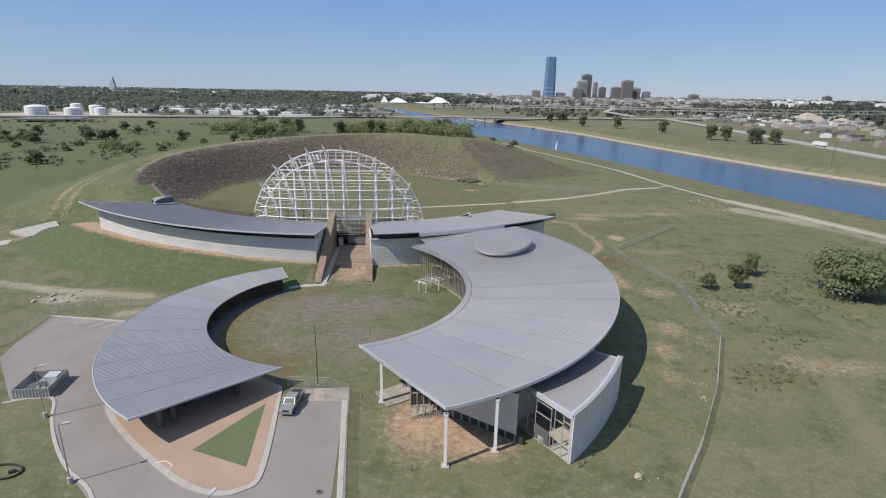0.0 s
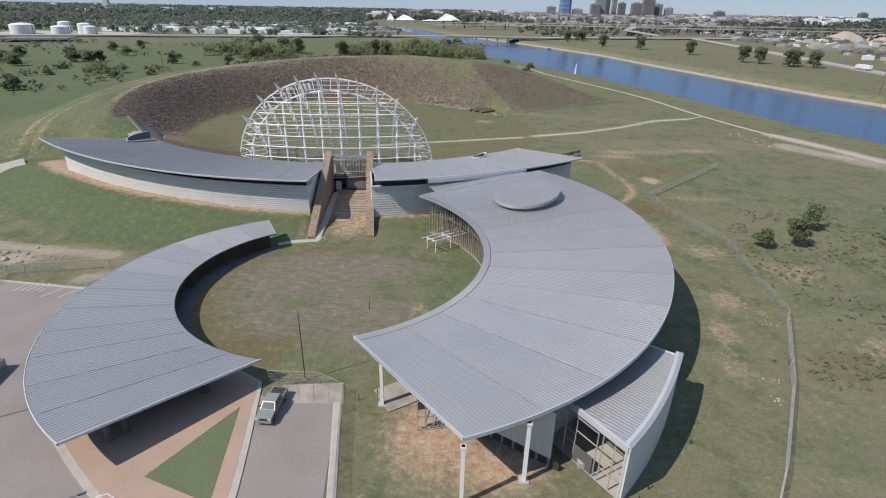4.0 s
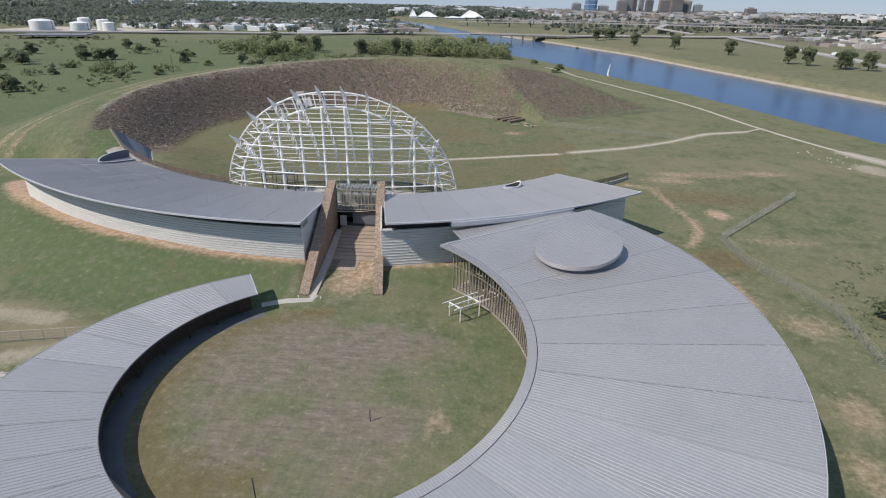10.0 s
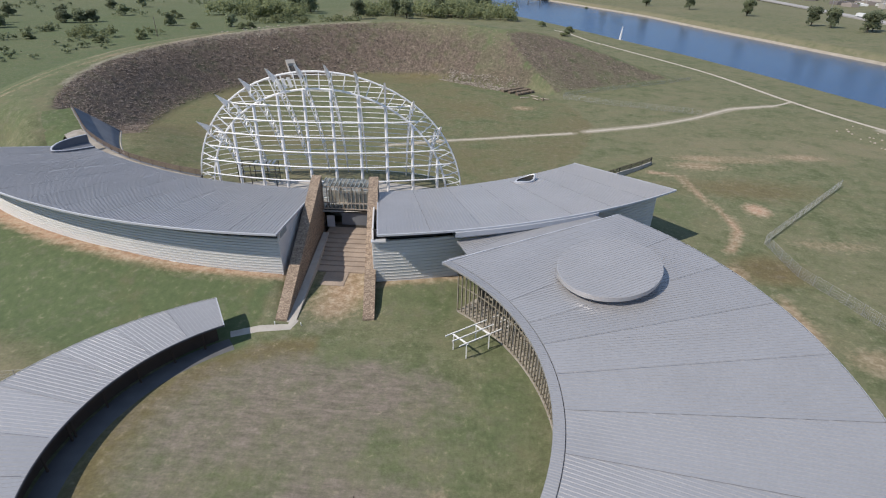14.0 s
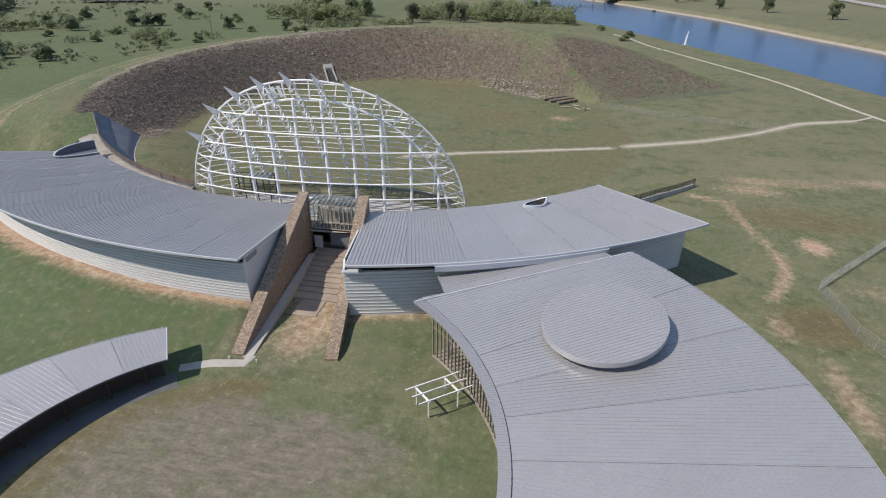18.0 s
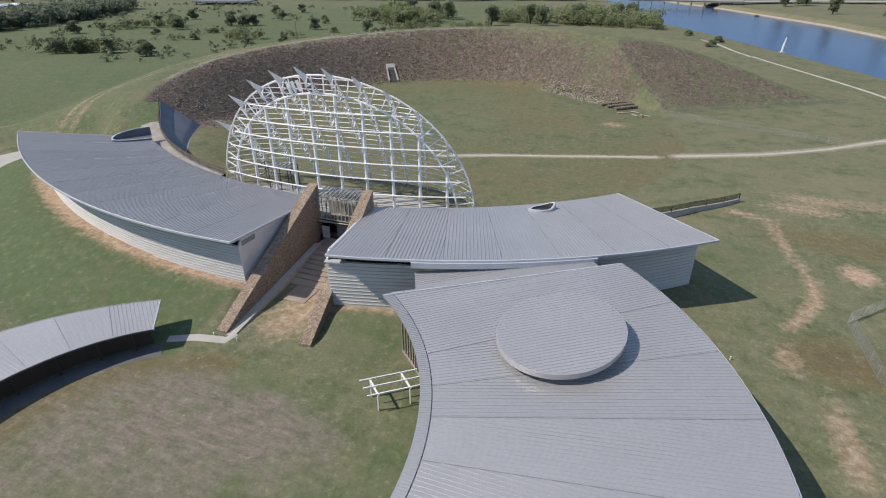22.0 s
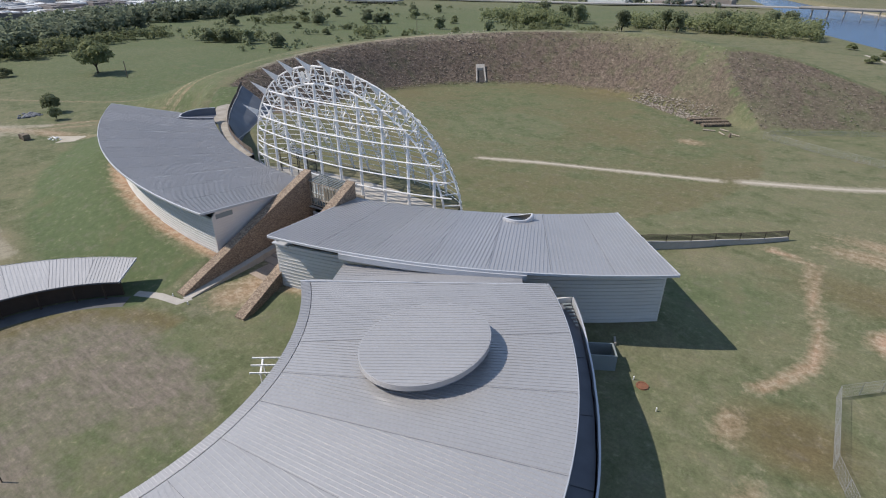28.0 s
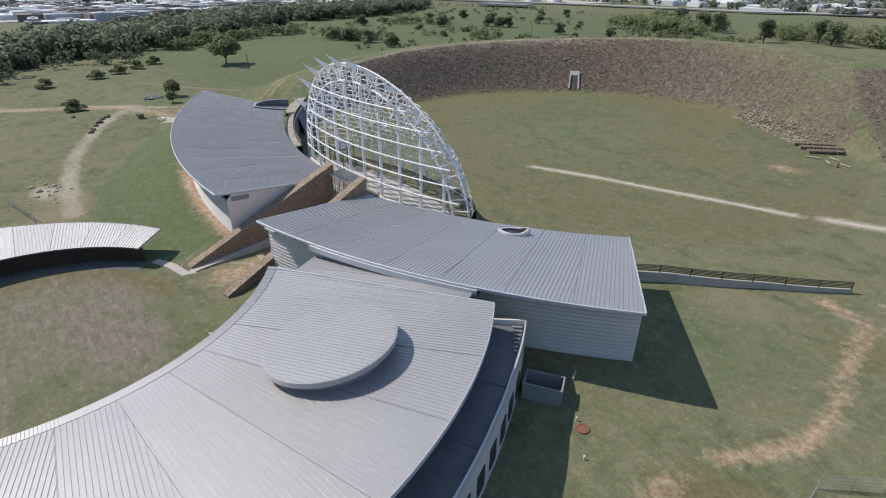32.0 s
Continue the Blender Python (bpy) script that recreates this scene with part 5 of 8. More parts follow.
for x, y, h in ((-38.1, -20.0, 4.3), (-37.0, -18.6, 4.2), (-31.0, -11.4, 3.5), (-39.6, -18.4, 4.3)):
    Shape().beam((x, y, 0), (x, y, h), 0.75, sides=12).make("pillar", M_SHADEWALL, canopy)
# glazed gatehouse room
Shape().prism([(-45, -12), (-36.5, -15.5), (-31.8, -9.5), (-40, -3)], 0, 0.9).make("room_base", M_SHADEWALL, canopy)
part("window", [(-36.5, -15.5, 0.9), (-31.8, -9.5, 0.9), (-31.8, -9.5, 3.5), (-36.5, -15.5, 3.8)], [(0, 1, 2, 3)], M_GLASS, canopy)
for k in range(6):
    p = Vector((-36.5, -15.5)).lerp(Vector((-31.8, -9.5)), k / 5)
    Shape().beam((p.x, p.y, 0.9), (p.x, p.y, 3.6), 0.09).make("mullion", M_GALV, canopy)
Shape().beam((-36.5, -15.5, 2.6), (-31.8, -9.5, 2.6), 0.09).make("transom", M_GALV, canopy)
Shape().beam((-36.5, -15.5, 3.75), (-31.8, -9.5, 3.5), 0.14).make("head", M_GALV, canopy)
# added dark block that gives the room behind the window its gloom
Shape().prism([(-46, -10), (-40.5, -14.5), (-35.5, -8.5), (-41, -4)], 0, 3.3).make("core", M_INSIDE, canopy)

# ---- paving ----
def slab(name, outline, top, material, label, category, low=-0.3):
    s = Shape()
    s.prism(outline, low, top)
    return tagged(s.make(name, material), label, category, kind="structure")


lot = [(-11.3, -60), (-12.3, -31), (-14.6, -11.9), (-21.9, -11.8), (-24, -11.6), (-50, -5), (-54, 13.6), (-77, 15.6), (-79, 16), (-77, 4), (-75.3, -2), (-64, -14), (-58.1, -12.7), (-53.4, -19.7), (-45.3, -28.6), (-39.7, -33.3), (-34, -60)]
slab("road", lot[::-1], 0.05, M_ASPH, "pinkish grey concrete drive and parking lot", "road")
plaza = [tuple(p) for p in curve([(-50.0, -10), (-48.9, -15.4), (-42.7, -21.8), (-32.1, -29.9), (-26.2, -32.4), (-22.6, -31.6), (-21.3, -28), (-24.2, -12), (-25, -9)], 6)] + [(-40, 0), (-50, -4)]
slab("plaza_kerb", plaza, 0.17, M_CONC, "pale concrete kerb round the plaza", "kerb")
inner = [tuple(p) for p in curve([(-49.3, -10), (-48.2, -14.9), (-42.2, -21.2), (-31.7, -29.2), (-26.2, -31.6), (-23.1, -30.9), (-22.1, -28), (-24.8, -12), (-25.4, -9)], 6)] + [(-40, 0), (-49.5, -4)]
slab("plaza", inner, 0.19, M_PLAZA, "tan paved plaza below the canopy", "plaza")
slab("lawn_bed", [(-31.7, -24.7), (-23.7, -27.6), (-25.9, -13.9)], 0.215, M_GRASSBED, "triangular mown lawn set in the plaza", "lawn")

# ---- museum end, annexes and courtyard things ----
end = thing("museum_end_wall", "white vertical-ribbed end wall with a low strip of dark windows", "wall")
a0, a1 = Vector((1.4, -15.6)), Vector((10.1, -21.3))
dirv = (a1 - a0).normalized()
for k in range(34):
    p = a0.lerp(a1, (k + 0.5) / 34)
    w = (a1 - a0).length / 34
    m = Matrix.Translation((p.x, p.y, 0)) @ Matrix.Rotation(math.atan2(dirv.y, dirv.x), 4, "Z")
    Shape().box(-w * 0.46, -0.06, 1.25, w * 0.46, 0.06, 7.3, m).make("siding_board", M_SIDING, end)
m = Matrix.Translation((a0.x, a0.y, 0)) @ Matrix.Rotation(math.atan2(dirv.y, dirv.x), 4, "Z")
Shape().box(0, 0.07, 0, (a1 - a0).length, 0.3, 7.35, m).make("backing", M_PANEL, end)
for k in range(8):
    x = 0.6 + k * 1.4
    Shape().box(x, -0.02, 0.15, x + 1.05, 0.06, 1.1, m).make("window", M_DARK, end)
# open glazed bay beside it
bay = thing("glazed_bay", "unfinished glazed bay with slanting tan framing", "window wall")
b0, b1 = Vector((-4.3, -16.6, 0)), Vector((1.2, -15.6, 0))
for k in range(7):
    p = b0.lerp(b1, k / 6)
    Shape().beam((p.x, p.y, 0), (p.x, p.y, 7.0), 0.14).make("mullion", M_ROCK, bay)
for z in (0.1, 2.0, 4.2, 6.9):
    Shape().beam((b0.x, b0.y, z), (b1.x, b1.y, z), 0.13).make("transom", M_ROCK, bay)
for k in range(4):
    p, q = b0.lerp(b1, 0.15 + k * 0.2), b0.lerp(b1, 0.45 + k * 0.17)
    Shape().beam((p.x, p.y + 0.6, 0.1), (q.x, q.y + 0.6, 6.8), 0.12).make("brace", M_ROCK, bay)
Shape().prism([(-4.0, -16.2), (1.4, -15.3), (1.4, -9), (-4.2, -10)], 0, 0.1).make("floor_slab", M_OLDCONC, bay)
# wall added behind the bay, coloured dark as the unlit inside
Shape().prism([(-4.6, -13.2), (1.3, -12.2), (1.3, -11.9), (-4.6, -12.9)], 0.1, 6.6).make("inner_wall", M_INSIDE, bay)
# tall posts under the roof corner
for x, y, z in ((0.75, -26.3, 7.5), (7.2, -23.2, 7.8), (-8.9, -12.4, 7.4), (-5.2, -8.8, 7.3)):
    c = thing("roof_post", "tall square white steel post under the roof edge", "post", (x, y, 0), "roof posts")
    Shape().box(-0.19, -0.19, 0.1, 0.19, 0.19, z).make("shaft", M_WHITE, c)
    Shape().box(-0.5, -0.5, -0.1, 0.5, 0.5, 0.14).make("footing", M_CONC, c)
    Shape().box(-0.26, -0.26, z - 0.25, 0.26, 0.26, z).make("cap", M_WHITE, c)


def on_outer(r, a, z=0.0):
    return polar(RING_C, r, a, z)


annex = thing("glazed_annex", "curved white-clad annex with ribbed roof and glazed end", "building")
AN = [(-54.6, 56.9), (-49.5, 55.9), (-44.5, 54.9), (-39.5, 54.0), (-35.0, 53.3)]
wall = Shape()
rows = []
for i in range(17):
    a = -54.6 + 19.6 * i / 16
    r = float(np.interp(a, [q[0] for q in AN], [q[1] for q in AN]))
    rows.append((a, r))
n_board = 44
for k in range(n_board):
    aa = [-54.6 + 19.6 * (k + e) / n_board for e in (0.03, 0.97)]
    pts = [on_outer(float(np.interp(a, [q[0] for q in AN], [q[1] for q in AN])), a) for a in aa]
    ins = [on_outer(float(np.interp(a, [q[0] for q in AN], [q[1] for q in AN])) - 0.14, a) for a in aa]
    Shape().prism([pts[0][:2], pts[1][:2], ins[1][:2], ins[0][:2]], 0, 6.9).make("siding_board", M_SIDING, annex)
back = [on_outer(r - 0.16, a) for a, r in rows]
inn = [on_outer(RING_R - 3.0, a) for a, r in rows]
Shape().band([[(p.x, p.y, 0), (p.x, p.y, 7.0), (on_outer(r - 0.8, a).x, on_outer(r - 0.8, a).y, 7.0), (on_outer(r - 0.8, a).x, on_outer(r - 0.8, a).y, 6.4)] for p, (a, r) in zip(back, rows)]).make("parapet", M_TRIM, annex)
Shape().band([[(*on_outer(r + 0.06, a)[:2], 6.88), (*on_outer(r + 0.06, a)[:2], 7.06), (*on_outer(r - 0.42, a)[:2], 7.04), (*on_outer(r - 0.42, a)[:2], 6.6)] for a, r in rows]).make("coping", M_RIB, annex)
arow = [on_outer(r - 0.8, a) for a, r in rows]
lift = lambda p: Vector((p.x, p.y, 6.55 + 0.02 * (math.hypot(p.x - RING_C[0], p.y - RING_C[1]) - 50)))
sheet([lift(p) for p in arow], [lift(p) for p in inn], arow[8] - inn[8], 0.45, annex)
e0, e1 = inn[0], back[0]
def end_at(u, z, inset=0.0):
    p = e0.lerp(e1, u)
    return Vector((p.x - 0.45 * inset, p.y + 0.9 * inset, z))


# open end: white frame round it, bare steel studs and rails, a grey leaf and the concrete floor behind
for u in (0.26, 0.40, 0.67, 0.73, 0.87):
    Shape().beam(end_at(u, 0, 0.15), end_at(u, 6.4, 0.15), 0.10).make("mullion", M_CONC, annex)
for z, u, v in ((5.9, 0.26, 0.67), (4.2, 0.40, 0.67), (3.6, 0.26, 0.40), (2.4, 0.26, 0.40), (1.0, 0.2, 0.26), (4.9, 0.73, 0.87), (3.3, 0.67, 0.97), (2.0, 0.73, 0.97), (5.4, 0.87, 0.97), (0.1, 0.08, 0.97)):
    Shape().beam(end_at(u, z, 0.15), end_at(v, z, 0.15), 0.09).make("transom", M_CONC, annex)
Shape().beam(end_at(0.0, 6.72), end_at(1.0, 6.72), 0.34, 0.68).make("head_band", M_TRIM, annex)
Shape().beam(end_at(0.985, 0), end_at(0.985, 6.4), 0.26).make("jamb", M_SIDING, annex)
Shape().beam(end_at(0.05, 0), end_at(0.05, 6.4), 0.55, 0.4).make("jamb", M_PANEL, annex)
Shape().prism([tuple(end_at(0.02, 0)[:2]), tuple(end_at(0.98, 0)[:2]), tuple(on_outer(rows[5][1] - 0.4, rows[5][0])[:2]), tuple(inn[5][:2])], 0, 0.12).make("floor_slab", M_CONC, annex)
Shape().beam(inn[5].lerp(back[5], 0.02) + Vector((0, 0, 3)), inn[5].lerp(back[5], 0.97) + Vector((0, 0, 3)), 0.2, 6.4).make("inner_wall", M_PANEL, annex)
Shape().beam(end_at(0.40, 1.2, 0.3), end_at(0.66, 1.2, 0.3), 0.1, 2.2).make("door", M_WALK, annex)
Shape().box(end_at(0.75, 0, 2.4).x - 0.7, end_at(0.75, 0, 2.4).y - 0.5, 0.12, end_at(0.75, 0, 2.4).x + 0.7, end_at(0.75, 0, 2.4).y + 0.5, 0.9).make("crate", M_CONC, annex)
q0, q1 = inn[16], back[16]
Shape().prism([tuple(q0[:2]), tuple(q1[:2]), tuple((q1 + Vector((-0.2, -0.3, 0)))[:2]), tuple((q0 + Vector((-0.2, -0.3, 0)))[:2])], 0, 6.6).make("end_wall", M_SIDING, annex)

lean = thing("service_annex", "low curved service strip with pale parapet and flat roof darkened for shade", "building")


def strip_r(a):
    return float(np.interp(a, [8, 18, 24, 30, 37, 47], [51.6, 52.0, 52.0, 52.15, 52.65, 54.0]))


def strip_top(a):
    return float(np.interp(a, [8, 20, 47], [6.3, 6.6, 7.5]))


SA = [8 + 39 * k / 30 for k in range(31)]
# flat roof in dark slate: the main roof's shade put into its colour
Shape().band([[on_outer(RING_R - 3.2, a, strip_top(a) - 0.55), on_outer(strip_r(a) - 0.3, a, strip_top(a) - 0.75)] for a in SA]).make("flat_roof", M_SLATE_SHADE, lean)
Shape().band([[on_outer(strip_r(a) + e, a, strip_top(a) + h) for e, h in ((0.05, -0.9), (0.05, 0.0), (-0.14, 0.02), (-0.14, -0.9))] for a in SA]).make("parapet", M_TRIM, lean)
Shape().band([[on_outer(strip_r(a), a, 0), on_outer(strip_r(a), a, strip_top(a) - 0.6)] for a in SA]).make("wall", M_SIDING, lean)
for k in range(9):
    a = 42 - k * 3.6
    p, q = on_outer(strip_r(a) + 0.05, a), on_outer(strip_r(a - 1.8) + 0.05, a - 1.8)
    Shape().beam((p.x, p.y, 2.6), (q.x, q.y, 2.6), 0.12, 2.6).make("window", M_DARKGLASS, lean)
for k in range(3):
    a = 36 - 9 * k
    Shape().beam(on_outer(RING_R - 2, a, strip_top(a) - 0.52), on_outer(strip_r(a) - 0.4, a, strip_top(a) - 0.7), 0.06, 0.05).make("seam", M_GAP, lean)
for a in (47.0, 8.0):
    p, q = on_outer(RING_R - 3.2, a), on_outer(strip_r(a) + 0.04, a)
    t = (q - p).normalized()
    nn = Vector((-t.y, t.x, 0)) * 0.12
    s = Shape()
    s.prism([tuple((p - nn)[:2]), tuple((q - nn)[:2]), tuple((q + nn)[:2]), tuple((p + nn)[:2])], 0, strip_top(a) - 0.02)
    s.make("end_wall", M_SIDING, lean)
# boards take the grey panel colour in place of the shade on them
for k in range(7):
    a = 46.2 - 0.75 * k
    Shape().beam(on_outer(strip_r(a) - 1.5 + 0.12 * k, a, strip_top(a) - 0.45), on_outer(strip_r(a) - 0.4, a, strip_top(a) - 0.5), 0.3, 0.1).make("roof_board", M_PANEL, lean)
box = thing("bin_enclosure", "open-topped service enclosure, its pale walls greyed for the building's shade", "enclosure", (24.8, 59.4, 0))
mm = Matrix.Rotation(radians(31), 4, "Z")
# pale walls coloured mid-grey, so the building's shade is in the paint
for x0, y0, x1, y1 in ((-2.4, -1.3, 2.0, -1.12), (-2.4, 1.12, 2.0, 1.3), (-2.4, -1.12, -2.22, 1.12), (1.82, -1.12, 2.0, 1.12)):
    Shape().box(x0, y0, 0, x1, y1, 2.2, mm).make("wall", M_PANEL, box)
Shape().box(-2.22, -1.12, 0, 1.82, 1.12, 0.1, mm).make("floor", M_BROWN, box)
wall_b = Shape()
wall_b.prism([(25.5, 63.3), (25.75, 63.4), (23.45, 68.6), (23.2, 68.5)], -0.2, 1.0)
tagged(wall_b.make("screen_wall", M_CONC), "low pale wall beside a brown landing at the east wing", "wall", kind="structure")
tagged(Shape().prism([(21.0, 61.2), (25.5, 63.35), (23.2, 68.5), (19.0, 66.5)], -0.2, 0.12).make("service_landing", M_BROWN), "dark brown service landing between the wing and the museum", "paving", kind="structure")

# light boxed eave of the east wing, and the strip of roof that closes the gap between it and the museum
Shape().band([[tuple(hall(r, 16.5 + 13.0 * k / 26, z)) for r, z in ((105.2, 9.3), (106.9, 9.15), (107.32, 9.5), (107.36, 10.28), (106.9, 10.36))] for k in range(27)]).make("eave_box", M_TRIM, east)
c0, c1 = roof_in(56.3, 1.22), roof_out(46.1)
near_edge, far_edge = [], []
for k in range(25):
    u = 0.10 + 0.80 * k / 24
    p = c0.lerp(c1, u)
    q = hall(106.6, 16.7 + 12.5 * k / 24, p.z)
    near_edge.append(p)
    far_edge.append(Vector((q.x, q.y, min(p.z + 0.12, 9.75))))
sheet(near_edge, far_edge, roof_out(OUT_A[1]) - roof_in(IN_A[1], 1.22), 0.43, museum)

# white entrance trellis
tr = thing("entrance_trellis", "white steel trellis standing before the glazed courtyard wall", "trellis")
O, U, V = Vector((-7.25, 33.3, 2.55)), Vector((5.35, 4.1, 0)), Vector((1.95, -1.85, 0))
for k in range(3):
    p = O + V * (k / 2)
    Shape().beam(p, p + U, 0.13, 0.16).make("rail", M_WHITE, tr)
    Shape().beam(p + U * 1.12, p + U * 1.45, 0.13, 0.16).make("rail", M_WHITE, tr)
for f in (0.18, 0.72, 1.3):
    Shape().beam(O + U * f - V * 0.05 + Vector((0, 0, -0.12)), O + U * f + V * 1.05 + Vector((0, 0, -0.12)), 0.2, 0.12).make("crossbar", M_WHITE, tr)
for f, g in ((0.18, 0.05), (0.18, 0.95), (0.72, 0.05), (0.72, 0.95)):
    p = O + U * f + V * g
    Shape().beam((p.x, p.y, 0), (p.x, p.y, 2.4), 0.14).make("post", M_WHITE, tr)

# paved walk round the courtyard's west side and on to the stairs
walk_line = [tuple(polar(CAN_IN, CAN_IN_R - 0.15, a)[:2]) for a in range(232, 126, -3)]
# the walk's colour carries the canopy's cast shade as well as its own grey
strip("courtyard_walk", walk_line, [3.4] * len(walk_line), M_WALK, 0.07, "dark concrete walk along the canopy, shade put into its colour", "walk")
strip("entry_walk", [(-36.5, 34.2), (-33, 35.8), (-29.2, 36.6), (-29.0, 38.2)], 1.6, M_CONC, 0.09, "pale concrete walk to the entrance ramp", "walk")

# retaining wall and walk that rise to the mound, with brown railing
def climb(a):
    return float(np.interp(a, [-55.4, -50, -44, -37, -28, -12], [11.2, 9.6, 8.4, 8.0, 7.8, 7.6]))


def wall_r(a):
    return float(np.interp(a, [-55.4, -50, -44, -37, -28, -12], [82.1, 81.3, 81.2, 81.0, 81.2, 81.4]))


ramp = Shape()
ret = Shape()
angs = [-55.4 + 41.4 * k / 46 for k in range(47)]
ramp.band([[tuple(hall(wall_r(a) + float(np.interp(a, [-55.4, -50, -47, -45.5, -38, -34, -28], [0.5, 0.6, 1.0, 4.2, 4.2, 2.4, 2.0])), a, climb(a) - 0.1)), tuple(hall(wall_r(a) - 0.2, a, climb(a)))] for a in angs])
tagged(ramp.make("terrace_walk", M_OLDCONC), "pale concrete walk rising behind the west wing", "walk", kind="structure")
ret.band([[tuple(hall(wall_r(a) + 0.2, a, climb(a) + 0.15)), tuple(hall(wall_r(a) - 0.25, a, climb(a) + 0.15)), tuple(hall(wall_r(a) - 0.25, a, -2.0))] for a in angs])
tagged(ret.make("retaining_wall", M_DARKCONC), "tall dark curved retaining wall at the mound's end", "wall", kind="structure")

brow = Shape()
brow.band([[tuple(hall(wall_r(a) + 0.3, a, climb(a) - 0.02)), *[tuple(Vector((*hall(wall_r(a) + e, a)[:2], max(climb(a) - 0.12, float(land(*hall(wall_r(a) + e, a)[:2])) + 0.06)))) for e in (2.4, 4.5)], tuple(Vector((*hall(wall_r(a) + 8.0, a)[:2], float(land(*hall(wall_r(a) + 8.0, a)[:2])) - 0.15)))] for a in angs if a < -44.5])
tagged(brow.make("bank_top", M_GROUND, None, "", True), "grassy top of the bank behind the retaining wall", "ground", kind="structure")


def railing(name, label, line, high=1.1, rails=5, step=2):
    t = thing(name, label, "railing")
    for k in range(rails):
        z = high * (0.25 + 0.75 * k / (rails - 1))
        Shape().tube([Vector(p) + Vector((0, 0, z)) for p in line], 0.15 if k < rails - 1 else 0.18, 4).make("rail", M_BROWN, t)
    for p in line[::step]:
        Shape().beam(p, Vector(p) + Vector((0, 0, high + 0.06)), 0.12).make("post", M_BROWN, t)
    return t


railing("brown_railing", "brown steel railing along the retaining wall", [hall(wall_r(a), a, climb(a) + 0.1) for a in angs], 1.2, 6, 3)
low_r = lambda a: float(np.interp(a, [38, 45, 55, 63.4], [82.0, 81.2, 83.0, 86.2]))
low = Shape()
la = [38 + 25.4 * k / 24 for k in range(25)]
lt = lambda a: 1.9 - 1.3 * (a - 38) / 25.4
low.band([[tuple(hall(low_r(a) + 0.25, a, -1)), tuple(hall(low_r(a) + 0.25, a, lt(a))), tuple(hall(low_r(a) - 0.25, a, lt(a))), tuple(hall(low_r(a) - 0.25, a, -1))] for a in la])
low.f += [(0, 1, 2, 3), (99, 98, 97, 96)]
tagged(low.make("ramp_wall", M_CONC), "low pale concrete wall curving off the east wing", "wall", kind="structure")
railing("brown_railing", "brown steel railing on the low ramp wall", [hall(low_r(a), a, lt(a)) for a in la], 1.25, 5, 3)

# paved slope that fans out from the retaining wall down to the field, with its raised edge against the mound
paved = Shape()
fan = [-55.4 + 22.4 * k / 20 for k in range(21)]
paved.band([[tuple(hall(wall_r(a) - 0.2, a, climb(a) + 0.05)), *[tuple(hall(wall_r(a) - 0.2 + (float(paved_foot(a)) - wall_r(a) + 0.2) * u, a, climb(a) + 0.05 - (climb(a) - 3.9) * (u * 0.85 + 0.15 * u * u))) for u in (0.25, 0.5, 0.75, 1.0)], tuple(hall(float(paved_foot(a)) - 0.3, a, 2.5))] for a in fan])
tagged(paved.make("paved_slope", M_DARKCONC, None, "", True), "dark streaked concrete slope fanning down from the retaining wall", "slope", kind="structure")
kerb_line = Shape()
kerb_line.tube([hall(float(paved_foot(a)) - 0.1, a, 4.08) for a in fan], 0.34, 4)
tagged(kerb_line.make("slope_kerb", M_CONC), "pale concrete kerb round the foot of the dark slope", "kerb", kind="structure")
wing_top, wing_low = hall(82.1, -55.5), hall(73.0, -55.1)
dd = (wing_low - wing_top).normalized()
qq = Vector((dd.y, -dd.x, 0)) * 0.2
s = Shape()
s.prism([tuple((p + e)[:2]) for p, e in ((wing_top, -qq), (wing_top, qq), (wing_low, qq), (wing_low, -qq))][::-1], -1.0, [4.15, 4.15, 11.5, 11.5])
tagged(s.make("wing_wall", M_DARKCONC), "dark sloping edge wall between the paved slope and the mound", "wall", kind="structure")

# culvert portal in the mound
cul = thing("culvert_portal", "pale concrete culvert portal with two sloping wing walls", "culvert")
CA = 128.6


def at_cul(side, r):
    p = polar(FIELD, r, CA)
    return Vector((p.x + side * math.sin(radians(CA)), p.y - side * math.cos(radians(CA)), float(land(p.x, p.y))))


for sg in (-1, 1):
    rows = []
    for r in (64.5, 66.5, 68.5, 70.5):
        half = 2.1 - 0.05 * (r - 64.5)
        top = 0.75 + 0.06 * (r - 64.5)
        rows.append([at_cul(sg * half, r) + Vector((0, 0, -1)), at_cul(sg * half, r) + Vector((0, 0, top)), at_cul(sg * (half - 0.5), r) + Vector((0, 0, top)), at_cul(sg * (half - 0.5), r) + Vector((0, 0, -1))])
    s = Shape().band(rows)
    s.f += [(0, 1, 2, 3), (15, 14, 13, 12)]
    s.make("wing_wall", M_CONC, cul)
# throat: dark sheet on the slope, the opening's shade as colour
Shape().band([[at_cul(-1.5, r) + Vector((0, 0, h)), at_cul(1.5, r) + Vector((0, 0, h))] for r, h in ((64.5, 0.1), (66.5, 0.15), (69.2, 0.2))]).make("throat", M_INSIDE, cul)
Shape().band([[at_cul(-1.5, r) + Vector((0, 0, h)), at_cul(1.5, r) + Vector((0, 0, h))] for r, h in ((69.2, 0.1), (69.25, 1.0), (70.5, 1.1))]).make("head_wall", M_CONC, cul)

# tall pole in the courtyard entrance, lamps, pickup, enclosure
pole = thing("flag_pole", "tall slender dark pole at the courtyard gate", "pole", (-19.5, -8.3, 0))
Shape().tube([(0, 0, 0), (0, 0, 10.4)], [0.16, 0.10], 8, (0, 1, 0)).make("shaft", M_DARK, pole)
Shape().tube([(0, 0, 0), (0, 0, 0.2)], 0.4, 8, (0, 1, 0)).make("base", M_CONC, pole)


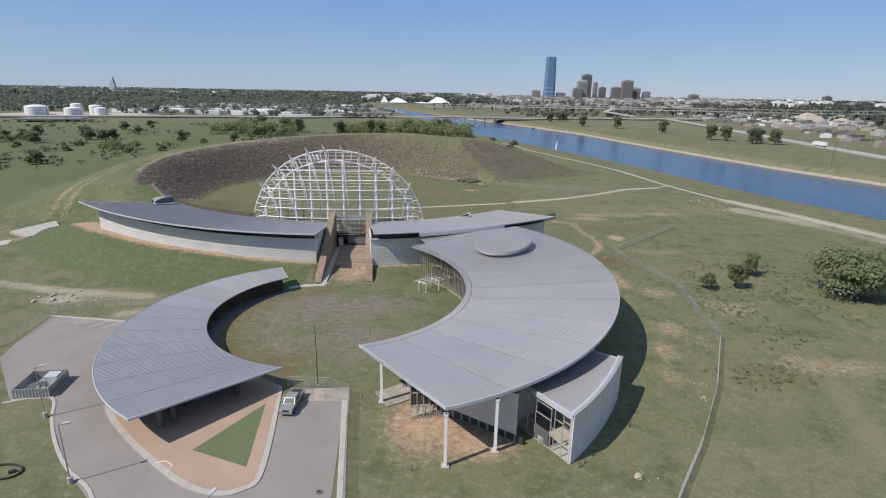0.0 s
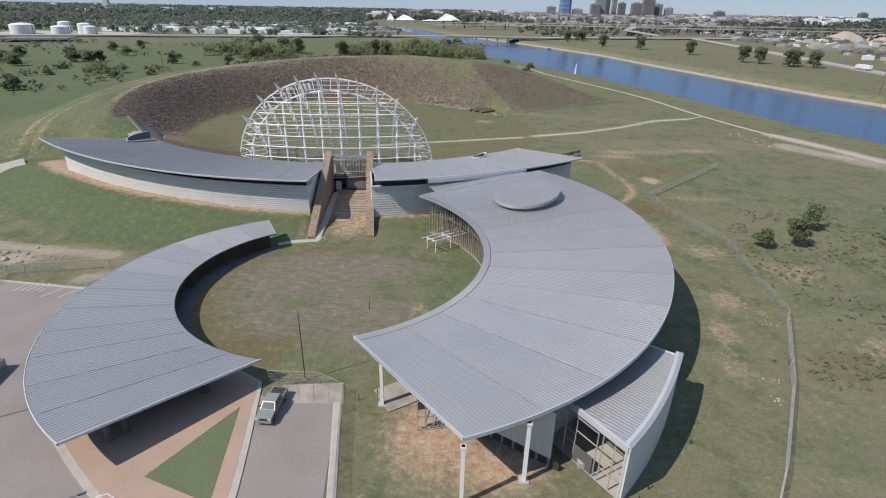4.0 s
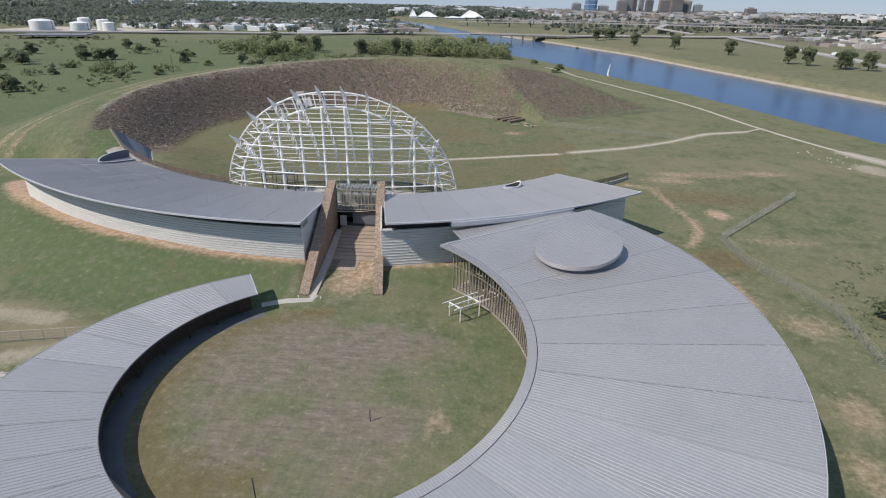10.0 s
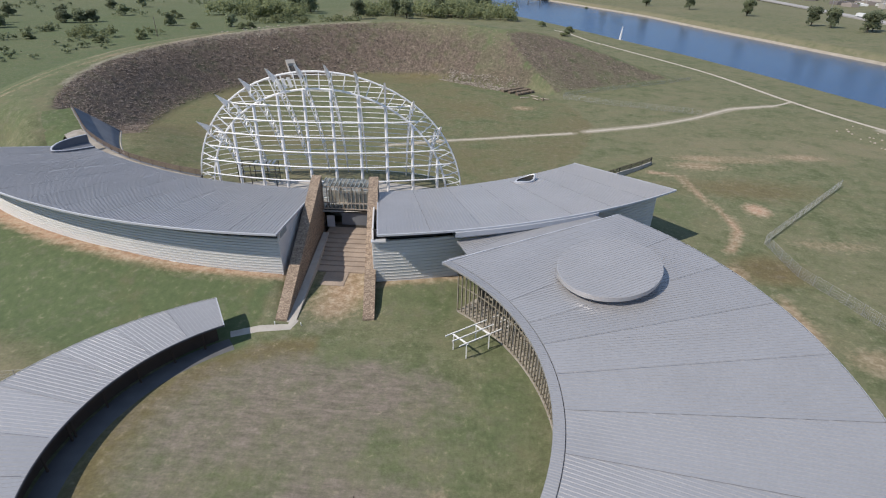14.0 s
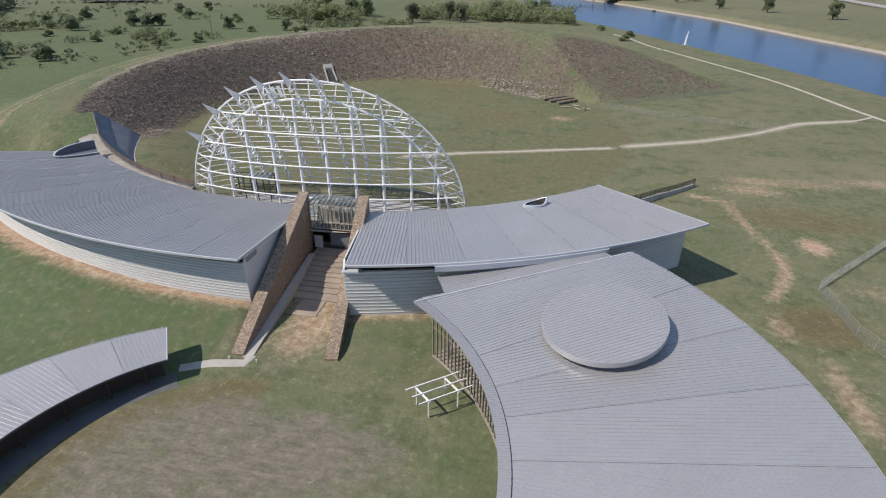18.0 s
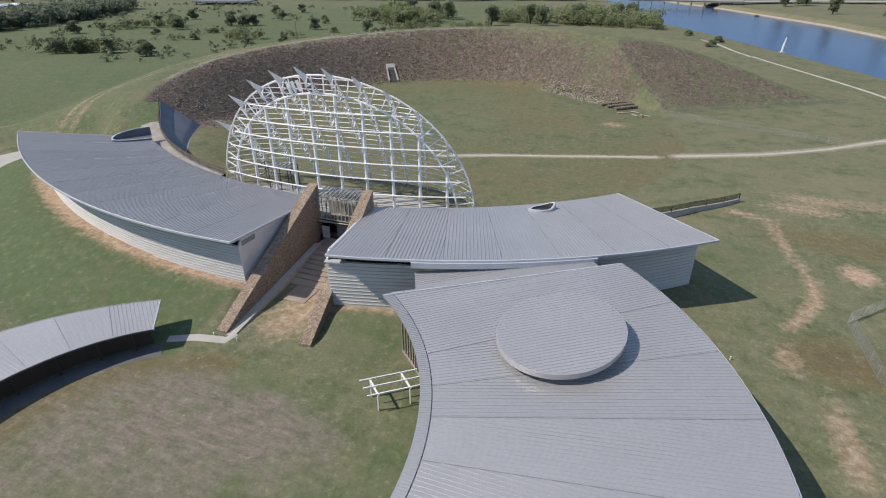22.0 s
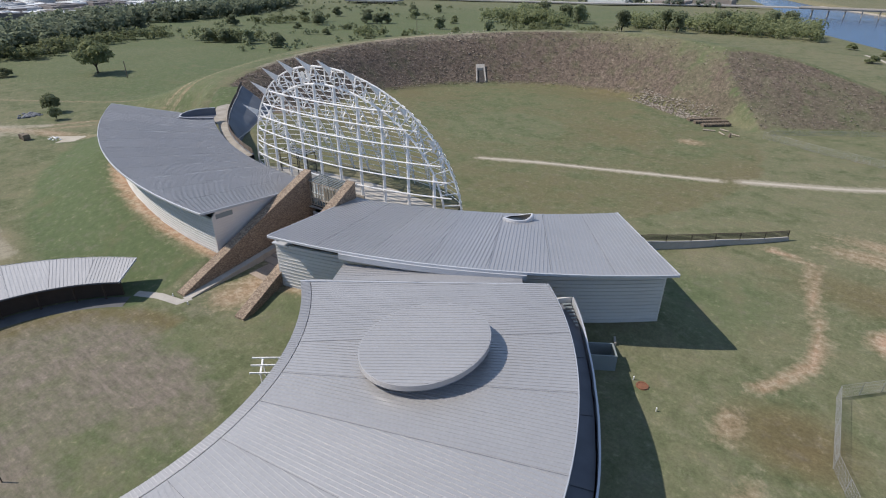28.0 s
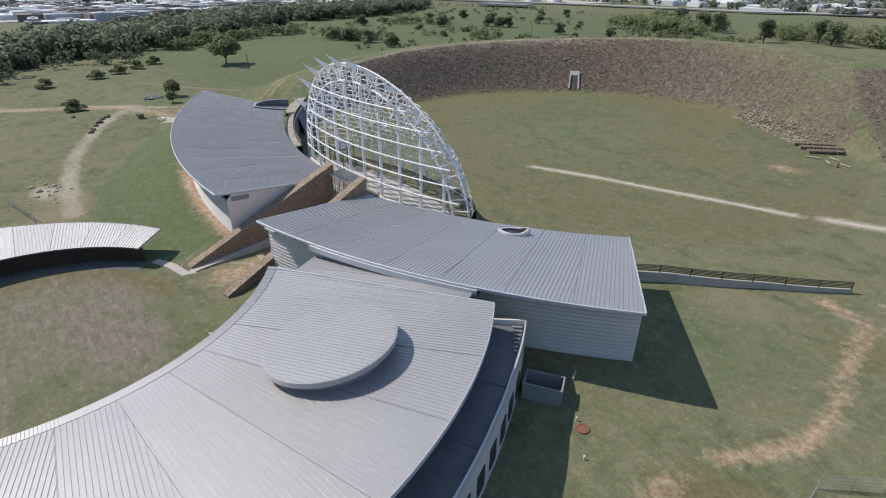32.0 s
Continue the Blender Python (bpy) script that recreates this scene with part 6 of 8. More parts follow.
def lamp(x, y, turn):
    t = thing("street_lamp", "grey steel lamp post with one flat head", "street lamp", (x, y, 0), "drive lamps")
    t.rotation_euler = (0, 0, radians(turn))
    Shape().tube([(0, 0, 0), (0, 0, 0.8)], 0.6, 12, (0, 1, 0)).make("footing", M_CONC, t)
    Shape().tube([(0, 0, 0.8), (0, 0, 7.9)], [0.17, 0.11], 8, (0, 1, 0)).make("pole", M_GALV, t)
    Shape().beam((0, 0, 7.8), (0.5, 0, 7.9), 0.08).make("arm", M_GALV, t)
    Shape().box(0.4, -0.16, 7.82, 1.15, 0.16, 7.98).make("head", M_TRIM, t)


lamp(-55.4, -18.3, 30)
lamp(-43.2, -30.9, 30)
lamp(-21.5, -41.3, 80)

enc = thing("equipment_enclosure", "open-topped ribbed metal enclosure with cooling equipment inside", "enclosure", (-61.3, -11.0, 0))
em = Matrix.Rotation(radians(9), 4, "Z") @ Matrix.Diagonal((0.84, 0.78, 0.74, 1))
for x0, y0, x1, y1 in ((-3.0, -3.6, 3.0, -3.45), (-3.0, 3.45, 3.0, 3.6), (-3.0, -3.45, -2.85, 3.45), (2.85, -3.45, 3.0, 3.45)):
    Shape().box(x0, y0, 0.1, x1, y1, 2.2, em).make("wall", M_GALV, enc)
for k in range(12):
    x = -2.9 + k * 0.53
    Shape().box(x, -3.68, 0.1, x + 0.1, -3.6, 2.2, em).make("rib", M_TRIM, enc)
Shape().box(-3.2, -3.8, -0.1, 3.2, 3.8, 0.12, em).make("pad", M_CONC, enc)
Shape().box(0.2, 0.6, 0.12, 2.4, 2.9, 2.3, em).make("chiller", M_TRIM, enc)
Shape().box(-0.6, 0.4, 0.12, 0.5, 1.6, 1.5, em).make("pump", M_PANEL, enc)
for k in range(3):
    Shape().tube([em @ Vector((-2.4 + k * 0.8, -3, 1.0 + 0.2 * k)), em @ Vector((-2.0 + k * 0.8, 0, 1.0 + 0.2 * k)), em @ Vector((0.3, 1.0, 1.0 + 0.2 * k))], 0.2, 6).make("pipe", M_GALV, enc)


def pickup(x, y, turn):
    t = thing("pickup_truck", "silver crew-cab pickup truck parked on the drive", "pickup", (x, y, 0.05))
    t.rotation_euler = (0, 0, radians(turn))
    paint, dark = M_CAR, M_DARKGLASS
    prof = [(-2.75, 0.55), (2.75, 0.55), (2.85, 0.75), (2.8, 1.05), (1.45, 1.15), (-0.9, 1.15), (-0.9, 1.12), (-2.75, 1.12)]
    s = Shape()
    n = len(prof)
    s.add([(px, -0.95, pz) for px, pz in prof] + [(px, 0.95, pz) for px, pz in prof], [tuple(range(n)), tuple(range(2 * n - 1, n - 1, -1))] + [(i, i + n, (i + 1) % n + n, (i + 1) % n) for i in range(n)])
    s.make("body", paint, t)
    cab = [(1.5, 1.1), (0.75, 1.78), (-0.75, 1.8), (-1.0, 1.1)]
    s = Shape()
    s.add([(px, -0.92 + 0.16 * (pz > 1.4), pz) for px, pz in cab] + [(px, 0.92 - 0.16 * (pz > 1.4), pz) for px, pz in cab], [(0, 1, 2, 3), (7, 6, 5, 4)] + [(i, i + 4, (i + 1) % 4 + 4, (i + 1) % 4) for i in range(4)])
    s.make("cab", paint, t)
    part("windscreen", [(1.43, -0.76, 1.18), (1.43, 0.76, 1.18), (0.84, 0.66, 1.72), (0.84, -0.66, 1.72)], [(0, 1, 2, 3)], dark, t)
    part("rear_window", [(-1.0, -0.7, 1.22), (-1.0, 0.7, 1.22), (-0.8, 0.66, 1.72), (-0.8, -0.66, 1.72)], [(3, 2, 1, 0)], dark, t)
    for sgn in (-1, 1):
        part("side_window", [(1.1, sgn * 0.915, 1.2), (0.62, sgn * 0.80, 1.7), (-0.62, sgn * 0.80, 1.7), (-0.8, sgn * 0.915, 1.2)], [(0, 1, 2, 3)], dark, t)
        Shape().box(1.05, sgn * 1.0 - 0.12, 1.15, 1.2, sgn * 1.0 + 0.12, 1.35).make("mirror", M_DARK, t)
        Shape().box(2.78, sgn * 0.72 - 0.18, 0.8, 2.87, sgn * 0.72 + 0.18, 0.98).make("headlight", M_TRIM, t)
    Shape().box(2.8, -0.45, 0.72, 2.88, 0.45, 0.98).make("grille", M_DARK, t)
    Shape().box(2.75, -0.95, 0.45, 2.98, 0.95, 0.66).make("bumper", M_GALV, t)
    Shape().box(-2.6, -0.8, 1.10, -1.05, 0.8, 1.14).make("bed_floor", M_DARK, t)
    for px in (-1.75, 1.8):
        for sgn in (-1, 1):
            w = Shape().tube([(px, sgn * 0.72, 0.37), (px, sgn * 0.98, 0.37)], 0.74, 16, (0, 0, 1)).make("wheel", M_RUBBER, t)
            Shape().tube([(px, sgn * 0.97, 0.37), (px, sgn * 1.0, 0.37)], 0.42, 12, (0, 0, 1)).make("rim", M_GALV, w)


pickup(-21.9, -13.9, -93)

# parking bay marks
for k in range(5):
    x = -74.2 + k * 1.1
    strip("bay_hatch", [(x, 12.2), (x + 0.9, 15.2)], 0.14, M_PAINT, 0.07, "white hatch marking on the parking lot", "marking")
for k in range(4):
    x = -68.4 + k * 2.9
    strip("bay_line", [(x, 10.4), (x + 2.3, 14.4)], 0.14, M_PAINT, 0.07, "white parking bay line", "marking")


strip("chalk_mark", [(-35.09, -27.34), (-34.14, -26.91), (-32.78, -27.6), (-32.54, -29.16)], 0.12, M_PAINT, 0.24, "pale chalk outline drawn on the tan plaza", "marking")
# wire fences
def fence(label, line, high=1.9, every=3.0):
    t = thing("wire_fence", label, "fence")
    pts = []
    for a, b in zip(line, line[1:]):
        a, b = Vector(a), Vector(b)
        n = max(1, round((b - a).length / every))
        pts += [a.lerp(b, k / n) for k in range(n)]
    pts.append(Vector(line[-1]))
    g = [Vector((p.x, p.y, float(land(p.x, p.y)))) for p in pts]
    for p in g:
        Shape().beam(p, p + Vector((0, 0, high)), 0.055).make("post", M_WIRE, t)
    for z in (0.1, 0.5, 0.95, 1.4, high):
        Shape().tube([p + Vector((0, 0, z)) for p in g], 0.022 if z < high else 0.04, 4).make("wire", M_WIRE, t)
    net = Shape()
    along = 0.0
    for p, q in zip(g, g[1:]):
        n = max(1, round((q - p).length / 0.34))
        for k in range(n):
            a, b = p.lerp(q, k / n), p.lerp(q, (k + 1) / n)
            up = Vector((0, 0, high * 0.96))
            for i in range(5):
                net.beam(a + up * (i / 5), b + up * ((i + 1) / 5), 0.011)
                net.beam(b + up * (i / 5), a + up * ((i + 1) / 5), 0.011)
    tagged(net.make("mesh", M_WIRE, t), kind="stuff")
    return t


fence("chain-link construction fence across the grass", [(80, 101), (49.2, 69.6), (49.5, 58), (52.6, 50), (56, 40), (53.5, 22), (52.6, 11), (43.5, -7), (35, -21), (28, -31), (20, -44)])
fence("wire fence beside the parking drive", [(-24.0, -9.0), (-17.5, -9.0), (-14.0, -11.0), (-13.1, -17.5), (-12.4, -22), (-10.5, -34), (-9.0, -52)])
fence("wire fence along the lot's grass edge", [(-84, -12), (-78, 4), (-79.5, 18), (-66, 21), (-52, 24)])
fence("low wire fence on the mound's east side", [(70, 165), (40, 175), (26, 182)])
fence("dark wire fence along the foot of the mound's end", [(27, 186.5), (55, 205.5), (86, 226)], 1.2, 4.0)


# ---- kerbs and slabs round the drive ----
def kerb(label, line, width=0.45, high=0.14):
    line = [Vector(p) for p in line]
    rows = []
    for i, p in enumerate(line):
        d = (line[min(i + 1, len(line) - 1)] - line[max(i - 1, 0)]).normalized()
        q = Vector((-d.y, d.x)) * width / 2
        rows.append([(*(p + q * e), z) for e, z in ((1.1, -0.1), (1.0, high - 0.03), (0.85, high), (-0.85, high), (-1.0, high - 0.03), (-1.1, -0.1))])
    s = Shape().band(rows)
    n = len(rows)
    s.f += [tuple(range(6)), tuple(6 * (n - 1) + k for k in range(5, -1, -1))]
    return tagged(s.make("kerb", M_CONC), label, "kerb", kind="structure")


kerb("pale concrete kerb along the outer edge of the drive", curve([(-64, -15.2), (-59.6, -13.2), (-57.2, -14.2), (-54.2, -18.8), (-50, -23.9), (-45.4, -28.4), (-39.0, -33.4), (-35.5, -42), (-34, -60)], 5))
kerb("wide pale concrete edge along the drive's fence side", [(-14.45, -12.3), (-13.3, -19), (-11.1, -32.2), (-10.2, -45), (-9.6, -60)], 0.95, 0.12)
kerb("pale concrete kerb at the head of the parking bays", [(-79.2, 15.6), (-63.8, 13.7), (-54.5, 13.2)], 0.5)
apron = thing("gate_apron", "cracked pale concrete slabs at the courtyard gate", "slab", kind="structure")
for k in range(4):
    a, b = Vector((-22.1, -9.5)).lerp(Vector((-14.4, -8.6)), k / 4), Vector((-22.1, -9.5)).lerp(Vector((-14.4, -8.6)), (k + 0.98) / 4)
    c, d = Vector((-20.8, -12.9)).lerp(Vector((-13.6, -12.6)), (k + 0.98) / 4), Vector((-20.8, -12.9)).lerp(Vector((-13.6, -12.6)), k / 4)
    Shape().prism([tuple(d), tuple(c), tuple(b), tuple(a)], -0.1, 0.08 + 0.01 * (k % 2)).make("slab", M_OLDCONC, apron)
slab("walk_pad", [(-40.5, -35.0), (-36.5, -34.0), (-36.0, -37.5), (-39.8, -38.3)], 0.1, M_CONC, "small concrete pad beside the drive", "pad")
slab("culvert_pad", [(-134.6, 74.5), (-125.0, 69.0), (-120.6, 77.8), (-130.6, 89.0)], float(land(-127, 78)) + 0.12, M_CONC, "pale concrete pad in the western grass", "pad", -0.6)
slab("old_road", [(-150, 50), (-129, 59.5), (-124.5, 66.5), (-129.5, 68)], 0.25, M_GRAVEL, "broken pale end of an old road", "road", -0.6)


# ---- small things on the ground ----
def rock_shape(s, rng, x, y, z, size):
    ring = []
    n = 6
    for lv, (f, h) in enumerate(((0.9, 0.0), (1.0, 0.45), (0.55, 0.85))):
        ring.append([(x + size * f * rng.uniform(0.7, 1.2) * math.cos(math.tau * k / n), y + size * f * rng.uniform(0.7, 1.2) * math.sin(math.tau * k / n), z + size * h * rng.uniform(0.8, 1.1) - 0.05) for k in range(n)])
    base = len(s.v)
    for r in ring:
        s.v += r
    for lv in range(2):
        for k in range(n):
            a, b = base + lv * n + k, base + lv * n + (k + 1) % n
            s.f.append((a, b, b + n, a + n))
    s.f.append(tuple(base + 2 * n + k for k in range(n)))


def rock(x, y, size, label, material):
    s = Shape()
    rng = np.random.RandomState(int(abs(x * 13 + y * 7)) + 1)
    rock_shape(s, rng, 0, 0, 0, size)
    ob = s.make("rock", material)
    ob.location = (x, y, float(land(x, y)))
    return tagged(ob, label, "rock", "loose rocks")


rock(24.4, -27.5, 0.62, "tan boulder lying in the mown grass", M_ROCK)
rock(43.5, 3.9, 0.35, "small dark rock beside the fence", M_TIMBER)
for x, y, z in ((-146.4, 48.4, 1.1), (-144, 46.6, 0.9), (-140.6, 45.1, 1.2), (-137, 43.6, 0.8), (-132.6, 42.0, 1.0), (-129.9, 41.0, 0.9), (-152.7, 40.0, 0.8)):
    rock(x, y, z, "brown boulder beside the worn gravel path", M_TIMBER)
for x, y, z in ((-86.5, 26.5, 0.6), (-84.6, 23.5, 0.7), (-82.4, 26.3, 0.5), (-81, 22.8, 0.5), (-88, 22.5, 0.6)):
    rock(x, y, z, "pale stone lying in the dry grass", M_ROCK)
rr = np.random.RandomState(41)


def litter(label, x, y, spread_x, spread_y, count, size, material):
    s = Shape()
    for k in range(count):
        px, py = x + rr.normal() * spread_x, y + rr.normal() * spread_y
        rock_shape(s, rr, px, py, float(land(px, py)) + 0.03, size * rr.uniform(0.5, 1.4))
    tagged(s.make("rubble", material), label, "rubble", kind="stuff")


litter("white broken stone scattered by the fence", 49.0, 11.8, 1.1, 1.6, 22, 0.10, M_CONC)
litter("white broken stone in the grass", 40.5, -9.0, 0.5, 0.7, 10, 0.12, M_CONC)
litter("white broken stone in the grass", 42.4, -5.2, 0.5, 0.3, 8, 0.11, M_CONC)
litter("pale stones round the boulder", 25.0, -27.0, 0.8, 0.6, 6, 0.12, M_ROCK)
litter("pale rubble on the dry ground", -84, 25, 4.5, 1.8, 30, 0.25, M_ROCK)
litter("white riprap above the river track", 112, 142, 3.0, 7, 22, 0.32, M_ROCK)
litter("pale stones edging the mound's top", -100, 215, 6, 9, 40, 0.4, M_ROCK)
for x, y, h in ((-11.9, -11.8, 0.8), (-9.7, -10.9, 0.9), (-6.0, -8.2, 0.8), (-3.3, -27.4, 0.9), (17.6, -25.9, 0.8), (18.4, -25.2, 0.7), (19.8, -23.7, 0.9), (26.6, -17.1, 0.6), (-14.0, 9.8, 1.7)):
    t = thing("marker_stake", "short dark steel stake driven into the grass", "stake", (x, y, 0), "marker stakes")
    Shape().beam((0, 0, -0.1), (0, 0.05, h), 0.09).make("stake", M_DARK, t)
    Shape().beam((0, 0.05, h), (0.04, 0.06, h + 0.03), 0.13).make("cap", M_BROWN, t)
for x, y in ((29.5, 59.1), (33.2, 55.5), (-31.3, 36.9), (-27.6, 37.0)):
    t = thing("marker_post", "short white plastic marker post in the grass", "post", (x, y, 0), "white marker posts")
    Shape().tube([(0, 0, -0.05), (0, 0, 0.45)], 0.14, 8, (0, 1, 0)).make("post", M_TANK, t)
    Shape().tube([(0, 0, 0.45), (0, 0, 0.5)], 0.17, 8, (0, 1, 0)).make("cap", M_TANK, t)


def cover_plate(x, y, r, label, ring, lid):
    t = thing("manhole_cover", label, "manhole", (x, y, float(land(x, y))))
    n = 24
    s = Shape()
    s.band([[(q * math.cos(math.tau * k / n), q * math.sin(math.tau * k / n), z) for q, z in ((r + 0.18, -0.05), (r + 0.15, 0.16), (r, 0.16), (r, 0.1))] for k in range(n + 1)])
    s.make("ring", ring, t)
    part("lid", [(r * math.cos(math.tau * k / n), r * math.sin(math.tau * k / n), 0.11) for k in range(n)], [tuple(range(n))], lid, t)


cover_plate(30.7, 58.6, 0.55, "round brick-red manhole ring in the grass", M_RUST, M_RUST)
cover_plate(-13.8, -31.4, 0.27, "dark round manhole cover set in the drive", M_DARKCONC, M_BROWN)
hose = thing("drain_hose", "loop of black flexible pipe lying on the lawn", "pipe")
Shape().tube([(-52.6 + 2.4 * math.cos(a), -29.5 + 1.35 * math.sin(a), 0.14) for a in np.linspace(-2.4, 2.6, 30)], 0.26, 8).make("loop", M_RUBBER, hose)
Shape().tube([(-51.6, -29.6, 0.1), (-51.0, -29.2, 0.1)], 0.5, 8).make("end_cap", M_RUBBER, hose)
box = thing("crate", "dark weathered crates standing in the grass", "crate", (-138.7, 56.2, float(land(-138.7, 56.2))))
Shape().box(-1.9, -0.7, 0, -0.5, 0.7, 1.3).make("crate_side", M_BROWN, box)
Shape().box(-0.1, -0.8, 0, 1.7, 0.9, 1.5).make("crate_side", M_TIMBER, box)
litter("pale debris beside the crates", -133.7, 61.1, 1.6, 0.8, 14, 0.3, M_TANK)
litter("grey brush heap in the meadow", -168, 68, 1.6, 1.3, 30, 0.7, M_DARKCONC)
# rock heap, stacked timbers and pale logs at the foot of the mound
heap = Shape()
for k in range(900):
    u, v = rr.uniform(0, 1), rr.uniform(0, 1)
    a = Vector((-22.5, 209.0)).lerp(Vector((4.0, 189.6)), u)
    b = Vector((-17.5, 213.0)).lerp(Vector((11.5, 198.0)), u)
    p = a.lerp(b, v)
    hump = 0.5 * math.sin(math.pi * v) * (0.4 + 0.6 * math.sin(math.pi * min(1, u * 1.2)))
    rock_shape(heap, rr, p.x, p.y, float(land(p.x, p.y)) + hump * 0.7, rr.uniform(0.14, 0.4))
tagged(heap.make("rock_heap", M_RUBBLE), "long heap of pale tan rubble stones", "rock heap", kind="stuff")
for row, (a, b) in enumerate((((3.6, 189.0), (12.6, 197.0)), ((6.0, 186.8), (14.2, 194.2)), ((8.8, 184.6), (15.6, 191.2)))):
    a, b = Vector(a), Vector(b)
    t = thing("timber_stack", "row of stacked weathered brown timbers", "timber", (0, 0, float(land(*a))), "timber rows")
    d = (b - a).normalized()
    n = int((b - a).length / 0.75)
    for k in range(n):
        p = a.lerp(b, (k + 0.5) / n)
        q = Vector((-d.y, d.x)) * rr.uniform(0.7, 1.0)
        for z in (0.2, 0.62):
            Shape().beam((*(p - q), z), (*(p + q), z), 0.5, 0.38).make("timber", M_TIMBER, t)
for a, b in (((10.1, 180.1), (13.4, 180.9)), ((14.7, 180.2), (16.5, 177.8)), ((14.2, 184.0), (16.8, 182.8)), ((17.4, 180.4), (20.4, 179.2))):
    z = float(land(*a)) + 0.25
    t = thing("log", "pale barkless log lying in the field", "log", group="pale logs")
    Shape().tube([(*a, z), (*b, z)], [0.42, 0.3], 8).make("trunk", M_ROCK, t)
t = thing("stump", "short dark stump beside the pale logs", "stump", (18.0, 177.3, float(land(18, 177.3))))
Shape().tube([(0, 0, -0.1), (0.1, 0, 1.2)], [0.8, 0.6], 8, (0, 1, 0)).make("trunk", M_TIMBER, t)
# poles in the meadow and along the river road
for x, y, h, lab in ((-202, 311, 11, "lone wooden pole in the meadow"), (-212, 121, 7, "thin wooden pole in the meadow"), (257, 284, 17, "wooden pole on the river's far bank"), (341, 392, 32, "tall light mast beside the river road"), (300, 520, 20, "wooden pole on the river's far bank"), (372, 500, 26, "tall light mast beside the river road"), (420, 640, 28, "tall light mast beside the river road")):
    t = thing("utility_pole", lab, "pole", (x, y, float(land(x, y))), "utility poles")
    Shape().tube([(0, 0, -0.5), (0, 0, h)], [0.5, 0.32], 8, (0, 1, 0)).make("shaft", M_GALV if h > 19 else M_TIMBER, t)
    if h > 12:
        Shape().beam((-1.6, 0, h - 0.8), (1.6, 0, h - 0.8), 0.3).make("crossarm", M_GALV if h > 19 else M_TIMBER, t)
# dark scaffold inside the hall
sc = thing("scaffold", "dark steel scaffold frame standing inside the hall", "scaffold")
C0 = [Vector((-50.6, 73.6)), Vector((-43.4, 74.2)), Vector((-43.7, 77.0)), Vector((-50.9, 76.4))]
for p in C0 + [C0[0].lerp(C0[1], f) for f in (0.33, 0.67)] + [C0[3].lerp(C0[2], f) for f in (0.33, 0.67)]:
    Shape().beam((p.x, p.y, 5.0), (p.x, p.y, 9.5), 0.13).make("post", M_DARK, sc)
for z in (7.2, 9.4):
    for k in range(4):
        Shape().beam((*C0[k], z), (*C0[(k + 1) % 4], z), 0.11).make("rail", M_DARK, sc)
for k in range(5):
    a, b = C0[0].lerp(C0[1], 0.42 + k / 8), C0[3].lerp(C0[2], 0.42 + k / 8)
    Shape().beam((*a, 9.55), (*b, 9.55), 0.5, 0.06).make("plank", M_GALV, sc)

# ---- trees and shrubs ----
def leaf_cloud(rng, lobes, count, size):
    """Leaf quads over several lobes: (centre, radii) each."""
    s = Shape()
    vol = np.array([a * b * c for _, (a, b, c) in lobes]) ** 0.67
    pick = rng.choice(len(lobes), count, p=vol / vol.sum())
    for k in pick:
        c, rad = lobes[k]
        d = rng.normal(size=3)
        d /= np.linalg.norm(d)
        if d[2] < -0.5:
            d[2] *= -0.6
        f = rng.uniform(0.62, 1.06)
        p = Vector([c[i] + rad[i] * d[i] * f for i in range(3)])
        face = (Vector(d) + Vector(rng.normal(size=3)) * 0.45 + Vector((0, 0, 0.45))).normalized()
        u = face.cross(Vector(rng.normal(size=3))).normalized()
        w = face.cross(u)
        e = size * rng.uniform(0.6, 1.4)
        s.add([p - u * e - w * e * 0.5, p + u * e * 0.3 - w * e * 0.7, p + u * e + w * e * 0.4, p - u * e * 0.2 + w * e * 0.8], [(0, 1, 2, 3)])
    return s


def make_tree(seed, high, wide, label, leaves, leaf, material, category="tree", trunk_share=0.16, lobe_count=14):
    rng = np.random.RandomState(seed)
    t = thing("tree" if category == "tree" else "shrub", label, category, (0, 0, -500))
    th = high * trunk_share
    lobes = []
    tr_s = Shape()
    if category == "tree":
        tr_s.tube([(0, 0, -0.3), (0.05 * high * rng.normal() * 0.3, 0, th), (0.1, 0.05, high * 0.6)], [high * 0.055, high * 0.04, high * 0.015], 7, (0, 1, 0))
        for k in range(6):
            a = math.tau * k / 6 + rng.uniform(-0.4, 0.4)
            tr_s.tube([(0, 0, th * rng.uniform(0.8, 1.1)), (math.cos(a) * wide * 0.18, math.sin(a) * wide * 0.18, high * 0.5), (math.cos(a) * wide * 0.36, math.sin(a) * wide * 0.36, high * rng.uniform(0.6, 0.8))], [high * 0.025, high * 0.018, high * 0.006], 5, (0, 1, 0))
        tr_s.make("trunk", M_BARK, t)
    n = lobe_count if category == "tree" else 7
    for k in range(n):
        a, q = math.tau * k / n + rng.uniform(-0.5, 0.5), rng.uniform(0.12, 0.36)
        z = high * rng.uniform(max(0.16, 1.6 * trunk_share) if category == "tree" else 0.2, 0.8)
        lobes.append(((math.cos(a) * wide * q, math.sin(a) * wide * q, z), (wide * rng.uniform(0.14, 0.24), wide * rng.uniform(0.14, 0.24), high * rng.uniform(0.13, 0.22))))
    lobes.append(((0, 0, high * 0.72), (wide * 0.24, wide * 0.24, high * 0.26)))
    if category == "tree":
        lobes.append(((0, 0, high * 0.42), (wide * 0.34, wide * 0.34, high * 0.24)))
    leaf_cloud(rng, lobes, leaves, leaf).make("crown", material, t)
    return t


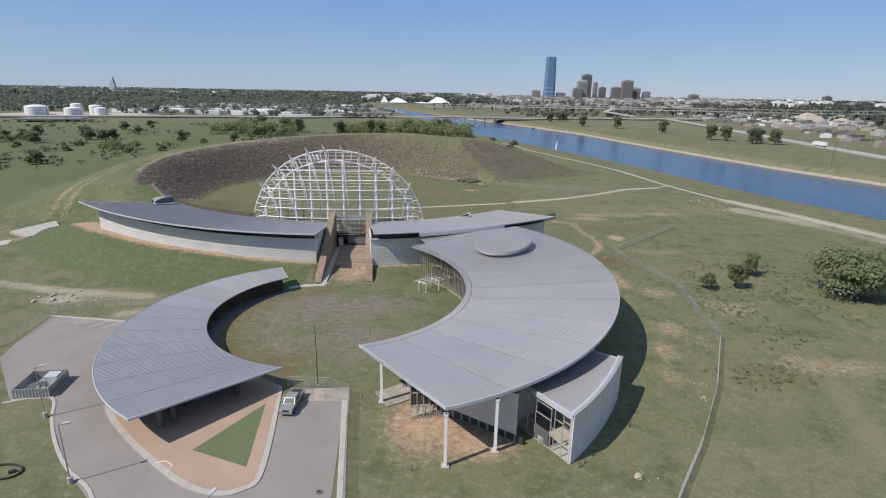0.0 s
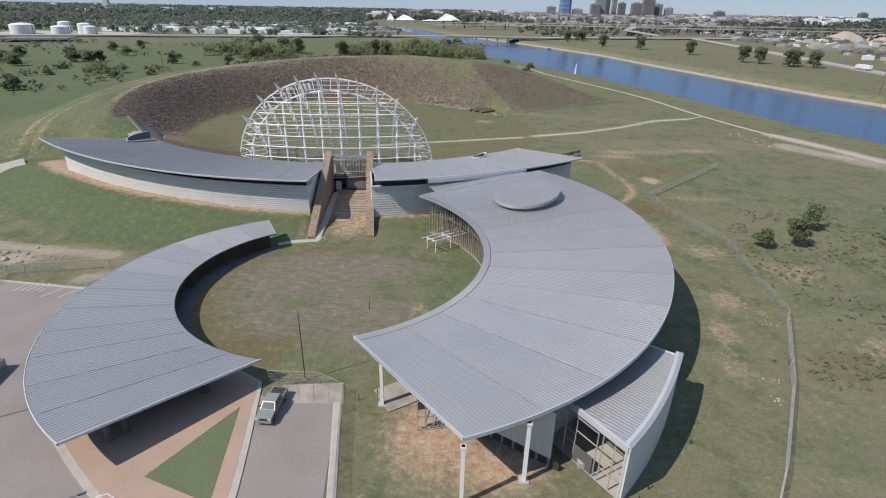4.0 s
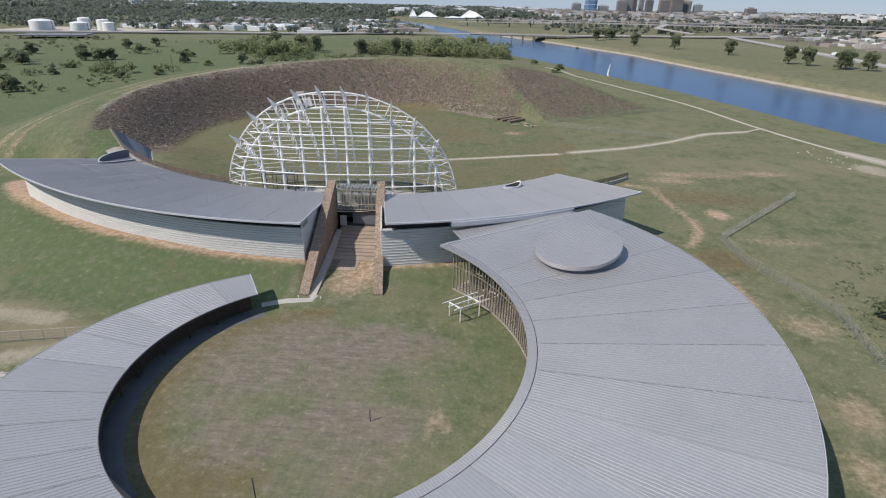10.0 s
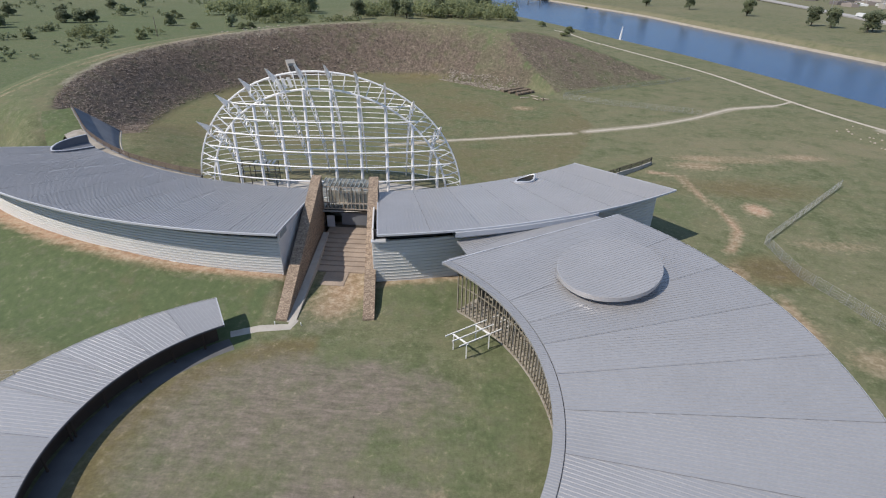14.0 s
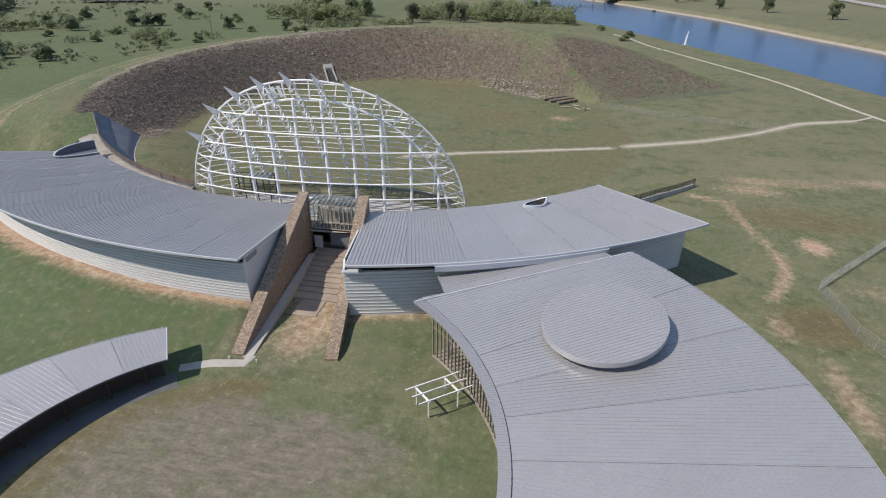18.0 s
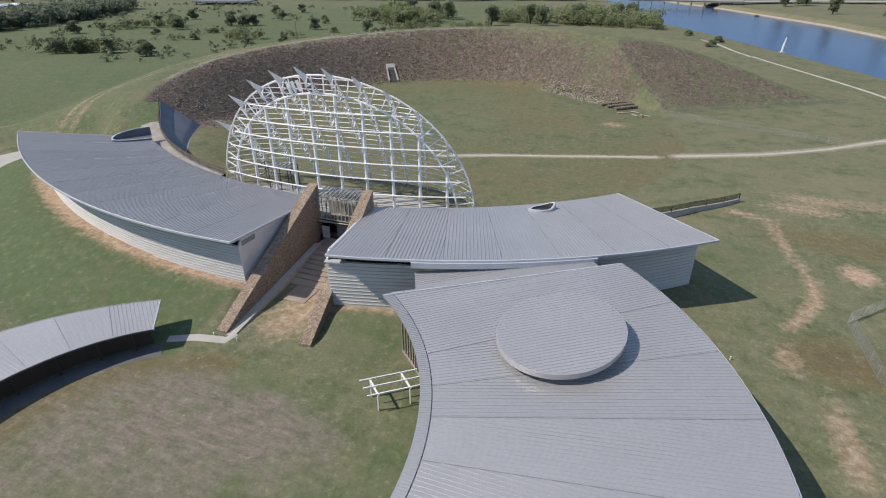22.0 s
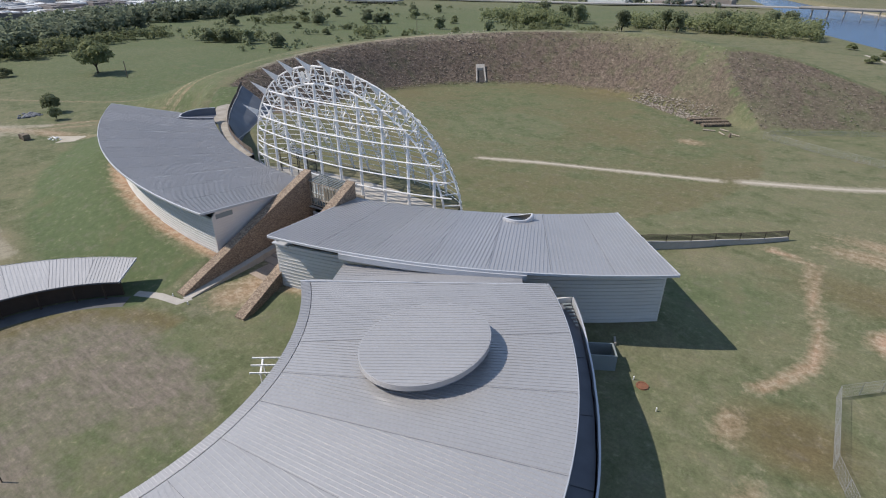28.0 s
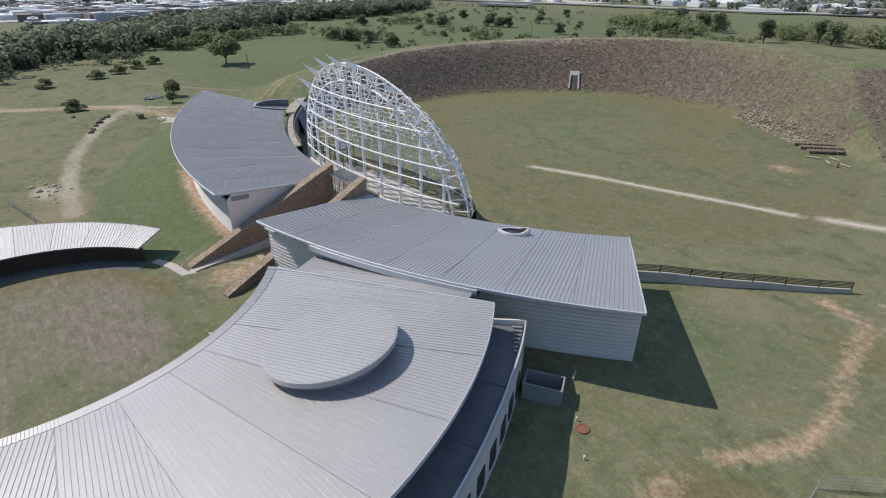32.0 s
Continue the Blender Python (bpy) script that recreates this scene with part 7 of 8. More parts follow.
def plant(source, spots, group):
    """The source goes to the first spot, copies to the others."""
    rng = np.random.RandomState(len(spots) + 3)
    for k, (x, y) in enumerate(spots):
        m = Matrix.Translation((x, y, float(land(x, y)) - 0.05)) @ Matrix.Rotation(rng.uniform(0, 6.28), 4, "Z")
        if k == 0:
            source.matrix_basis = m
            source["group"] = group
        else:
            copy_thing(source, m)["group"] = group


plant(make_tree(1, 11.5, 19, "broad leafy tree with several stems on the riverside slope", 9500, 0.32, M_LEAF, lobe_count=26), [(95.0, 36.0)], "slope trees")
plant(make_tree(2, 6.4, 5.2, "bushy green tree on the grassy slope", 1700, 0.22, M_LEAF), [(70.6, 41.0), (78.8, 50.6)], "slope trees")
plant(make_tree(3, 4.4, 4.4, "small bushy tree on the grassy slope", 1900, 0.2, M_LEAF), [(63.3, 40.0), (-155.3, 70.8)], "slope trees")
plant(make_tree(9, 6.6, 7.0, "dark green bush in the western meadow", 1500, 0.36, M_LEAF), [(-167.4, 74.5)], "meadow trees")
plant(make_tree(4, 15, 17, "open-crowned pale green tree in the meadow", 4200, 0.5, M_LEAF_PALE, trunk_share=0.2), [(-232, 118)], "meadow trees")
plant(make_tree(5, 9, 9.5, "round leafy tree in the meadow", 2200, 0.45, M_LEAF_SOFT, trunk_share=0.08),
      [(-224, 367), (-293, 372), (-288, 378), (-302, 368), (-214, 472), (-320, 496), (-181, 369), (-238, 223), (-266, 223), (-293, 213), (-283, 218), (-369, 284), (-332, 342), (-345, 352), (-356, 347), (-320, 330), (-371, 401), (-319, 389), (-333, 471), (-292, 422)], "meadow trees")
plant(make_tree(6, 4, 7.5, "low spreading shrub in the meadow", 1100, 0.36, M_LEAF_PALE, "shrub"),
      [(-281, 324), (-266, 288), (-150, 316), (-147, 313), (-170, 360), (-166, 366), (-200, 355), (-220, 284), (-205, 300), (-240, 410), (-260, 440), (-310, 300), (-245, 230), (-255, 90), (-232, 70), (-226, 60), (-244, 80), (-218, 40), (-163, 42), (-120, 300), (-100, 318), (56, 395), (50, 370), (39, 430), (115, 690)], "meadow shrubs")
plant(make_tree(7, 16.0, 13.5, "large leafy tree on the river's far bank", 2000, 0.6, M_LEAF_SOFT, trunk_share=0.06, lobe_count=20),
      [(267, 482), (276, 470), (288, 442), (298, 452), (306, 436), (170, 786), (178, 790), (248, 563), (214, 628), (177, 661), (150, 760), (-156, 475), (-107, 442), (-69, 452), (-46, 486), (-16, 513), (-80, 462), (-172, 483), (-205, 508), (-5, 525)], "bank trees")


def foliage(name, label, spots, seed, high=(6, 12), quads=60, size=0.9, wide=0.55, material=None, category="woods", lie=0.55):
    """Many far trees or weeds in one mesh: leaf quads that face outward from several lobes each."""
    r = np.random.RandomState(seed)
    x, y = np.array([p[0] for p in spots]), np.array([p[1] for p in spots])
    n = len(x)
    h = r.uniform(high[0], high[1], n)
    base = np.stack([x, y, land(x, y)], 1)
    lobe = r.normal(size=(n, 6, 3)) * (wide * 0.42, wide * 0.42, 0.15) * h[:, None, None]
    lobe[:, :, 2] = h[:, None] * np.clip(0.48 + lobe[:, :, 2] / h[:, None], 0.2, 0.8)
    rad = h[:, None] * r.uniform(0.16, 0.3, (n, 6))
    pick = r.randint(0, 6, (n, quads))
    d = r.normal(size=(n, quads, 3))
    d[:, :, 2] = np.abs(d[:, :, 2]) * np.where(r.rand(n, quads) < 0.72, 1, -1)
    d /= np.linalg.norm(d, axis=2, keepdims=True)
    i = np.arange(n)[:, None]
    p = base[:, None] + lobe[i, pick] + d * rad[i, pick][:, :, None] * r.uniform(0.75, 1.1, (n, quads, 1))
    p[:, :, 2] = np.maximum(p[:, :, 2], base[:, None, 2] + 0.1)
    face = d + r.normal(size=d.shape) * 0.4 + np.array((0, 0, lie))
    u = np.cross(face, r.normal(size=d.shape))
    u /= np.linalg.norm(u, axis=2, keepdims=True)
    w = np.cross(face / np.linalg.norm(face, axis=2, keepdims=True), u)
    e = (size * (h / high[1])[:, None] * r.uniform(0.6, 1.4, (n, quads)))[:, :, None]
    v = np.stack([p - u * e - w * e * 0.5, p + u * e * 0.3 - w * e * 0.7, p + u * e + w * e * 0.4, p - u * e * 0.2 + w * e * 0.8], 2).reshape(-1, 3)
    me = bpy.data.meshes.new(name)
    count = n * quads
    me.vertices.add(4 * count)
    me.vertices.foreach_set("co", v.ravel())
    me.loops.add(4 * count)
    me.loops.foreach_set("vertex_index", np.arange(4 * count))
    me.polygons.add(count)
    me.polygons.foreach_set("loop_start", np.arange(0, 4 * count, 4))
    me.update()
    me.materials.append(material or M_WOODS)
    return tagged(new(name, me), label, category, kind="stuff")


rng = np.random.RandomState(77)


def scatter(n, box, test, clump=0.0):
    x = rng.uniform(box[0], box[1], n)
    y = rng.uniform(box[2], box[3], n)
    ok = test(x, y)
    if clump:
        ok &= clouds(x, y, 60, 31) > clump
    return list(zip(x[ok], y[ok]))


edge_x = lambda y: np.interp(y, [-60, 28, 53, 77, 113, 175, 254, 361, 480], [-215, -258, -292, -290, -318, -372, -432, -450, -520])
foliage("creek_woods", "dense dark green woods along the creek", scatter(7000, (-620, -200, -80, 480), lambda x, y: (x < edge_x(y)) & (x > edge_x(y) - 75 + 0.05 * y)), 1, (9, 16), 120, 1.25)
foliage("wood_edge", "pale scrubby trees along the edge of the woods", scatter(700, (-460, -190, -60, 480), lambda x, y: (x < edge_x(y) + 26) & (x > edge_x(y) - 6), 0.45), 2, (4, 8), 110, 0.7)
bank_x = lambda y: np.interp(y, BANK_Y, BANK_NEAR)
foliage("belt_trees", "belt of trees beyond the mound", scatter(950, (-230, 20, 425, 560), lambda x, y: (x < bank_x(y) - 22) & (np.abs(y - 488 - 0.10 * (x + 100)) < 36 + 0.10 * (x + 230)), 0.47), 3, (6, 15), 130, 0.85, material=M_LEAF_PALE)
hedge = []
for line, n, w in (([(-300, 108), (-321, 136), (-340, 176), (-351, 220)], 110, 5.0), ([(-308, 222), (-272, 229)], 40, 4.0), ([(-368, 312), (-341, 347)], 26, 6.0), ([(-250, 300), (-205, 318)], 16, 5.0), ([(-190, 405), (-110, 392)], 34, 6.0)):
    for k in range(n):
        u = rng.uniform(0, len(line) - 1.001)
        a, b = Vector(line[int(u)]), Vector(line[int(u) + 1])
        q = a.lerp(b, u - int(u))
        hedge.append((q.x + rng.normal() * w, q.y + rng.normal() * w))
foliage("meadow_hedges", "uneven pale green hedgerows across the meadow", hedge, 31, (3.0, 8.5), 150, 0.62, 0.6, M_LEAF_PALE, "hedge")
foliage("meadow_scrub", "scattered scrub over the meadow", scatter(900, (-560, -120, 200, 640), lambda x, y: (x < -120 - 0.2 * (y - 200)) & (np.hypot(x + 40, y - 149) > 190), 0.56), 4, (1.6, 4.5), 70, 0.6, 0.8, M_LEAF_SOFT)
foliage("highway_woods", "woods between the highway and the horizon", scatter(5200, (-1500, 40, 760, 1900), lambda x, y: (x < bank_x(y) - 40) & (y > 770) & (np.hypot(x + 560, y - 720) > 75), 0.42), 5, (7, 13), 26, 2.4, material=M_HAZEWOODS)
foliage("far_woods", "far woods to the horizon", scatter(12000, (-4300, 300, 1700, 4600), lambda x, y: x < 200 - 0.05 * (y - 1700), 0.26), 6, (12, 22), 12, 7.0, material=M_HAZEWOODS)
foliage("east_woods", "woods east of the city", scatter(6500, (300, 4300, 700, 4600), lambda x, y: (x > 560 + 0.25 * (y - 700)) & ((x - 620) > 0.18 * (y - 700)), 0.36), 7, (8, 17), 16, 4.5, material=M_HAZEWOODS)
foliage("town_trees", "street trees among the city blocks", scatter(3600, (-100, 1900, 900, 3600), lambda x, y: x > bank_x(np.minimum(y, 1650)) + 200, 0.5), 8, (7, 13), 16, 3.5, material=M_HAZEWOODS)
foliage("lot_trees", "trees beyond the western lots", scatter(3800, (-2600, -640, 60, 1500), lambda x, y: (x < -700 - 0.1 * y), 0.42), 9, (8, 15), 30, 2.6, material=M_HAZEWOODS)

# ---- roads, bridge and storage tanks ----
def level_road(name, line, width, z, label):
    s = Shape()
    rows = []
    for i, p in enumerate(line):
        a, b = Vector(line[max(i - 1, 0)]), Vector(line[min(i + 1, len(line) - 1)])
        d = (b - a).normalized()
        q = Vector((-d.y, d.x)) * width / 2
        p = Vector(p)
        zz = z[i] if isinstance(z, list) else z
        rows.append([(*(p + q * 1.0), zz - 1.2), (*(p + q), zz), (*(p - q), zz), (*(p - q), zz - 1.2)])
    s.band(rows)
    return tagged(s.make(name, M_FARROAD), label, "road", kind="structure")


level_road("highway", [(-1400, 430), (-700, 600), (-600, 630), (-446, 690), (-245, 735), (-135, 790), (-70, 806), (-20, 812)], 20, [2.5] * 8, "pale concrete highway on a low embankment")
level_road("highway", [(110, 805), (200, 850), (338, 880), (420, 900), (700, 980), (1500, 1150)], 22, [2.5] * 6, "pale concrete highway leading to the city")
level_road("river_road", [(420, 60), (352, 270), (333, 335), (338, 400), (352, 540), (366, 700), (376, 860), (380, 905)], 13, [1.0, 1.0, 1.0, 1.0, 1.2, 1.6, 2.2, 2.5], "road along the river's east bank")
ramps = (([(330, 905), (300, 1000), (350, 1120), (520, 1230), (900, 1300)], 12, [5, 9, 12, 12, 8], "elevated curving ramp of the interchange"),
         ([(-60, 1180), (200, 1150), (480, 1050), (800, 1080), (1400, 1300)], 14, [7, 11, 12, 10, 8], "elevated highway of the interchange"),
         ([(-40, 1330), (260, 1290), (620, 1250), (1000, 1290), (1700, 1500)], 14, [8, 11, 12, 11, 9], "long elevated highway in front of the city"))
for line, w, z, label in ramps:
    level_road("interchange_ramp", line, w, z, label)
for line, w, z, label in ramps:
    t = thing("ramp_piers", "row of grey concrete piers under an elevated highway", "piers")
    for (p, z0), (q, z1) in zip(zip(line, z), zip(line[1:], z[1:])):
        p, q = Vector((*p, z0)), Vector((*q, z1))
        n = max(2, int((q - p).length / 38))
        for k in range(n):
            c = p.lerp(q, (k + 0.5) / n)
            Shape().beam((c.x, c.y, -1), (c.x, c.y, c.z - 1.1), 2.4, sides=6).make("pier", M_DARKCONC, t)
bridge = thing("river_bridge", "low concrete road bridge on rows of piers across the river", "bridge")
Shape().prism([(-24, 800), (114, 793), (114, 815), (-24, 822)], 1.2, 2.55).make("deck", M_CONC, bridge)
for y0, y1 in ((799.6, 792.6), (822.4, 815.4)):
    Shape().beam((-24, y0, 3.0), (114, y1, 3.0), 0.4, 1.0).make("parapet", M_CONC, bridge)
for k in range(8):
    x = -10 + k * 16
    for y in (802, 808, 815):
        Shape().beam((x, y - 0.05 * (x + 24), -8), (x, y - 0.05 * (x + 24), 1.3), 1.2, sides=8).make("pier", M_CONC, bridge)
    Shape().beam((x, 800 - 0.05 * (x + 24), 0.9), (x, 817 - 0.05 * (x + 24), 0.9), 1.4, 1.0).make("pier_cap", M_CONC, bridge)


def tank(x, y, r, h, label):
    t = thing("storage_tank", label, "tank", (x, y, 0), "storage tanks")
    s = Shape()
    n = 32
    rows = [[(rr * math.cos(math.tau * k / n), rr * math.sin(math.tau * k / n), z) for rr, z in ((r, 0), (r, h), (r * 0.99, h + 0.1))] for k in range(n + 1)]
    s.band(rows).make("shell", M_TANK, t)
    s = Shape()
    s.band([[(rr * math.cos(math.tau * k / n), rr * math.sin(math.tau * k / n), z) for rr, z in ((r * 1.0, h), (r * 0.7, h + r * 0.10), (r * 0.35, h + r * 0.15), (0.0, h + r * 0.17))] for k in range(n + 1)])
    s.make("roof", M_TANK, t)
    Shape().beam((r + 0.3, 0, 0), (r + 0.3, 0, h), 0.8).make("ladder", M_GALV, t)


tank(-581, 682, 14.0, 13, "large white cylindrical storage tank beyond the highway")
tank(-535, 690, 11.0, 11, "white cylindrical storage tank beyond the highway")
tank(-519, 715, 8.0, 14, "tall white cylindrical storage tank beyond the highway")
tank(-505, 705, 8.0, 11, "white cylindrical storage tank beyond the highway")
tank(-560, 735, 8.0, 15, "white cylindrical storage tank behind the others")

spire = thing("channel_marker", "slender white marker rising from the river's edge", "marker", (94.5, 404, -6.5))
Shape().tube([(0, 0, 0), (0.2, 0, 5), (0.7, 0, 9.8)], [1.6, 1.3, 0.35], 8, (0, 1, 0)).make("mast", M_WHITE, spire)
Shape().box(-2.0, -1.2, 0, 2.0, 1.2, 1.0).make("base", M_CONC, spire)

# ---- the city ----
def high_rise(x0, x1, y, deep, top, tone, floors, bays, label):
    t = thing("high_rise", label, "building", ((x0 + x1) / 2, y, 0), "city towers")
    w = (x1 - x0) / 2
    Shape().box(-w, -deep / 2, 0, w, deep / 2, top).make("wall", tone, t)
    for k in range(floors):
        z = top * (0.06 + 0.90 * k / floors)
        Shape().box(-w - 0.4, -deep / 2 - 0.5, z, w + 0.4, deep / 2 + 0.4, z + top / floors * 0.42).make("window_band", M_CITYGLASS, t)
    Shape().box(-w * 0.5, -deep * 0.25, top, w * 0.5, deep * 0.25, top + 5).make("plant_room", tone, t)
    return t


tower = thing("glass_tower", "very tall blue glass tower with tapering crown", "building", (584, 3300, 0), "city towers")
for k in range(11):
    z0, z1 = 242 * k / 11, 242 * (k + 1) / 11
    f0, f1 = 1 - 0.16 * (k / 11) ** 2, 1 - 0.16 * ((k + 1) / 11) ** 2
    s = Shape()
    ring = [(-32, -18), (-18, -32), (18, -32), (32, -18), (32, 18), (18, 32), (-18, 32), (-32, 18)]
    s.add([(x * f0, y * f0, z0) for x, y in ring] + [(x * f1, y * f1, z1 - 1.2) for x, y in ring], [tuple(range(7, -1, -1)), tuple(range(8, 16))] + [(i, (i + 1) % 8, 8 + (i + 1) % 8, 8 + i) for i in range(8)])
    s.make("glass_tier", M_BLUEGLASS, tower)
for x0, x1, top, tone, fl, lab in ((716, 767, 66, 1, 12, "brown slab office block among the city towers"), (749, 803, 109, 2, 20, "pale banded office tower in the city"), (804, 861, 145, 0, 28, "dark brown office tower in the city"),
                                   (860, 880, 104, 2, 18, "slim pale tower in the city"), (885, 919, 72, 0, 12, "dark mid-rise block in the city"), (963, 1014, 74, 1, 14, "tan mid-rise block in the city"),
                                   (1013, 1073, 113, 1, 22, "broad brown office tower in the city"), (1084, 1111, 53, 0, 9, "dark squat block in the city"), (1102, 1166, 73, 3, 14, "stepped cream stone block in the city"),
                                   (1189, 1229, 54, 2, 9, "pale block at the city's edge"), (630, 681, 39, 2, 7, "pale low block below the glass tower"), (1445, 1496, 39, 1, 7, "tan block east of the city"), (2221, 2255, 42, 0, 8, "dark lone block east of the city"), (495, 543, 50, 2, 8, "pale block west of the glass tower")):
    high_rise(x0, x1, 3300 + rng.uniform(-60, 120), 40, top, (M_CITYDARK, M_CITYTAN, M_CITYPALE, M_CITYCREAM)[tone], fl, 6, lab)
lone = thing("high_rise", "lone slender pale grey tower on the western horizon", "building", (-1706, 2700, 0))
part("wall", [(-20, -12, 0), (20, -12, 0), (20, 12, 0), (-20, 12, 0), (-4, -8, 62), (9, -8, 62), (9, 8, 62), (-4, 8, 62), (-1, -2, 82), (3, -2, 82), (3, 2, 82), (-1, 2, 82)], [(i, (i + 1) % 4, 4 + (i + 1) % 4, 4 + i) for i in range(4)] + [(4 + i, 4 + (i + 1) % 4, 8 + (i + 1) % 4, 8 + i) for i in range(4)] + [(8, 9, 10, 11)], M_CITYPALE, lone)
Shape().box(-75, -14, 0, 110, 14, 14).make("low_wing", M_CITYPALE, lone)
for x, y, r, h in ((-205, 1600, 11, 24), (-163, 1600, 28, 20), (-40, 1620, 34, 24), (-85, 1560, 28, 9)):
    t = thing("white_pavilion", "white peaked pavilion by the river", "pavilion", (x, y, 0), "river pavilions")
    part("roof", [(-r, -r * 0.6, 5), (r, -r * 0.6, 5), (r, r * 0.6, 5), (-r, r * 0.6, 5), (-r * 0.2, 0, h), (r * 0.3, 0, h * 0.8)], [(0, 1, 5, 4), (1, 2, 5), (2, 3, 4, 5), (3, 0, 4)], M_TANK, t)
    Shape().box(-r * 0.95, -r * 0.55, 0, r * 0.95, r * 0.55, 5).make("wall", M_CITYPALE, t)


def blocks(name, label, spots, seed, size, high, materials):
    r = np.random.RandomState(seed)
    groups = [Shape() for _ in materials]
    for x, y in spots:
        w, d, h = r.uniform(*size), r.uniform(*size), r.uniform(*high)
        m = Matrix.Translation((x, y, 0)) @ Matrix.Rotation(r.uniform(-0.2, 0.2), 4, "Z")
        g = groups[r.randint(len(materials))]
        g.box(-w / 2, -d / 2, -1, w / 2, d / 2, h, m)
        g.box(-w * 0.2, -d * 0.2, h, w * 0.15, d * 0.2, h + 0.8, m)
    for g, mt in zip(groups, materials):
        if g.v:
            tagged(g.make(name, mt), label, "buildings", kind="stuff")


city_edge = lambda x, y: (x > 60 - 0.02 * y) & (x < 350 + 0.62 * (y - 700))
blocks("city_blocks", "low pale city blocks and warehouses", scatter(2600, (-80, 2600, 2100, 4300), city_edge), 5, (9, 32), (5, 15), [M_CITYPALE, M_CITYTAN, M_CITYCREAM, M_CITYDARK])
blocks("town_blocks", "low sheds and shops between the highway and the city", scatter(900, (-80, 2000, 1350, 2150), city_edge), 15, (7, 26), (3, 6.5), [M_CITYPALE, M_CITYTAN, M_CITYCREAM, M_CITYDARK])
blocks("warehouses", "pale industrial sheds beyond the river road", scatter(760, (390, 1250, 380, 1250), lambda x, y: x > 390 + 0.1 * (y - 300)), 6, (4, 21), (2.2, 5.5), [M_CITYPALE, M_CITYTAN, M_CITYCREAM, M_CITYDARK, M_TANK, M_CITYDARK])
foliage("yard_trees", "rows of trees among the industrial yards", scatter(800, (390, 1350, 330, 1300), lambda x, y: x > 395 + 0.1 * (y - 300), 0.5), 41, (4, 9), 40, 1.2, 0.6, M_LEAF_SOFT)
blocks("west_lots", "long low sheds and parked trailers beyond the creek", scatter(420, (-1000, -520, 60, 430), lambda x, y: x < edge_x(y) - 90), 7, (5, 40), (2, 7), [M_CITYPALE, M_TANK, M_CITYDARK])
blocks("highway_sheds", "low sheds and trailers along the highway", scatter(150, (-560, -60, 790, 1250), lambda x, y: x < bank_x(y) - 60), 8, (8, 50), (3, 7), [M_CITYPALE, M_TANK, M_CITYTAN])
blocks("horizon_roofs", "pale roofs scattered to the horizon", scatter(500, (-4000, 4200, 2000, 4600), lambda x, y: np.abs(x - 700) > 300), 9, (15, 60), (8, 22), [M_CITYPALE, M_TANK, M_CITYTAN])
slab("trailer_lot", [(-1100, 20), (-560, 40), (-560, 120), (-640, 330), (-760, 460), (-1100, 420)], 0.3, M_FARROAD, "pale paved yards beyond the creek", "paving")
slab("tank_yard", [(-640, 655), (-470, 700), (-440, 760), (-640, 770)], 1.6, M_GRAVEL, "pale gravel yard round the storage tanks", "yard")

# gravel heaps, trucks and the road's overpass
for x, y, r, h in ((667, 960, 34, 15), (720, 950, 28, 12), (690, 900, 22, 9), (790, 900, 26, 10)):
    s = Shape()
    for lv in range(5):
        f = 1 - lv / 4.6
        s.v += [(x + r * f * (1 + 0.13 * math.sin(3 * k + lv + x)) * math.cos(math.tau * k / 14), y + r * f * (1 + 0.13 * math.cos(2 * k + x)) * math.sin(math.tau * k / 14), h * (lv / 4) ** 0.9 - 0.3) for k in range(14)]
    for lv in range(4):
        s.f += [(lv * 14 + k, lv * 14 + (k + 1) % 14, lv * 14 + 14 + (k + 1) % 14, lv * 14 + 14 + k) for k in range(14)]
    s.f.append(tuple(56 + k for k in range(14)))
    tagged(s.make("gravel_heap", M_ROCK), "pale grey heap of crushed stone in a yard", "gravel heap", "gravel heaps")


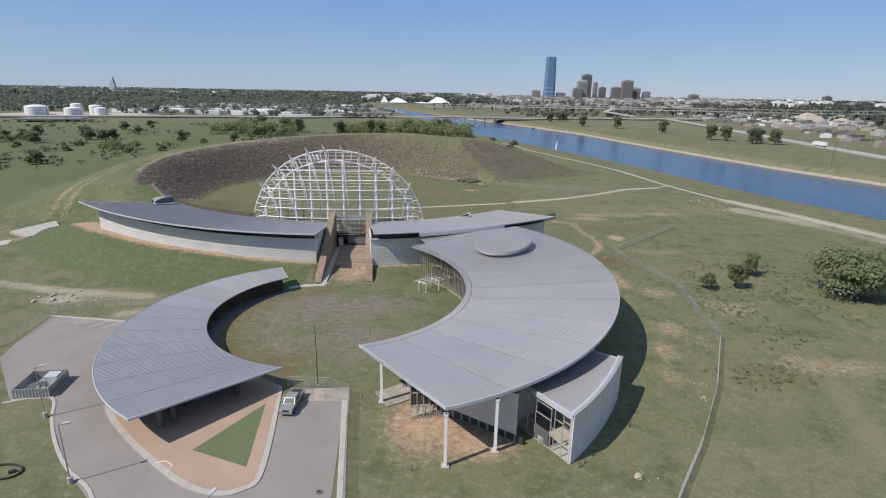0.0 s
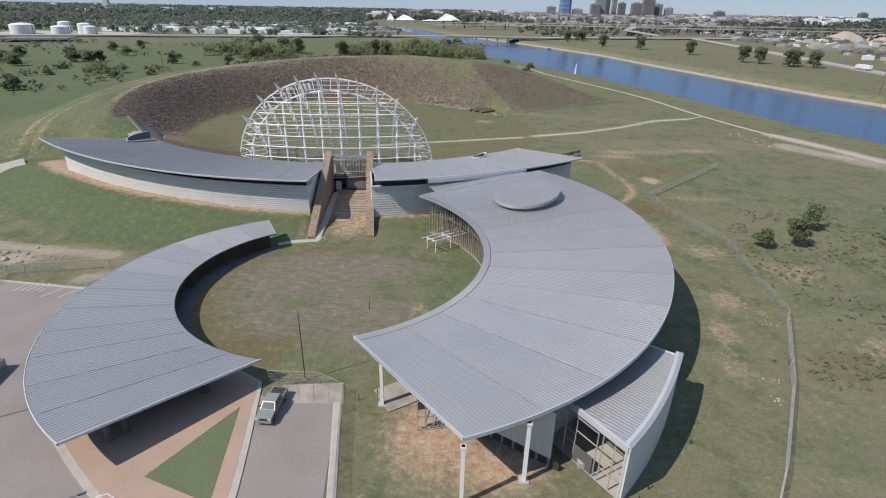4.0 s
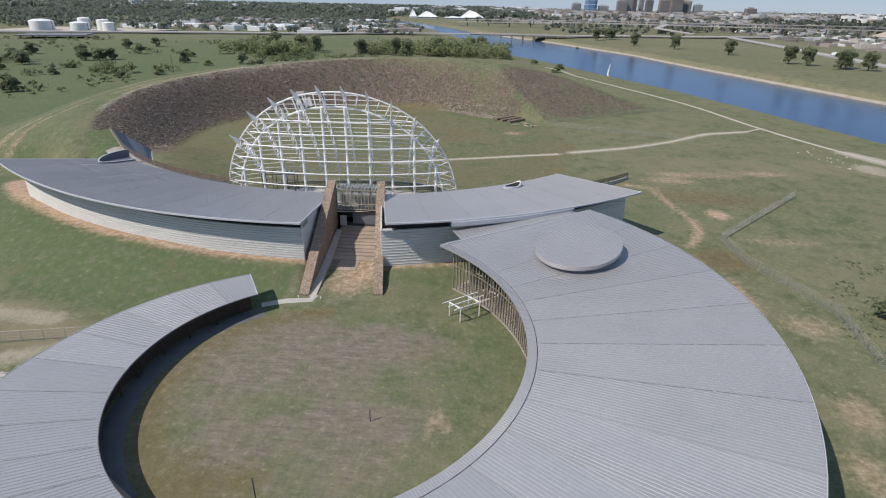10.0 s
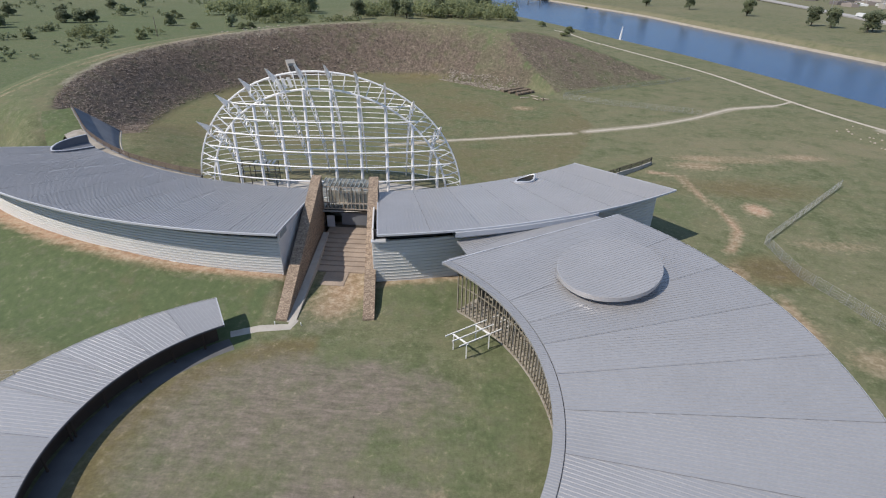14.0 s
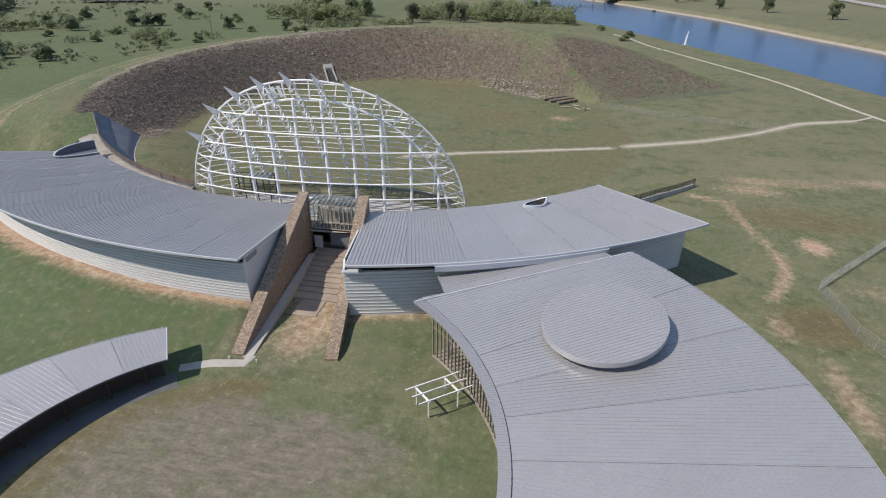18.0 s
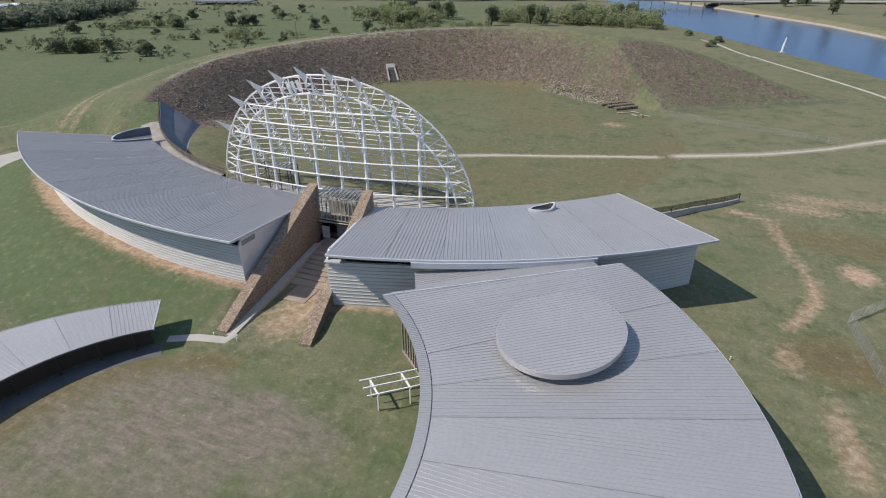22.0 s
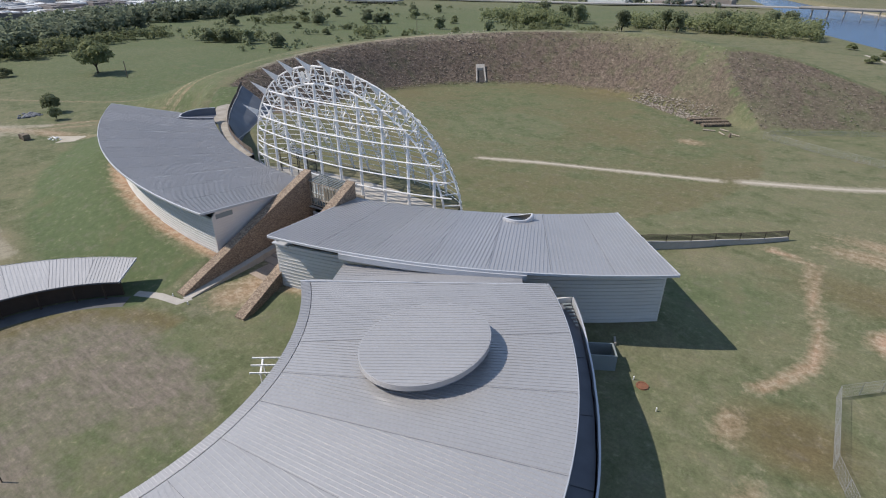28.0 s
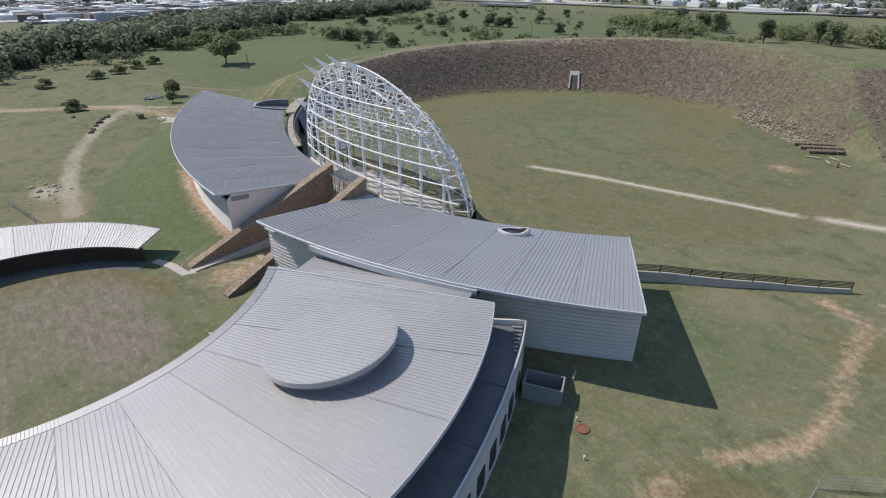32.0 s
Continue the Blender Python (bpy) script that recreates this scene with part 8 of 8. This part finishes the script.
def lorry(x, y, turn, label):
    t = thing("lorry", label, "truck", (x, y, 1.1), "lorries")
    t.rotation_euler = (0, 0, radians(turn))
    Shape().box(-7.2, -1.3, 1.1, 6.4, 1.3, 4.1).make("trailer", M_TANK, t)
    Shape().box(6.9, -1.25, 0.6, 9.3, 1.25, 3.4).make("cab", M_TANK, t)
    Shape().box(9.25, -1.1, 1.9, 9.36, 1.1, 3.0).make("windscreen", M_DARKGLASS, t)
    for px in (-6, -4.6, 5.4, 8.3):
        for sy in (-1.1, 1.1):
            Shape().tube([(px, sy - 0.15, 0.5), (px, sy + 0.15, 0.5)], 1.0, 10, (0, 0, 1)).make("wheel", M_RUBBER, t)


lorry(337, 418, 92, "white articulated lorry on the river road")
lorry(353, 560, 88, "white articulated lorry on the river road")
over = thing("road_overpass", "dark concrete highway overpass on short piers", "overpass")
Shape().prism([(-512, 552), (-448, 574), (-460, 610), (-524, 588)], 2.6, 3.8).make("deck", M_DARKCONC, over)
for k in range(6):
    p = Vector((-509, 557)).lerp(Vector((-452, 577)), k / 5)
    Shape().beam((p.x, p.y, -1), (p.x, p.y, 2.7), 1.4, sides=8).make("pier", M_DARKCONC, over)

def on_slope(x, y):
    a, r, high = mound(x, y)
    ring, cut = mound_faces(x, y)
    beside = (x - WING_TOP[0]) * WING_WAY[1] - (y - WING_TOP[1]) * WING_WAY[0]
    dense = 0.16 + 0.84 * smooth(80, 120, a)
    return (((r > 64) & (r < 83.5) & (a > 44) & (a < 217) & ((a < 205) | (beside < -1.8)) & (rng.rand(len(x)) < dense)) | ((ring - cut > 1.0) & (cut > 0.6) & (a < 80) & (rng.rand(len(x)) < 0.3)))


foliage("mound_scrub", "brown leafless scrub matted over the mound's inner slope", scatter(52000, (-130, 60, 95, 240), on_slope), 24, (0.10, 0.36), 11, 0.15, 1.9, M_SCRUB, "scrub", 1.1)


def on_weeds(x, y):
    hollow = np.hypot((x - 54.5) / 9, (y + 1.8) / 4.5) < rng.uniform(0.3, 1.2, len(x))
    swathe = (clouds(x, y, 11, 51) > 0.62) & (x > 54) & (y > 8) & (rng.rand(len(x)) < 0.5)
    return hollow | swathe


foliage("slope_weeds", "low dark green weed clumps on the grassy slope", scatter(3600, (44, 108, -8, 66), on_weeds), 52, (0.15, 0.5), 22, 0.16, 1.3, M_LEAF_SOFT, "weeds", 1.2)
